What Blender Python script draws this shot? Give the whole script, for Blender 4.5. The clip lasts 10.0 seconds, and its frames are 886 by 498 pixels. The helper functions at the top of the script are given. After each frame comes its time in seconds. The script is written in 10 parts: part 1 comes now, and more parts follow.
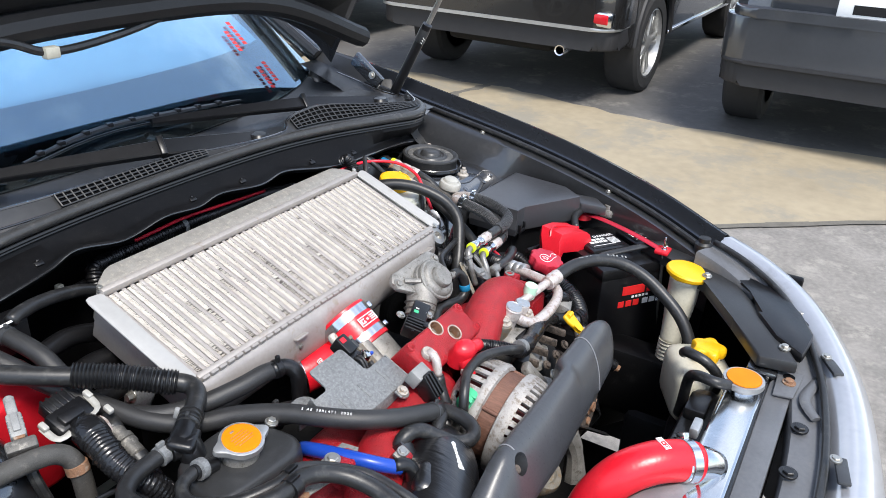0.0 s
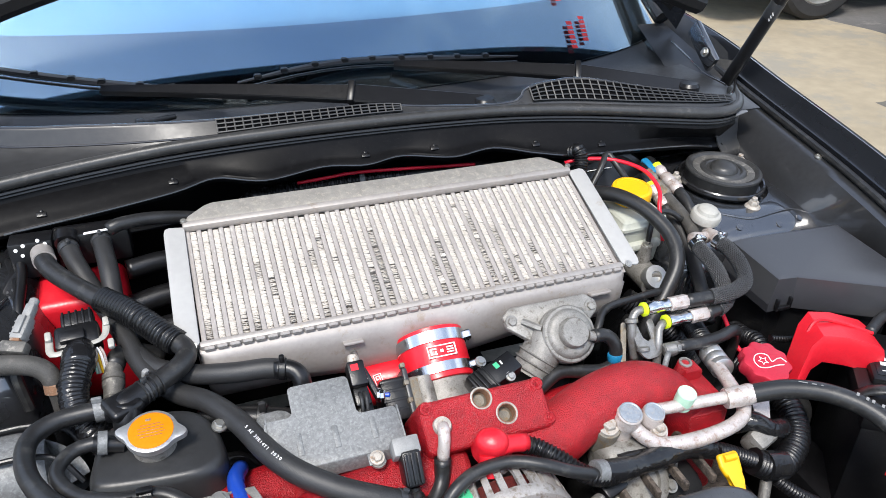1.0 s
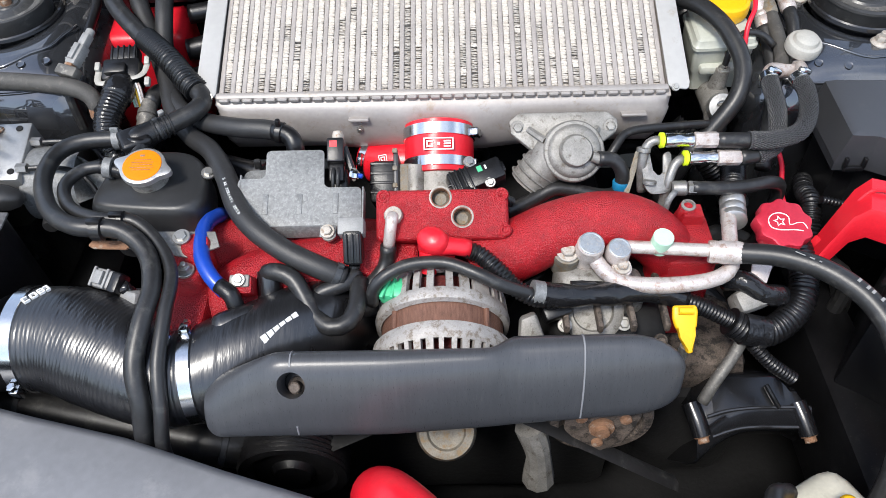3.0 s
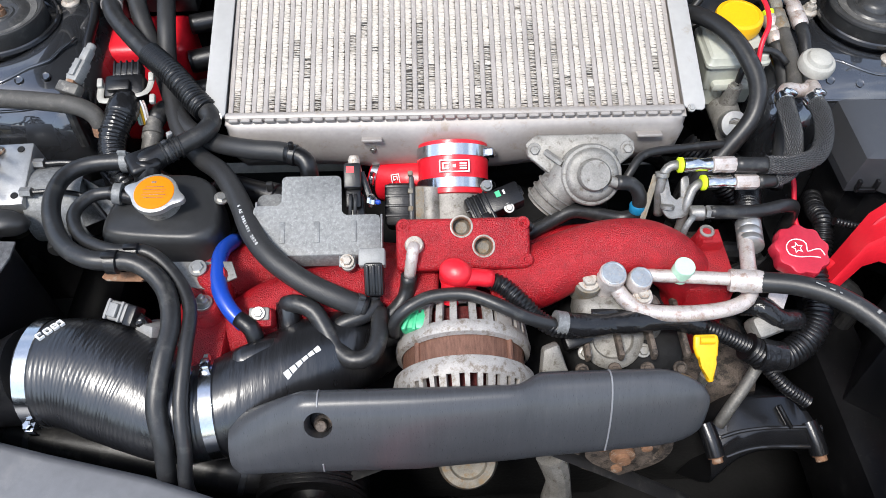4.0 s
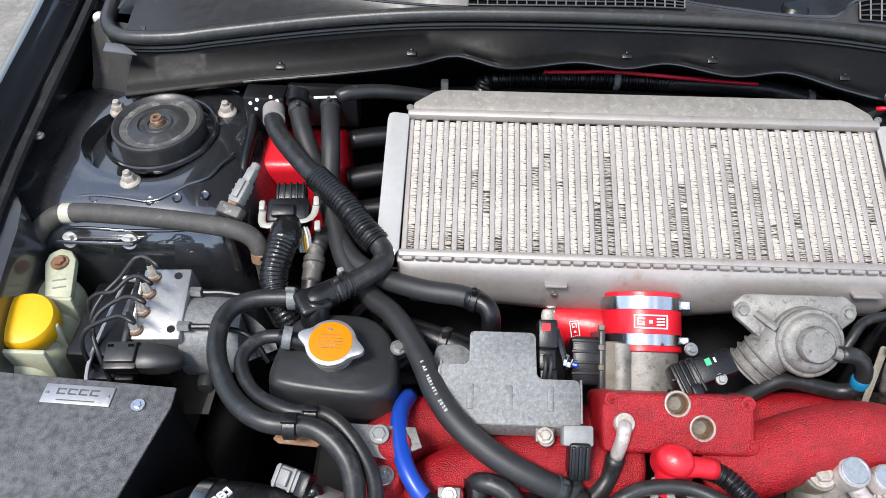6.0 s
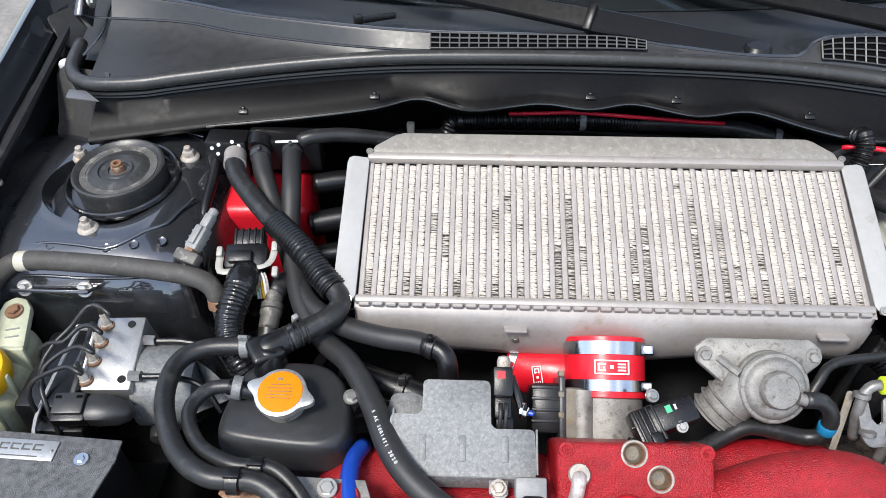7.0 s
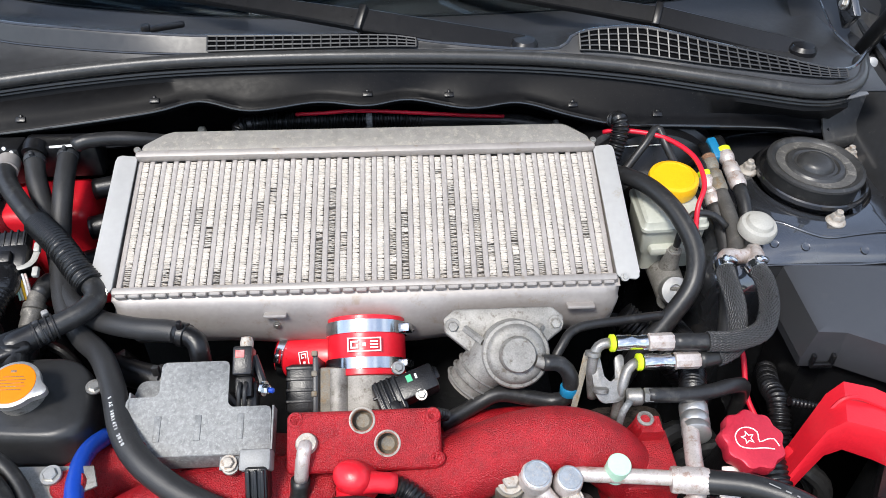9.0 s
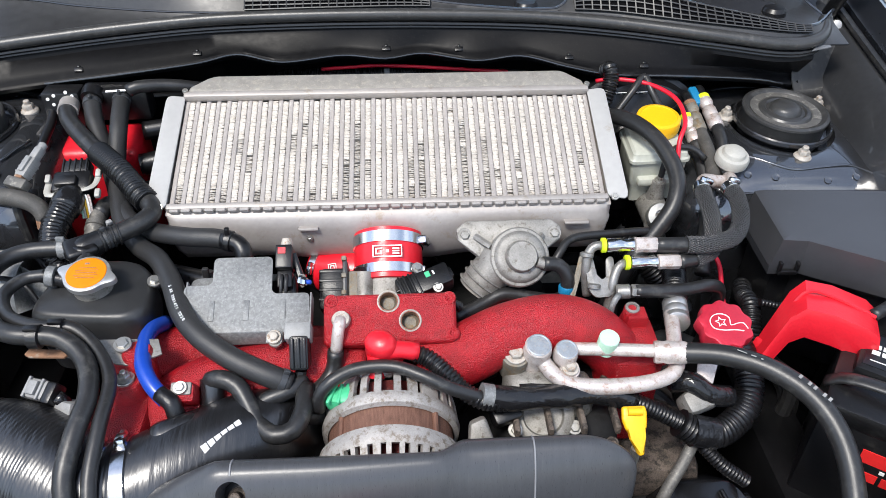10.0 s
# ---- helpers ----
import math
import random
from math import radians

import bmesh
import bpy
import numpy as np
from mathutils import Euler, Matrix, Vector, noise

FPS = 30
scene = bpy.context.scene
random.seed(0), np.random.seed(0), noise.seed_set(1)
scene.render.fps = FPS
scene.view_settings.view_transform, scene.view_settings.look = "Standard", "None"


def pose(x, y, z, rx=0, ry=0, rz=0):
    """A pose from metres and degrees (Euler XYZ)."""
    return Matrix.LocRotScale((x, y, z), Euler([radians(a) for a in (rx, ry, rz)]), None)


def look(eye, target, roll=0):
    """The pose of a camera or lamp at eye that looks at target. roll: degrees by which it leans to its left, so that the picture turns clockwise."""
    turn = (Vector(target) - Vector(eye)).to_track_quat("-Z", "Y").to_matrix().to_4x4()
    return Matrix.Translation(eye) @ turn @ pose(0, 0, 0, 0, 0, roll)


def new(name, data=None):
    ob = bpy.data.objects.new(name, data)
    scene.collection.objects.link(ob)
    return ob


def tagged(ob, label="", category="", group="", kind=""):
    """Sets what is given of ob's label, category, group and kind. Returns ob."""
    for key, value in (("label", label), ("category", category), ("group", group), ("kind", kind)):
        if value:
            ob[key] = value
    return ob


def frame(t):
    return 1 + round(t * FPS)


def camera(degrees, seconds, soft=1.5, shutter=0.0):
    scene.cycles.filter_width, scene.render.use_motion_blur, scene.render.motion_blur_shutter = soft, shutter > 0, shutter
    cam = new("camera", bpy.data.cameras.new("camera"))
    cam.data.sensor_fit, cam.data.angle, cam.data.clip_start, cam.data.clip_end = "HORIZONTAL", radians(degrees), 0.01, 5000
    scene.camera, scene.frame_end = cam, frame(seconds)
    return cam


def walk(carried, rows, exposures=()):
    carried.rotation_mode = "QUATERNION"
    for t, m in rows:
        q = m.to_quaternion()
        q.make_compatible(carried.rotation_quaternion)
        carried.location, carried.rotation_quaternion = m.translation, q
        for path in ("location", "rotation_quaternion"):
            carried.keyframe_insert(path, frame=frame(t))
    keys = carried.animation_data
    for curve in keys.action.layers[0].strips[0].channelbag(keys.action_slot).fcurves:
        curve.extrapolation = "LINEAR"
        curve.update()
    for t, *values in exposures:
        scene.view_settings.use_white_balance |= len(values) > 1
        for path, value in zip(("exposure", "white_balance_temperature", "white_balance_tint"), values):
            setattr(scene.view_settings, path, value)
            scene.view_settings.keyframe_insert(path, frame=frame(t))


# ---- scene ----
cam = camera(60.0, 10.0, soft=0.7)
PATH = [
    (0, (-0.77, -0.622, 1.444), (0.791, 0.272, 0.571), 2.4),
    (0.5, (-0.508, -0.769, 1.436), (0.602, 0.622, 0.524), 1.8),
    (1, (-0.242, -0.721, 1.424), (0.342, 0.894, 0.4), 0.8),
    (1.5, (-0.069, -0.684, 1.448), (0.134, 0.908, 0.254), 0.5),
    (2, (0.0, -0.711, 1.445), (0.007, 0.781, 0.113), -0.4),
    (2.5, (0.009, -0.743, 1.43), (-0.029, 0.666, 0.01), -1.6),
    (2.7, (0.014, -0.747, 1.432), (-0.022, 0.635, -0.013), -1.8),
    (3.8, (-0.022, -0.722, 1.457), (-0.001, 0.587, -0.055), -0.7),
    (4, (-0.035, -0.697, 1.469), (0.002, 0.601, -0.052), -0.1),
    (4.5, (-0.062, -0.63, 1.474), (-0.028, 0.675, -0.041), 0.3),
    (5, (-0.108, -0.607, 1.467), (-0.094, 0.716, -0.033), 0.5),
    (5.5, (-0.164, -0.586, 1.47), (-0.186, 0.774, 0.004), 0.6),
    (5.7, (-0.198, -0.579, 1.472), (-0.235, 0.803, 0.027), 0.7),
    (6.8, (-0.167, -0.547, 1.481), (-0.243, 0.906, 0.108), -0.4),
    (7, (-0.149, -0.55, 1.474), (-0.214, 0.92, 0.119), -0.5),
    (7.5, (-0.088, -0.565, 1.464), (-0.11, 0.932, 0.138), -0.9),
    (8, (-0.003, -0.6, 1.46), (0.038, 0.909, 0.149), -0.3),
    (8.5, (0.033, -0.653, 1.469), (0.111, 0.869, 0.173), 0.2),
    (9, (0.045, -0.605, 1.441), (0.131, 0.935, 0.168), 0.4),
    (9.5, (0.019, -0.635, 1.432), (0.099, 0.923, 0.18), 0.4),
    (10, (0.021, -0.766, 1.421), (0.11, 0.808, 0.19), 0.4),
]
walk(cam, [(t, look(eye, target, roll)) for t, eye, target, roll in PATH],
     ((0, 1.02), (0.5, 1.05), (1, 1.00), (1.5, 0.99), (2.5, 0.95), (4, 0.94), (5, 0.91), (7, 0.94), (8.5, 0.90), (9.5, 0.90), (10, 0.94)))

# ---- world, sun, exposure ----
SUN_EL, SUN_AZ = 58.0, 215.0
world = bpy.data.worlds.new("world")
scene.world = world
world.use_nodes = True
wn, wl = world.node_tree.nodes, world.node_tree.links
wn.clear()
w_out, w_bg = wn.new("ShaderNodeOutputWorld"), wn.new("ShaderNodeBackground")
w_sky = wn.new("ShaderNodeTexSky")
w_sky.sky_type, w_sky.sun_disc = "NISHITA", False
w_sky.sun_elevation, w_sky.sun_rotation = radians(SUN_EL), radians(SUN_AZ)
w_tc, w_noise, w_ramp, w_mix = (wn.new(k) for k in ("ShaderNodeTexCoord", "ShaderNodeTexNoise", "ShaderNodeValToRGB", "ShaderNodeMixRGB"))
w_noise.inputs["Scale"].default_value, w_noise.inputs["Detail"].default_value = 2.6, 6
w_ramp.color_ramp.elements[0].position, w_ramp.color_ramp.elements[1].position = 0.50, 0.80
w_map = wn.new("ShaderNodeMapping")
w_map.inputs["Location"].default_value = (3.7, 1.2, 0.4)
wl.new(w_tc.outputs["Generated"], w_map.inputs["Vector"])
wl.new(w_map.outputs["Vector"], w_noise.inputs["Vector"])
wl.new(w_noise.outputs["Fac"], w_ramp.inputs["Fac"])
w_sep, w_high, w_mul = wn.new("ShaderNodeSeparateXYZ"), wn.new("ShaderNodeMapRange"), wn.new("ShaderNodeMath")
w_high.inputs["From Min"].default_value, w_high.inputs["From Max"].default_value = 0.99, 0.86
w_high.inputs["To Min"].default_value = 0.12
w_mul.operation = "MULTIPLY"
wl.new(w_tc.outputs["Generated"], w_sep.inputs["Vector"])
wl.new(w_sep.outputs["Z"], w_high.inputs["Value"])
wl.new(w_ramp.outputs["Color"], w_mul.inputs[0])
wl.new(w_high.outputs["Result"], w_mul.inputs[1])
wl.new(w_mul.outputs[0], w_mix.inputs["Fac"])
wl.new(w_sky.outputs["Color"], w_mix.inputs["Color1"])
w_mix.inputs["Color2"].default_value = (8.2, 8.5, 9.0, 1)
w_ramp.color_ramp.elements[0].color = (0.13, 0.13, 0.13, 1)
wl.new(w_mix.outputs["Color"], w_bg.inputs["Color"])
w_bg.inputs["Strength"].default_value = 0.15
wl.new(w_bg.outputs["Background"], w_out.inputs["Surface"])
sun = new("sun", bpy.data.lights.new("sun", "SUN"))
sun.data.energy, sun.data.angle, sun.data.color = 2.2, radians(14), (1.0, 0.96, 0.9)
_el, _az = radians(SUN_EL), radians(SUN_AZ)
sun.matrix_world = look((0, 0, 0), (-math.sin(_az) * math.cos(_el), -math.cos(_az) * math.cos(_el), -math.sin(_el)))


# ---- materials ----
def mat(name, col, rough=0.5, metal=0.0, var=0.18, scale=30.0, bump=0.0, bscale=300.0, coat=0.0, wear=None, wear_at=0.62, rvar=0.1, spec=0.5, stretch=None):
    """Colour varied at two scales, roughness varied, fine relief; wear: a second colour in blotches."""
    m = bpy.data.materials.new(name)
    m.use_nodes = True
    n, l = m.node_tree.nodes, m.node_tree.links
    p = n["Principled BSDF"]
    tc, mp = n.new("ShaderNodeTexCoord"), n.new("ShaderNodeMapping")
    l.new(tc.outputs["Object"], mp.inputs["Vector"])
    if stretch:
        mp.inputs["Scale"].default_value = stretch
    big, fine = n.new("ShaderNodeTexNoise"), n.new("ShaderNodeTexNoise")
    big.inputs["Scale"].default_value, big.inputs["Detail"].default_value = scale, 5
    fine.inputs["Scale"].default_value, fine.inputs["Detail"].default_value = scale * 9, 3
    for t in (big, fine):
        l.new(mp.outputs["Vector"], t.inputs["Vector"])
    add = n.new("ShaderNodeMath")
    add.operation = "MULTIPLY_ADD"
    add.inputs[1].default_value = 0.45
    l.new(fine.outputs["Fac"], add.inputs[0])
    half = n.new("ShaderNodeMath")
    half.operation = "MULTIPLY"
    half.inputs[1].default_value = 0.55
    l.new(big.outputs["Fac"], half.inputs[0])
    l.new(half.outputs[0], add.inputs[2])
    ramp = n.new("ShaderNodeValToRGB")
    lo, hi = [max(0, c * (1 - var)) for c in col], [min(1, c * (1 + var)) for c in col]
    ramp.color_ramp.elements[0].position, ramp.color_ramp.elements[1].position = 0.3, 0.7
    ramp.color_ramp.elements[0].color, ramp.color_ramp.elements[1].color = (*lo, 1), (*hi, 1)
    l.new(add.outputs[0], ramp.inputs["Fac"])
    out = ramp.outputs["Color"]
    if wear:
        wn_ = n.new("ShaderNodeTexNoise")
        wn_.inputs["Scale"].default_value, wn_.inputs["Detail"].default_value, wn_.inputs["Roughness"].default_value = scale * 1.7, 8, 0.7
        l.new(mp.outputs["Vector"], wn_.inputs["Vector"])
        wr = n.new("ShaderNodeValToRGB")
        wr.color_ramp.elements[0].position, wr.color_ramp.elements[1].position = wear_at - 0.06, wear_at + 0.06
        l.new(wn_.outputs["Fac"], wr.inputs["Fac"])
        mx = n.new("ShaderNodeMixRGB")
        mx.inputs["Color2"].default_value = (*wear, 1)
        l.new(wr.outputs["Color"], mx.inputs["Fac"])
        l.new(out, mx.inputs["Color1"])
        out = mx.outputs["Color"]
    if max(col) < 0.06 and rough > 0.1:
        ds, dr, dm = n.new("ShaderNodeTexNoise"), n.new("ShaderNodeValToRGB"), n.new("ShaderNodeMixRGB")
        ds.inputs["Scale"].default_value, ds.inputs["Detail"].default_value, ds.inputs["Roughness"].default_value = 420, 6, 0.75
        dr.color_ramp.elements[0].position, dr.color_ramp.elements[1].position = 0.60, 0.72
        dr.color_ramp.elements[1].color = (0.29, 0.29, 0.29, 1)
        dm.inputs["Color2"].default_value = (0.085, 0.08, 0.073, 1)
        l.new(tc.outputs["Object"], ds.inputs["Vector"])
        l.new(ds.outputs["Fac"], dr.inputs["Fac"])
        l.new(dr.outputs["Color"], dm.inputs["Fac"])
        l.new(out, dm.inputs["Color1"])
        out = dm.outputs["Color"]
    l.new(out, p.inputs["Base Color"])
    rr = n.new("ShaderNodeMapRange")
    rr.inputs["To Min"].default_value, rr.inputs["To Max"].default_value = max(0.02, rough - rvar), min(1, rough + rvar)
    l.new(fine.outputs["Fac"] if rough > 0.3 else big.outputs["Fac"], rr.inputs["Value"])
    l.new(rr.outputs["Result"], p.inputs["Roughness"])
    p.inputs["Metallic"].default_value = metal
    p.inputs["Coat Weight"].default_value = coat
    p.inputs["Coat Roughness"].default_value = 0.04
    p.inputs["Specular IOR Level"].default_value = spec
    if bump:
        bt = n.new("ShaderNodeTexNoise")
        bt.inputs["Scale"].default_value, bt.inputs["Detail"].default_value = bscale, 3
        l.new(mp.outputs["Vector"], bt.inputs["Vector"])
        b = n.new("ShaderNodeBump")
        b.inputs["Strength"].default_value, b.inputs["Distance"].default_value = bump, 0.002
        l.new(bt.outputs["Fac"], b.inputs["Height"])
        l.new(b.outputs["Normal"], p.inputs["Normal"])
    return m


M_CAST = mat("cast_aluminium", (0.27, 0.26, 0.24), 0.55, 0.5, 0.35, 70, 0.25, 1500, wear=(0.13, 0.115, 0.095), wear_at=0.60)
M_IC = mat("intercooler_aluminium", (0.365, 0.337, 0.315), 0.52, 0.35, 0.12, 25, 0.08, 1600, wear=(0.29, 0.245, 0.195), wear_at=0.63)
M_IC_DIRTY = mat("stained_aluminium", (0.315, 0.297, 0.268), 0.58, 0.4, 0.2, 90, 0.1, 1600, wear=(0.42, 0.385, 0.33), wear_at=0.58)
M_FIN = mat("fin_aluminium", (0.60, 0.55, 0.487), 0.6, 0.15, 0.2, 60, 0.0, wear=(0.63, 0.588, 0.535), wear_at=0.58)
M_TUBE = mat("core_tube_aluminium", (0.355, 0.325, 0.305), 0.55, 0.25, 0.16, 60, 0.12, 1600, wear=(0.48, 0.455, 0.43), wear_at=0.6)
M_ALU = mat("bare_aluminium", (0.5, 0.5, 0.49), 0.42, 0.8, 0.12, 30, 0.1, 500)
M_POL = mat("polished_aluminium", (0.62, 0.63, 0.64), 0.17, 1.0, 0.08, 40, rvar=0.07)
M_ZINC = mat("galvanised_steel", (0.185, 0.19, 0.19), 0.58, 0.35, 0.38, 210, 0.12, 1500, wear=(0.26, 0.267, 0.267), wear_at=0.56)
M_STEEL = mat("zinc_bolt_steel", (0.42, 0.41, 0.38), 0.38, 0.85, 0.2, 90, wear=(0.36, 0.28, 0.18), wear_at=0.66)
M_RUST = mat("rusty_steel", (0.24, 0.13, 0.075), 0.8, 0.25, 0.4, 60, 0.5, 600, wear=(0.36, 0.3, 0.24), wear_at=0.6)
M_PIPE = mat("oxidised_pipe", (0.56, 0.505, 0.475), 0.40, 0.4, 0.22, 80, 0.14, 900, wear=(0.38, 0.27, 0.22), wear_at=0.575)
M_RED = mat("red_wrinkle_paint", (0.34, 0.006, 0.012), 0.35, 0.0, 0.35, 60, 0.9, 800, wear=(0.25, 0.005, 0.009), wear_at=0.58, spec=0.5)
M_REDSIL = mat("red_silicone", (0.66, 0.01, 0.022), 0.32, 0.0, 0.12, 25, 0.1, 200)
M_REDPL = mat("red_plastic", (0.62, 0.012, 0.024), 0.35, 0.0, 0.1, 30, 0.12, 300)
M_REDANO = mat("red_anodised_aluminium", (0.56, 0.025, 0.05), 0.38, 0.35, 0.12, 40, 0.15, 500)
M_RUB = mat("black_rubber", (0.017, 0.017, 0.0175), 0.38, 0.0, 0.35, 40, 0.09, 1500, wear=(0.045, 0.044, 0.041), wear_at=0.60)
M_RUB2 = mat("braided_rubber_hose", (0.024, 0.024, 0.0245), 0.46, 0.0, 0.3, 60, 0.2, 1300)
M_SIL = mat("black_silicone", (0.009, 0.009, 0.010), 0.30, 0.0, 0.2, 30, 0.35, 60, rvar=0.1, stretch=(3.0, 0.6, 0.6), spec=1.0)
M_PLA = mat("black_plastic", (0.0065, 0.0065, 0.0073), 0.33, 0.0, 0.3, 30, 0.14, 700, wear=(0.02, 0.0195, 0.018), wear_at=0.64)
M_PLG = mat("grey_black_plastic", (0.036, 0.038, 0.041), 0.34, 0.0, 0.18, 22, 0.12, 1500, wear=(0.06, 0.06, 0.058), wear_at=0.66)
M_TRIM = mat("cowl_plastic", (0.029, 0.0295, 0.031), 0.38, 0.0, 0.2, 12, 0.05, 1500, wear=(0.045, 0.045, 0.045), wear_at=0.67)
# Near-black for deep parts, backings and dark print.
M_DARK = mat("matte_near_black", (0.005, 0.005, 0.0055), 0.8, 0.1, 0.4, 25, 0.4, 120)
M_BAY = mat("dark_grey_bay_paint", (0.062, 0.065, 0.072), 0.26, 0.7, 0.14, 14, 0.02, 80, coat=1.0, wear=(0.19, 0.18, 0.165), wear_at=0.70)
M_BAY.node_tree.nodes["Principled BSDF"].inputs["Coat IOR"].default_value = 1.9
M_BODY = mat("dark_grey_metallic_paint", (0.03, 0.033, 0.04), 0.28, 0.65, 0.08, 8, coat=1.0, rvar=0.04)
M_SILV = mat("silver_bumper_paint", (0.44, 0.45, 0.475), 0.3, 0.5, 0.08, 8, coat=1.0, rvar=0.05, wear=(0.36, 0.365, 0.38), wear_at=0.64)
M_BLUE = mat("blue_silicone", (0.010, 0.055, 0.36), 0.3, 0.0, 0.1, 30)
M_YEL = mat("yellow_plastic", (0.84, 0.46, 0.008), 0.4, 0.0, 0.08, 30, 0.1, 300)
M_ORANGE = mat("orange_cap_sticker", (0.72, 0.20, 0.002), 0.5, 0.0, 0.1, 40, spec=0.2)
M_WHITEPL = mat("milky_plastic", (0.50, 0.475, 0.385), 0.4, 0.0, 0.14, 25, 0.1, 200, wear=(0.38, 0.355, 0.28), wear_at=0.65)
M_GREYPL = mat("light_grey_plastic", (0.23, 0.23, 0.225), 0.5, 0.0, 0.25, 90)
M_GREEN = mat("mint_plastic", (0.45, 0.68, 0.52), 0.45, 0.0, 0.1, 50)
M_GREEN2 = mat("green_plastic", (0.06, 0.46, 0.22), 0.45, 0.0, 0.15, 50)
M_LIME = mat("lime_clip", (0.62, 0.78, 0.02), 0.4, 0.0, 0.1, 50)
M_BROWN = mat("varnished_stator", (0.19, 0.095, 0.065), 0.5, 0.4, 0.45, 60, 0.3, 900, stretch=(8, 1, 8))
M_WHITE = mat("white_print", (0.78, 0.78, 0.76), 0.5, 0.0, 0.05, 50)
M_REDPR = mat("red_print", (0.68, 0.02, 0.02), 0.5, 0.0, 0.1, 50)
M_WIRE = mat("red_wire", (0.6, 0.01, 0.03), 0.4, 0.0, 0.1, 50)
M_TYRE = mat("tyre_rubber", (0.025, 0.025, 0.026), 0.8, 0.0, 0.2, 20, 0.3, 100)
M_CHROME = mat("chrome", (0.8, 0.8, 0.8), 0.12, 1.0, 0.03, 20, rvar=0.04)
M_SUV = mat("grey_suv_paint", (0.035, 0.034, 0.034), 0.26, 0.6, 0.06, 4, coat=1.0, rvar=0.04)
M_SUV2 = mat("blue_grey_suv_paint", (0.085, 0.09, 0.10), 0.3, 0.6, 0.06, 4, coat=1.0, rvar=0.04)
M_CLAD = mat("grey_cladding", (0.022, 0.022, 0.024), 0.6, 0.0, 0.15, 20, 0.1, 300)
M_REFL = mat("red_reflector", (0.6, 0.01, 0.02), 0.15, 0.0, 0.1, 90)
M_CONC = mat("beige_concrete", (0.315, 0.264, 0.18), 0.85, 0.0, 0.2, 1.3, 0.4, 60, wear=(0.25, 0.225, 0.175), wear_at=0.56)
M_ASPH = mat("pale_asphalt", (0.215, 0.20, 0.18), 0.9, 0.0, 0.35, 5.0, 0.8, 180, wear=(0.30, 0.28, 0.245), wear_at=0.60)
# Darker asphalt, with the shade round the parked cars put into its colour.
M_ASPD = mat("shaded_dark_asphalt", (0.11, 0.105, 0.1), 0.8, 0.0, 0.3, 2.0, 0.5, 90, wear=(0.2, 0.19, 0.17), wear_at=0.6)
M_CRACK = mat("crack_filler", (0.13, 0.12, 0.1), 0.9, 0.0, 0.3, 12)

M_LID = mat("speckled_box_paint", (0.115, 0.116, 0.119), 0.55, 0.0, 0.75, 150, 0.6, 1400)
M_PLATE = mat("matte_grey_plate", (0.36, 0.355, 0.345), 0.65, 0.0, 0.08, 14, 0.03, 1200, wear=(0.29, 0.265, 0.22), wear_at=0.66)
M_BLACK = mat("bonnet_liner_black", (0.004, 0.004, 0.0045), 0.55, 0.0, 0.3, 20, 0.1, 600)
M_COVER = mat("satin_grey_plastic", (0.05, 0.052, 0.057), 0.31, 0.0, 0.16, 40, 0.06, 1500, wear=(0.068, 0.069, 0.07), wear_at=0.64, stretch=(6.0, 0.7, 0.7))
M_FIRE = mat("firewall_black", (0.0045, 0.0045, 0.005), 0.4, 0.0, 0.3, 14, 0.05, 1500, wear=(0.012, 0.012, 0.012), wear_at=0.66, spec=0.11)
M_WORN = mat("worn_grey_sleeve", (0.058, 0.055, 0.050), 0.6, 0.0, 0.35, 70, 0.3, 900, wear=(0.095, 0.088, 0.078), wear_at=0.6)
M_DUCT = mat("dusty_grey_duct", (0.2, 0.203, 0.213), 0.45, 0.0, 0.12, 12, 0.08, 1500, wear=(0.24, 0.24, 0.245), wear_at=0.6)
M_TAPE = mat("glossy_black_tape", (0.011, 0.011, 0.012), 0.2, 0.0, 0.3, 60, 0.7, 130, rvar=0.1)
M_RUSTD = mat("dark_rusty_iron", (0.125, 0.10, 0.082), 0.7, 0.3, 0.6, 60, 0.5, 700, wear=(0.03, 0.026, 0.023), wear_at=0.54)
M_MRUB = mat("greyed_mount_rubber", (0.035, 0.035, 0.035), 0.34, 0.0, 0.3, 50, 0.1, 900, wear=(0.075, 0.073, 0.068), wear_at=0.62)
M_ALT = mat("pale_cast_housing", (0.39, 0.37, 0.35), 0.55, 0.35, 0.25, 70, 0.35, 1300, wear=(0.21, 0.175, 0.14), wear_at=0.575)
M_DAMP = mat("aged_nylon", (0.37, 0.36, 0.325), 0.45, 0.0, 0.15, 60, 0.05, 900)
M_EDGE = mat("glossy_trim_edge", (0.016, 0.016, 0.017), 0.2, 0.0, 0.2, 20, coat=0.8, rvar=0.05)
M_TANK = mat("satin_black_plastic", (0.026, 0.0265, 0.0275), 0.37, 0.0, 0.2, 22, 0.10, 1500, wear=(0.032, 0.032, 0.031), wear_at=0.64)
M_ZCAP = mat("spangled_zinc_disc", (0.34, 0.37, 0.40), 0.42, 0.55, 0.3, 160, 0.05, 900, wear=(0.45, 0.43, 0.40), wear_at=0.58)
# Blue that stands in for sky mirrored in the windscreen.
M_SKYBLUE = mat("sky_reflection_blue", (0.07, 0.155, 0.25), 0.5, 0.0, 0.06, 5, 0.0)
M_SATIN = mat("satin_grey_panel", (0.115, 0.117, 0.122), 0.36, 0.1, 0.18, 18, 0.08, 900, wear=(0.16, 0.157, 0.15), wear_at=0.63)
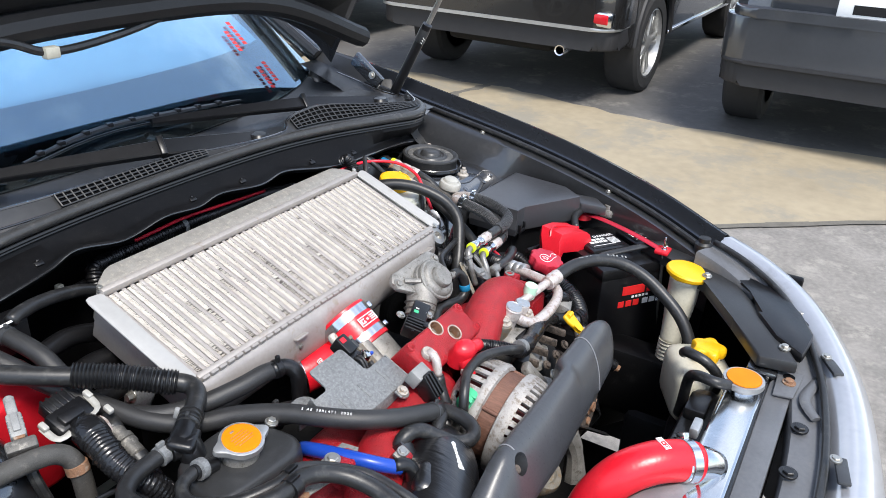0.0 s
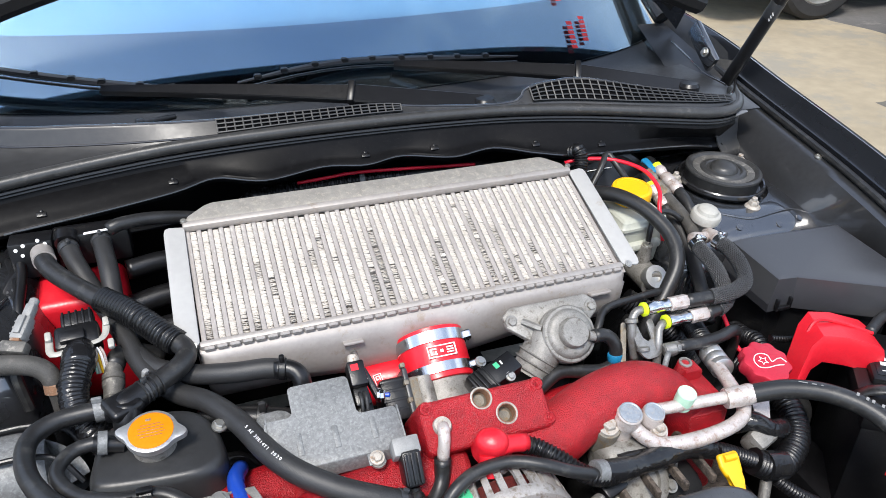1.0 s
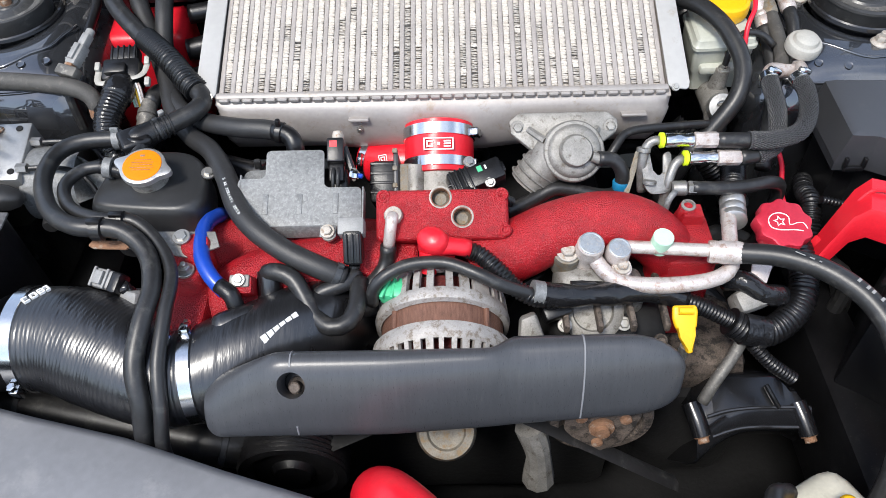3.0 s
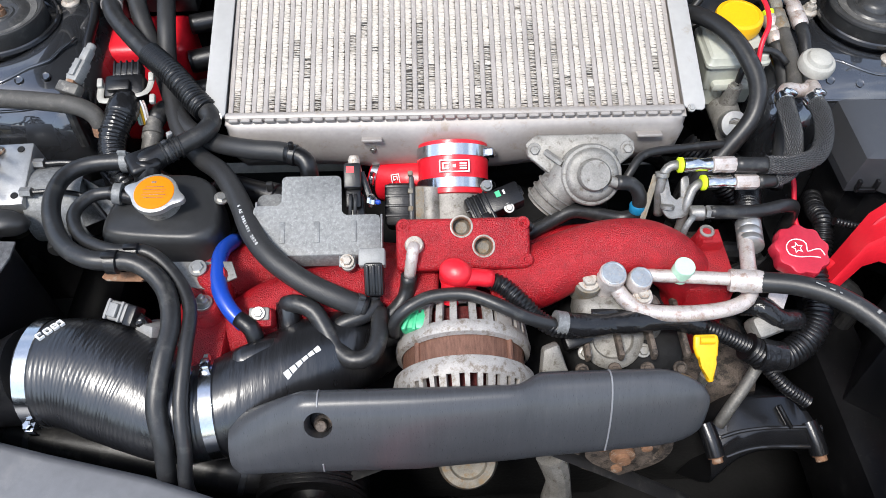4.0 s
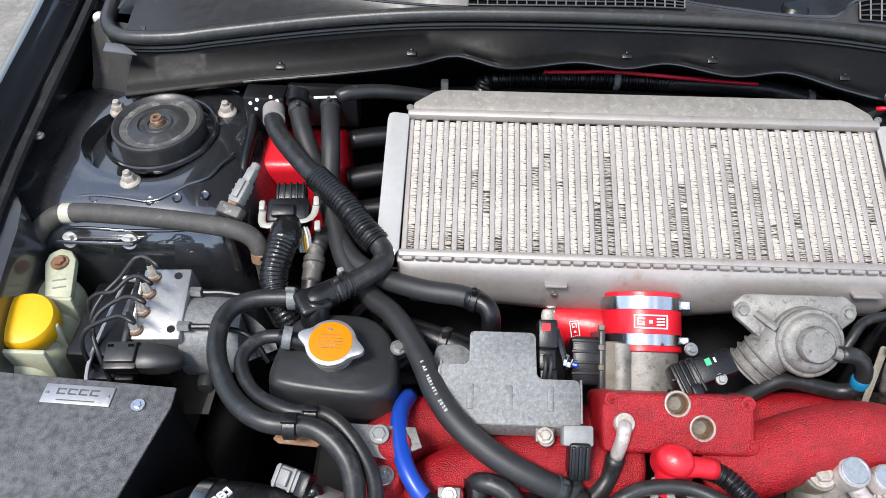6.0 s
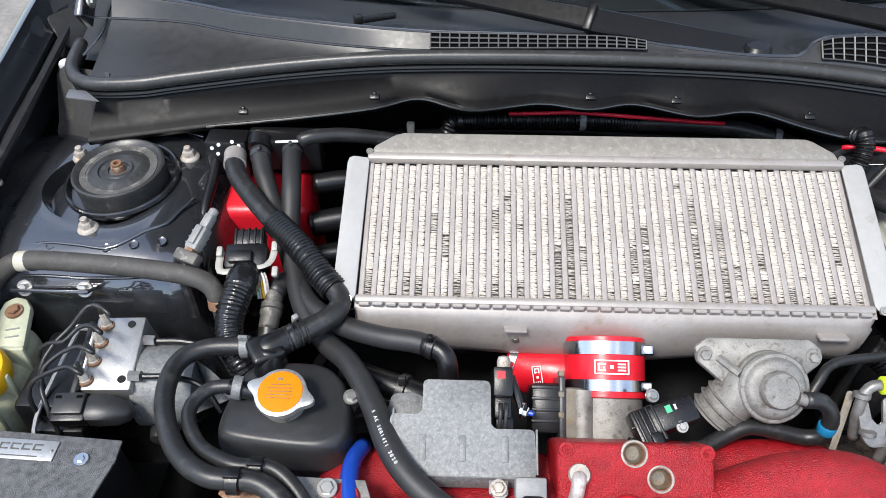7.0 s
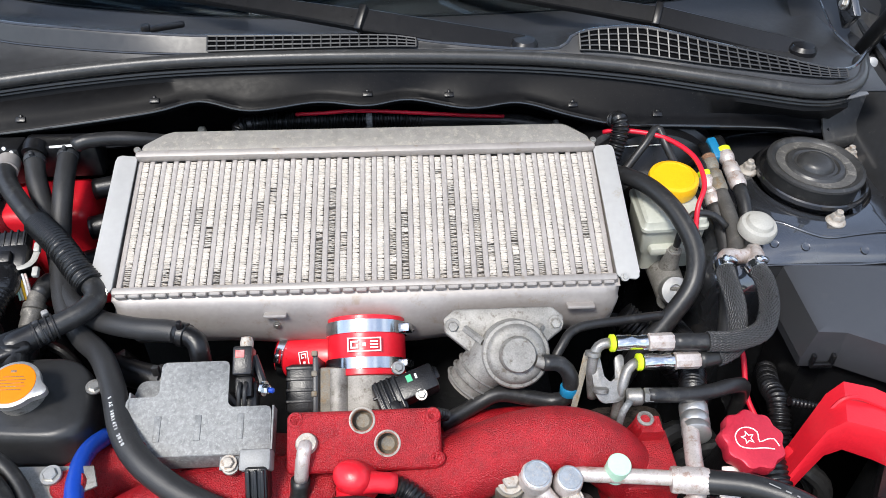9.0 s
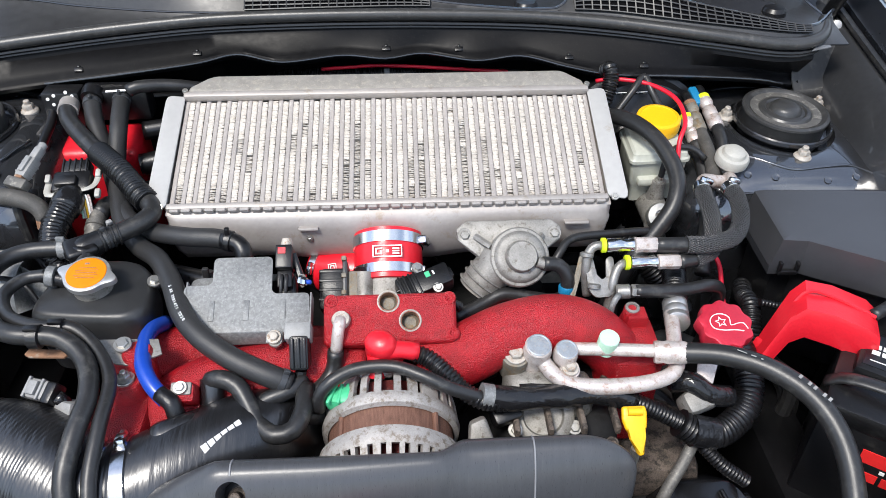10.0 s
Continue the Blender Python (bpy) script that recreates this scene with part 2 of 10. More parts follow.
M_FUSE = mat("weathered_grey_lid", (0.042, 0.043, 0.047), 0.34, 0.0, 0.1, 14, 0.03, 1500, wear=(0.052, 0.052, 0.054), wear_at=0.64, spec=0.7)
M_DUST = mat("dusty_bay_paint", (0.055, 0.054, 0.053), 0.42, 0.3, 0.25, 16, 0.05, 500, wear=(0.10, 0.095, 0.086), wear_at=0.6)
M_RES = mat("greyish_milky_plastic", (0.43, 0.44, 0.38), 0.38, 0.0, 0.1, 25, 0.06, 200, wear=(0.35, 0.355, 0.29), wear_at=0.66)
M_TIM = mat("deep_black_plastic", (0.007, 0.0073, 0.0085), 0.22, 0.0, 0.2, 30, 0.05, 900, spec=0.65)
M_ARM = mat("satin_black_enamel", (0.009, 0.009, 0.010), 0.33, 0.0, 0.15, 20, 0.03, 900, spec=0.4)
M_WASH = mat("greenish_milky_plastic", (0.46, 0.475, 0.34), 0.42, 0.0, 0.14, 25, 0.1, 200, wear=(0.36, 0.37, 0.26), wear_at=0.62)
M_GEAR = mat("tan_stained_casting", (0.20, 0.185, 0.155), 0.6, 0.35, 0.4, 80, 0.3, 1300, wear=(0.20, 0.14, 0.075), wear_at=0.56)
M_TEAL = mat("teal_band", (0.01, 0.17, 0.33), 0.4, 0.0, 0.1, 40)
M_UNION = mat("mottled_zinc_plate", (0.25, 0.243, 0.23), 0.42, 0.65, 0.35, 120, 0.15, 900, wear=(0.20, 0.175, 0.14), wear_at=0.60)
# Near-black that paints the shade inside openings, holes and slots.
M_VOID = mat("painted_gap_shade", (0.0025, 0.0025, 0.003), 0.95, 0.0, 0.2, 20, spec=0.1)
M_MOUNT = mat("dusty_metal_disc", (0.13, 0.125, 0.115), 0.6, 0.5, 0.4, 50, 0.2, 400, wear=(0.3, 0.28, 0.25), wear_at=0.6)
M_INNER = mat("inner_wing_paint", (0.05, 0.051, 0.054), 0.34, 0.55, 0.14, 14, 0.02, 80, coat=1.0, wear=(0.12, 0.115, 0.105), wear_at=0.7)
M_WIND = mat("enamelled_copper", (0.11, 0.018, 0.016), 0.4, 0.3, 0.6, 200, 0.5, 500)
M_NUT = mat("corroded_nut_zinc", (0.42, 0.385, 0.34), 0.6, 0.3, 0.3, 120, 0.3, 900, wear=(0.27, 0.17, 0.10), wear_at=0.6)
M_BRAID = mat("woven_nylon_strand", (0.042, 0.042, 0.043), 0.3, 0.0, 0.3, 200)
M_GLASS = bpy.data.materials.new("glass")
M_GLASS.use_nodes = True
_p = M_GLASS.node_tree.nodes["Principled BSDF"]
_p.inputs["Base Color"].default_value = (0.62, 0.8, 0.95, 1)
# Tint put on the reflection so that mirrored sky turns bluer.
_p.inputs["Specular Tint"].default_value = (0.62, 0.84, 1.0, 1)
_p.inputs["Roughness"].default_value, _p.inputs["Transmission Weight"].default_value, _p.inputs["IOR"].default_value = 0.01, 1.0, 2.9


# ---- building helpers ----
BASE = {}


def thing(name, at, label, category, group="", kind=""):
    ob = new(name)
    ob.empty_display_size = 0.02
    ob.location = at
    BASE[ob.name] = Vector(at)
    return tagged(ob, label, category, group, kind)


def part(name, bm, material, parent=None, label="", smooth=35, free=True):
    """One mesh object from a bmesh in world places, under a thing or a part."""
    me = bpy.data.meshes.new(name)
    base = BASE.get(parent.name, Vector()) if parent else Vector()
    bmesh.ops.recalc_face_normals(bm, faces=bm.faces)
    bm.transform(Matrix.Translation(-base))
    bm.to_mesh(me)
    bm.free()
    me.materials.append(material)
    for f in me.polygons:
        f.use_smooth = smooth > 0
    if 0 < smooth < 180:
        me.set_sharp_from_angle(angle=radians(smooth))
    ob = new(name, me)
    if parent:
        ob.parent = parent
        BASE[ob.name] = base
    if label:
        tagged(ob, label)
    return ob


def solo(name, bm, material, label, category, group="", kind="", smooth=35):
    return tagged(part(name, bm, material, None, label, smooth), label, category, group, kind)


def axes(at, xd, yd):
    """A frame at a place from the ways of its x and (about) y."""
    x = Vector(xd).normalized()
    z = x.cross(Vector(yd)).normalized()
    y = z.cross(x)
    m = Matrix((x, y, z)).transposed().to_4x4()
    m.translation = at
    return m


def toward(at, d):
    """A frame at a place whose z runs along d."""
    m = Vector(d).to_track_quat("Z", "Y").to_matrix().to_4x4()
    m.translation = at
    return m


def rbox(size, m, bevel=0.004, seg=2, bm=None):
    """A box of a size centred at the frame m, with rounded edges."""
    b = bmesh.new()
    bmesh.ops.create_cube(b, size=1, matrix=Matrix.Diagonal((*size, 1)))
    if bevel:
        bmesh.ops.bevel(b, geom=list(b.edges), offset=min(bevel, min(size) * 0.45), segments=seg, affect="EDGES", profile=0.5)
    b.transform(m if isinstance(m, Matrix) else Matrix.Translation(m))
    return join(b, bm)


def join(b, bm):
    if bm is None:
        return b
    me = bpy.data.meshes.new("tmp")
    b.to_mesh(me)
    bm.from_mesh(me)
    b.free()
    bpy.data.meshes.remove(me)
    return bm


def raw(verts, faces, bm=None):
    b = bmesh.new()
    vs = [b.verts.new(v) for v in verts]
    for f in faces:
        b.faces.new([vs[i] for i in f])
    return join(b, bm)


def plate(pts, thick, m, bevel=0.001, bm=None):
    """A flat outline (x, y) in the frame m, thick from z = 0 downwards."""
    b = bmesh.new()
    top = [b.verts.new((x, y, 0)) for x, y in pts]
    low = [b.verts.new((x, y, -thick)) for x, y in pts]
    b.faces.new(top)
    b.faces.new(low[::-1])
    k = len(pts)
    for i in range(k):
        b.faces.new((top[i], low[i], low[(i + 1) % k], top[(i + 1) % k]))
    if bevel:
        bmesh.ops.bevel(b, geom=list(b.edges), offset=bevel, segments=2, affect="EDGES", profile=0.5)
    b.transform(m)
    return join(b, bm)


def smooth_path(pts, step=0.006):
    """Points on a smooth curve through the given ones, about evenly spaced."""
    p = [Vector(q) for q in pts]
    if len(p) == 2:
        k = max(1, int((p[1] - p[0]).length / step))
        return [p[0].lerp(p[1], i / k) for i in range(k + 1)]
    ext = [p[0] * 2 - p[1]] + p + [p[-1] * 2 - p[-2]]
    out = []
    for i in range(1, len(ext) - 2):
        a, b, c, d = ext[i - 1 : i + 3]
        k = max(2, int((c - b).length / step))
        for j in range(k):
            t = j / k
            out.append(0.5 * (2 * b + (c - a) * t + (2 * a - 5 * b + 4 * c - d) * t * t + (3 * b - a - 3 * c + d) * t**3))
    out.append(p[-1])
    return out


def frames(path):
    """Side and up ways carried along a path without twist."""
    tang = [(path[min(i + 1, len(path) - 1)] - path[max(i - 1, 0)]).normalized() for i in range(len(path))]
    side = tang[0].cross(Vector((0, 0, 1)))
    side = (side if side.length > 0.1 else tang[0].cross(Vector((0, 1, 0)))).normalized()
    res = []
    for t in tang:
        side = (side - t * side.dot(t)).normalized()
        res.append((t, side, t.cross(side)))
    return res


def tube(pts, r, seg=14, step=0.006, ring=None, bm=None, flat=1.0):
    """A round hose along a smooth path. r: a radius, or radii spread evenly along it; ring: (pitch, depth) of corrugations."""
    path = smooth_path(pts, min(step, ring[0] / 4) if ring else step)
    fr, k = frames(path), len(path)
    run = [0.0]
    for a, b in zip(path, path[1:]):
        run.append(run[-1] + (b - a).length)
    rs = r if isinstance(r, (list, tuple)) else (r, r)
    verts, faces = [], []
    for i in range(k):
        u = run[i] / run[-1] * (len(rs) - 1)
        j = min(int(u), len(rs) - 2)
        rad = rs[j] + (rs[j + 1] - rs[j]) * (u - j)
        if ring:
            rad += ring[1] * (0.5 + 0.5 * math.tanh(2.2 * math.cos(2 * math.pi * run[i] / ring[0]))) - ring[1]
        for q in range(seg):
            a = 2 * math.pi * q / seg
            verts.append(path[i] + fr[i][1] * rad * math.cos(a) + fr[i][2] * rad * flat * math.sin(a))
    for i in range(k - 1):
        for q in range(seg):
            q2 = (q + 1) % seg
            faces.append((i * seg + q, i * seg + q2, (i + 1) * seg + q2, (i + 1) * seg + q))
    faces.append(tuple(range(seg))[::-1])
    faces.append(tuple(range((k - 1) * seg, k * seg)))
    return raw(verts, faces, bm)


def lathe(prof, m, seg=32, bm=None, caps=True):
    """A turned shape: (radius, height) steps round the frame's z."""
    verts, faces = [], []
    for r, z in prof:
        for q in range(seg):
            a = 2 * math.pi * q / seg
            verts.append((max(r, 1e-5) * math.cos(a), max(r, 1e-5) * math.sin(a), z))
    for i in range(len(prof) - 1):
        for q in range(seg):
            q2 = (q + 1) % seg
            faces.append((i * seg + q, i * seg + q2, (i + 1) * seg + q2, (i + 1) * seg + q))
    if caps:
        faces.append(tuple(range(seg))[::-1])
        faces.append(tuple(range((len(prof) - 1) * seg, len(prof) * seg)))
    b = raw(verts, faces)
    b.transform(m if isinstance(m, Matrix) else Matrix.Translation(m))
    return join(b, bm)


def loft(rings, closed=True, bm=None, caps=True):
    """A skin over rings of equally many points."""
    k = len(rings[0])
    verts = [v for ring in rings for v in ring]
    faces = []
    for i in range(len(rings) - 1):
        for q in range(k if closed else k - 1):
            q2 = (q + 1) % k
            faces.append((i * k + q, i * k + q2, (i + 1) * k + q2, (i + 1) * k + q))
    if caps and closed:
        faces.append(tuple(range(k))[::-1])
        faces.append(tuple(range((len(rings) - 1) * k, len(rings) * k)))
    return raw(verts, faces, bm)


def thicken(bm, t):
    """Gives an open skin a thickness."""
    bmesh.ops.recalc_face_normals(bm, faces=bm.faces)
    bmesh.ops.solidify(bm, geom=list(bm.faces), thickness=t)
    return bm


def rounded(pts, r, n=4):
    """An outline with its corners rounded."""
    res, k = [], len(pts)
    for i in range(k):
        a, b, c = Vector(pts[i - 1]), Vector(pts[i]), Vector(pts[(i + 1) % k])
        u, v = a - b, c - b
        d = min(r, u.length * 0.45, v.length * 0.45)
        p, q = b + u.normalized() * d, b + v.normalized() * d
        for j in range(n + 1):
            t = j / n
            res.append(tuple(p * (1 - t) ** 2 + b * 2 * t * (1 - t) + q * t * t))
    return res


def carve(bm, cutter):
    """bm with the closed shape of cutter taken out of it."""
    obs = []
    for b in (bm, cutter):
        bmesh.ops.recalc_face_normals(b, faces=b.faces)
        me = bpy.data.meshes.new("tmp")
        b.to_mesh(me)
        b.free()
        obs.append(bpy.data.objects.new("tmp", me))
        scene.collection.objects.link(obs[-1])
    mod = obs[0].modifiers.new("cut", "BOOLEAN")
    mod.object, mod.operation, mod.solver = obs[1], "DIFFERENCE", "EXACT"
    me = bpy.data.meshes.new_from_object(obs[0].evaluated_get(bpy.context.evaluated_depsgraph_get()))
    res = bmesh.new()
    res.from_mesh(me)
    for o in obs:
        bpy.data.meshes.remove(o.data)
    bpy.data.meshes.remove(me)
    return res


def bolt(at, d=(0, 0, 1), r=0.007, h=0.006, parent=None, material=None, name="bolt", washer=1.5, stud=0.0, label=""):
    """A hexagon head on a washer, with its stud if it has one."""
    r, h, stud = r * 0.64, h * 0.75, stud * 0.8
    m = toward(at, d)
    b = lathe([(r * washer, -0.001), (r * washer, 0.0012), (r * washer * 0.95, 0.0018)], m, 20)
    lathe([(r, 0.0015), (r, h * 0.85), (r * 0.85, h)], m, 6, b)
    if stud:
        lathe([(r * 0.5, h), (r * 0.5, h + stud), (r * 0.4, h + stud + 0.001)], m, 10, b)
    return part(name, b, material or M_STEEL, parent, label, smooth=30)


def clamp(at, d, r, w, parent, material=None, name="clamp", screw=(0, -1, 0.2)):
    """A worm-drive band with its screw housing."""
    m = toward(at, d)
    b = lathe([(r, -w / 2), (r + 0.0014, -w / 2 + 0.0006), (r + 0.0014, w / 2 - 0.0006), (r, w / 2)], m, 40)
    s = Vector(screw)
    dn = Vector(d).normalized()
    s = (s - dn * s.dot(dn)).normalized()
    k = min(1.0, w / 0.014)
    rbox((0.016 * k, 0.010 * k, 0.010 * k), axes(Vector(at) + s * (r + 0.004 * k), s.cross(dn), s), 0.002, 2, b)
    lathe([(0.0045 * k, 0), (0.0045 * k, 0.008 * k), (0.003 * k, 0.009 * k)], toward(Vector(at) + s * (r + 0.004 * k) + s.cross(dn) * 0.006 * k, s.cross(dn)), 6, b)
    return part(name, b, material or M_POL, parent, smooth=30)


def letters(name, body, size, m, material, parent, depth=0.0004):
    """Raised letters of the built-in font, centred in the frame m."""
    cu = bpy.data.curves.new("letters", "FONT")
    cu.body, cu.size, cu.align_x, cu.align_y, cu.extrude = body, size, "CENTER", "CENTER", depth
    ob = bpy.data.objects.new("letters", cu)
    scene.collection.objects.link(ob)
    me = bpy.data.meshes.new_from_object(ob.evaluated_get(bpy.context.evaluated_depsgraph_get()))
    b = bmesh.new()
    b.from_mesh(me)
    b.transform(m)
    bpy.data.objects.remove(ob)
    bpy.data.meshes.remove(me)
    return part(name, b, material, parent, smooth=0)


def bars(name, rows, m, material, parent, depth=0.0005):
    """Plain bars (x, y, width, height) in the frame m, in place of writing."""
    b = bmesh.new()
    for x, y, w, h in rows:
        rbox((w, h, depth), m @ Matrix.Translation((x, y, 0)), 0, 1, b)
    return part(name, b, material, parent, smooth=0)


# ---- ground ----
ground = raw([(-300, -300, 0), (300, -300, 0), (300, 300, 0), (-300, 300, 0)], [(0, 1, 2, 3)])
solo("ground", ground, M_ASPH, "pale worn asphalt of a car park", "ground", kind="structure")


def edge_line(a, b, n, amp, seed):
    """An uneven line between two places on the ground."""
    rnd = random.Random(seed)
    a, b = Vector(a), Vector(b)
    s = Vector((-(b - a).y, (b - a).x)).normalized()
    return [tuple(a.lerp(b, i / n) + s * rnd.uniform(-amp, amp)) for i in range(n + 1)]


slab_edge = edge_line((-1.2, 4.8), (7.3, -5.7), 60, 0.012, 3)
far_edge = edge_line((4.75, -5.0), (4.33, 0.5), 22, 0.03, 5) + edge_line((4.3, 0.7), (4.5, 1.9), 8, 0.04, 7)[1:] + edge_line((4.52, 2.0), (4.3, 6.0), 14, 0.05, 8)[1:]
solo("pavement", plate(slab_edge + far_edge[1:] + [(3.5, 6.4)], 0.004, Matrix.Translation((0, 0, 0.006)), 0), M_CONC,
     "worn beige concrete drive lane with stains and a crack", "pavement", kind="structure", smooth=0)
# Darker bay surface; its edge and tone also take in the cars' shade.
solo("parking_bay", plate(far_edge + [(40, 6.0), (40, -5.0)], 0.004, Matrix.Translation((0, 0, 0.0055)), 0), M_ASPD,
     "dark asphalt of parking bays, its tone including shade of the parked cars", "road", kind="structure", smooth=0)
crack = edge_line((3.3, 2.2), (4.62, 2.06), 26, 0.02, 11)
bm = bmesh.new()
for (x0, y0), (x1, y1) in zip(crack, crack[1:]):
    w = 0.02 + 0.018 * abs(math.sin(x0 * 9))
    raw([(x0, y0 - w, 0.0075), (x1, y1 - w, 0.0075), (x1, y1 + w, 0.0075), (x0, y0 + w, 0.0075)], [(0, 1, 2, 3)], bm)
solo("pavement_crack", bm, M_CRACK, "dark filled crack across the concrete", "crack", kind="structure", smooth=0)
bm = bmesh.new()
for (x0, y0), (x1, y1) in zip(slab_edge, slab_edge[1:]):
    w = 0.022 + 0.012 * abs(math.sin(x0 * 7))
    raw([(x0 - w, y0, 0.0078), (x1 - w, y1, 0.0078), (x1 + w, y1, 0.0078), (x0 + w, y0, 0.0078)], [(0, 1, 2, 3)], bm)
solo("slab_joint", bm, M_CRACK, "dirty joint between concrete and asphalt", "joint", kind="structure", smooth=0)


# ---- parked vehicles ----
def wheel(parent, at, r, w, way, spokes=5):
    """A tyre with a spoked alloy rim; way: the way its face looks."""
    m = toward(at, way)
    h = w / 2
    wh = part("wheel", lathe([(r * 0.3, -h * 0.7), (r * 0.3, h * 0.2)], m, 16), M_ALU, parent)
    part("tyre", lathe([(r * 0.66, -h), (r * 0.9, -h * 1.02), (r * 0.98, -h * 0.85), (r, -h * 0.5), (r, h * 0.5), (r * 0.98, h * 0.85), (r * 0.9, h * 1.02), (r * 0.7, h), (r * 0.68, h * 0.7), (r * 0.68, -h)], m, 48), M_TYRE, wh)
    b = lathe([(r * 0.67, -h * 0.6), (r * 0.7, h * 0.9), (r * 0.66, h * 0.96), (r * 0.62, h * 0.6), (r * 0.6, -h * 0.6)], m, 48)
    for i in range(spokes):
        for off in (-0.13, 0.13):
            a = 2 * math.pi * i / spokes + off
            rbox((r * 0.52, r * 0.1, h * 0.3), m @ Matrix.Rotation(a, 4, "Z") @ Matrix.Translation((r * 0.37, 0, h * 0.62)), 0.012, 2, b)
    lathe([(r * 0.17, h * 0.3), (r * 0.17, h * 0.75), (r * 0.12, h * 0.82)], m, 24, b)
    part("rim", b, M_ALU, wh)
    part("brake_disc", lathe([(r * 0.5, -0.01), (r * 0.5, 0.01)], m, 32), M_DARK, wh)


def suv(at, paint, label, length=4.8, half=0.96, low=0.37, axle=0.9, base=2.95, plate_on=False, lift=0.0):
    """A parked sport utility vehicle seen from behind: its rear bumper at x = at[0], its nose towards +x."""
    ox, oy = at
    th = thing("parked_suv", (ox + 0.9, oy, 0), label, "car", "parked cars")

    def ring(x, hw, z0, z1, top):
        return [(ox + x, oy + sx * hw * k, z) for sx, k, z in
                ((-1, 0.9, z0), (-1, 0.99, z0 + 0.02), (-1, 1.0, max(0.62, z0 + 0.04)), (-1, 0.97, 0.98), (-1, 0.86 if top > 1.2 else 0.93, z1 - 0.12), (-1, 0.7, z1),
                 (1, 0.7, z1), (1, 0.86 if top > 1.2 else 0.93, z1 - 0.12), (1, 0.97, 0.98), (1, 1.0, max(0.62, z0 + 0.04)), (1, 0.99, z0 + 0.02), (1, 0.9, z0))]
    arches = [(axle + e + dx, half, 0.40 + math.sqrt(max(0.0, 0.43**2 - dx * dx)), 1.74, 1.7) for e in (0, base) for dx in (-0.43, -0.4, -0.3, -0.15, 0, 0.15, 0.3, 0.4, 0.43)]
    secs = [(0.1, half * 0.9, 0.5, 1.05, 1), (0.16, half * 0.97, 0.46, 1.2, 1.3), (0.32, half * 0.99, 0.42, 1.62, 1.6), (0.44, half, 0.38, 1.7, 1.7), (1.6, half, 0.36, 1.76, 1.7),
            (2.6, half, 0.36, 1.72, 1.7), (3.3, half, 0.36, 1.35, 1.3), (length - 0.2, half * 0.98, 0.40, 1.1, 1.1), (length, half * 0.85, 0.42, 0.9, 0.9)]
    secs = sorted(secs + [(x, h, z0, 1.1 if x > 3.3 else z1, 1.1 if x > 3.3 else tp) for x, h, z0, z1, tp in arches])
    part("body", loft([ring(*s) for s in secs]), paint, th, smooth=40)
    # bumper: stacked forms that wrap round the corners
    def wrap(z0, z1, out, hw, b=0.012, depth=0.42, rnd=0.16):
        pts = [(depth, -hw)] + [(out + rnd - rnd * math.sin(a), -hw + rnd - rnd * math.cos(a)) for a in [i * math.pi / 12 for i in range(7)]]
        pts += [(x, -y) for x, y in reversed(pts)]
        return plate([(ox + x, oy + y) for x, y in pts], z1 - z0, Matrix.Translation((0, 0, z1 + lift)), b)
    part("bumper", wrap(0.52, 0.78, 0.0, half), paint, th)
    part("bumper_step", wrap(0.775, 0.83, -0.02, half * 0.96), paint, th)
    part("lower_bumper", wrap(low, 0.545, 0.02, half * 0.985, 0.03), M_CLAD, th, "matte grey lower bumper cladding")
    part("chrome_strip", wrap(0.505, 0.528, -0.012, half * 0.99, 0.006), M_ALU if not plate_on else M_CLAD, th)
    for s in (-1, 1):
        if plate_on:
            break
        b = rbox((0.05, 0.30, 0.095), axes((ox + 0.035, oy + s * half * 0.83, 0.588 + lift), (1, s * 0.25, 0), (0, 1, 0)), 0.012)
        sur = part("reflector_surround", b, M_CHROME, th)
        part("reflector", rbox((0.05, 0.24, 0.065), axes((ox + 0.028, oy + s * half * 0.83, 0.59 + lift), (1, s * 0.25, 0), (0, 1, 0)), 0.01), M_REFL, sur, "red plastic reflector")
    for s in (-1, 1):
        part("tail_light", rbox((0.12, 0.26, 0.16), (ox + 0.14, oy + s * half * 0.84, 1.05), 0.03), M_REFL, th)
        part("sill_trim", rbox((base - 0.8, 0.03, 0.035), (ox + axle + base / 2, oy + s * half * 0.995, 0.4), 0.008), M_CHROME, th)
        for x in (ox + axle, ox + axle + base):
            arch = [(x + 0.43 * math.cos(a), oy + s * (half - 0.004), 0.40 + 0.43 * math.sin(a)) for a in [math.pi * i / 12 for i in range(13)]]
            part("wheel_arch", tube(arch, 0.028, 8, 0.05), M_CLAD, th)
            wheel(th, (x, oy + s * (half - 0.125), 0.37), 0.37, 0.25, (0, s, 0))
    ex = lathe([(0.028, 0.12), (0.028, -0.1), (0.036, -0.105), (0.038, -0.1), (0.038, 0.12)], toward((ox + 0.10, oy - half * 0.61, low - 0.015 + lift), (1, 0, 0)), 24)
    part("exhaust_tip", ex, M_CHROME, th, "chromed exhaust tip")
    part("exhaust_box", rbox((0.25, half * 0.9, 0.12), (ox + 0.35, oy, low + 0.02), 0.04), M_DARK, th)
    part("underside", rbox((length - 1.0, half * 1.3, 0.2), (ox + length / 2, oy, 0.45), 0.03), M_DARK, th)
    part("rear_window", rbox((0.03, half * 1.3, 0.42), axes((ox + 0.235, oy, 1.37), (1, 0, -0.35), (0, 1, 0)), 0.01), M_GLASS, th)
    part("tailgate", rbox((0.06, half * 1.5, 0.3), (ox + 0.1, oy, 0.96), 0.025), paint, th)
    if plate_on:
        part("number_plate", rbox((0.02, 0.52, 0.13), (ox + 0.03, oy + 0.1, 0.87), 0.004), M_WHITE, th, "white plate with a dark bar")
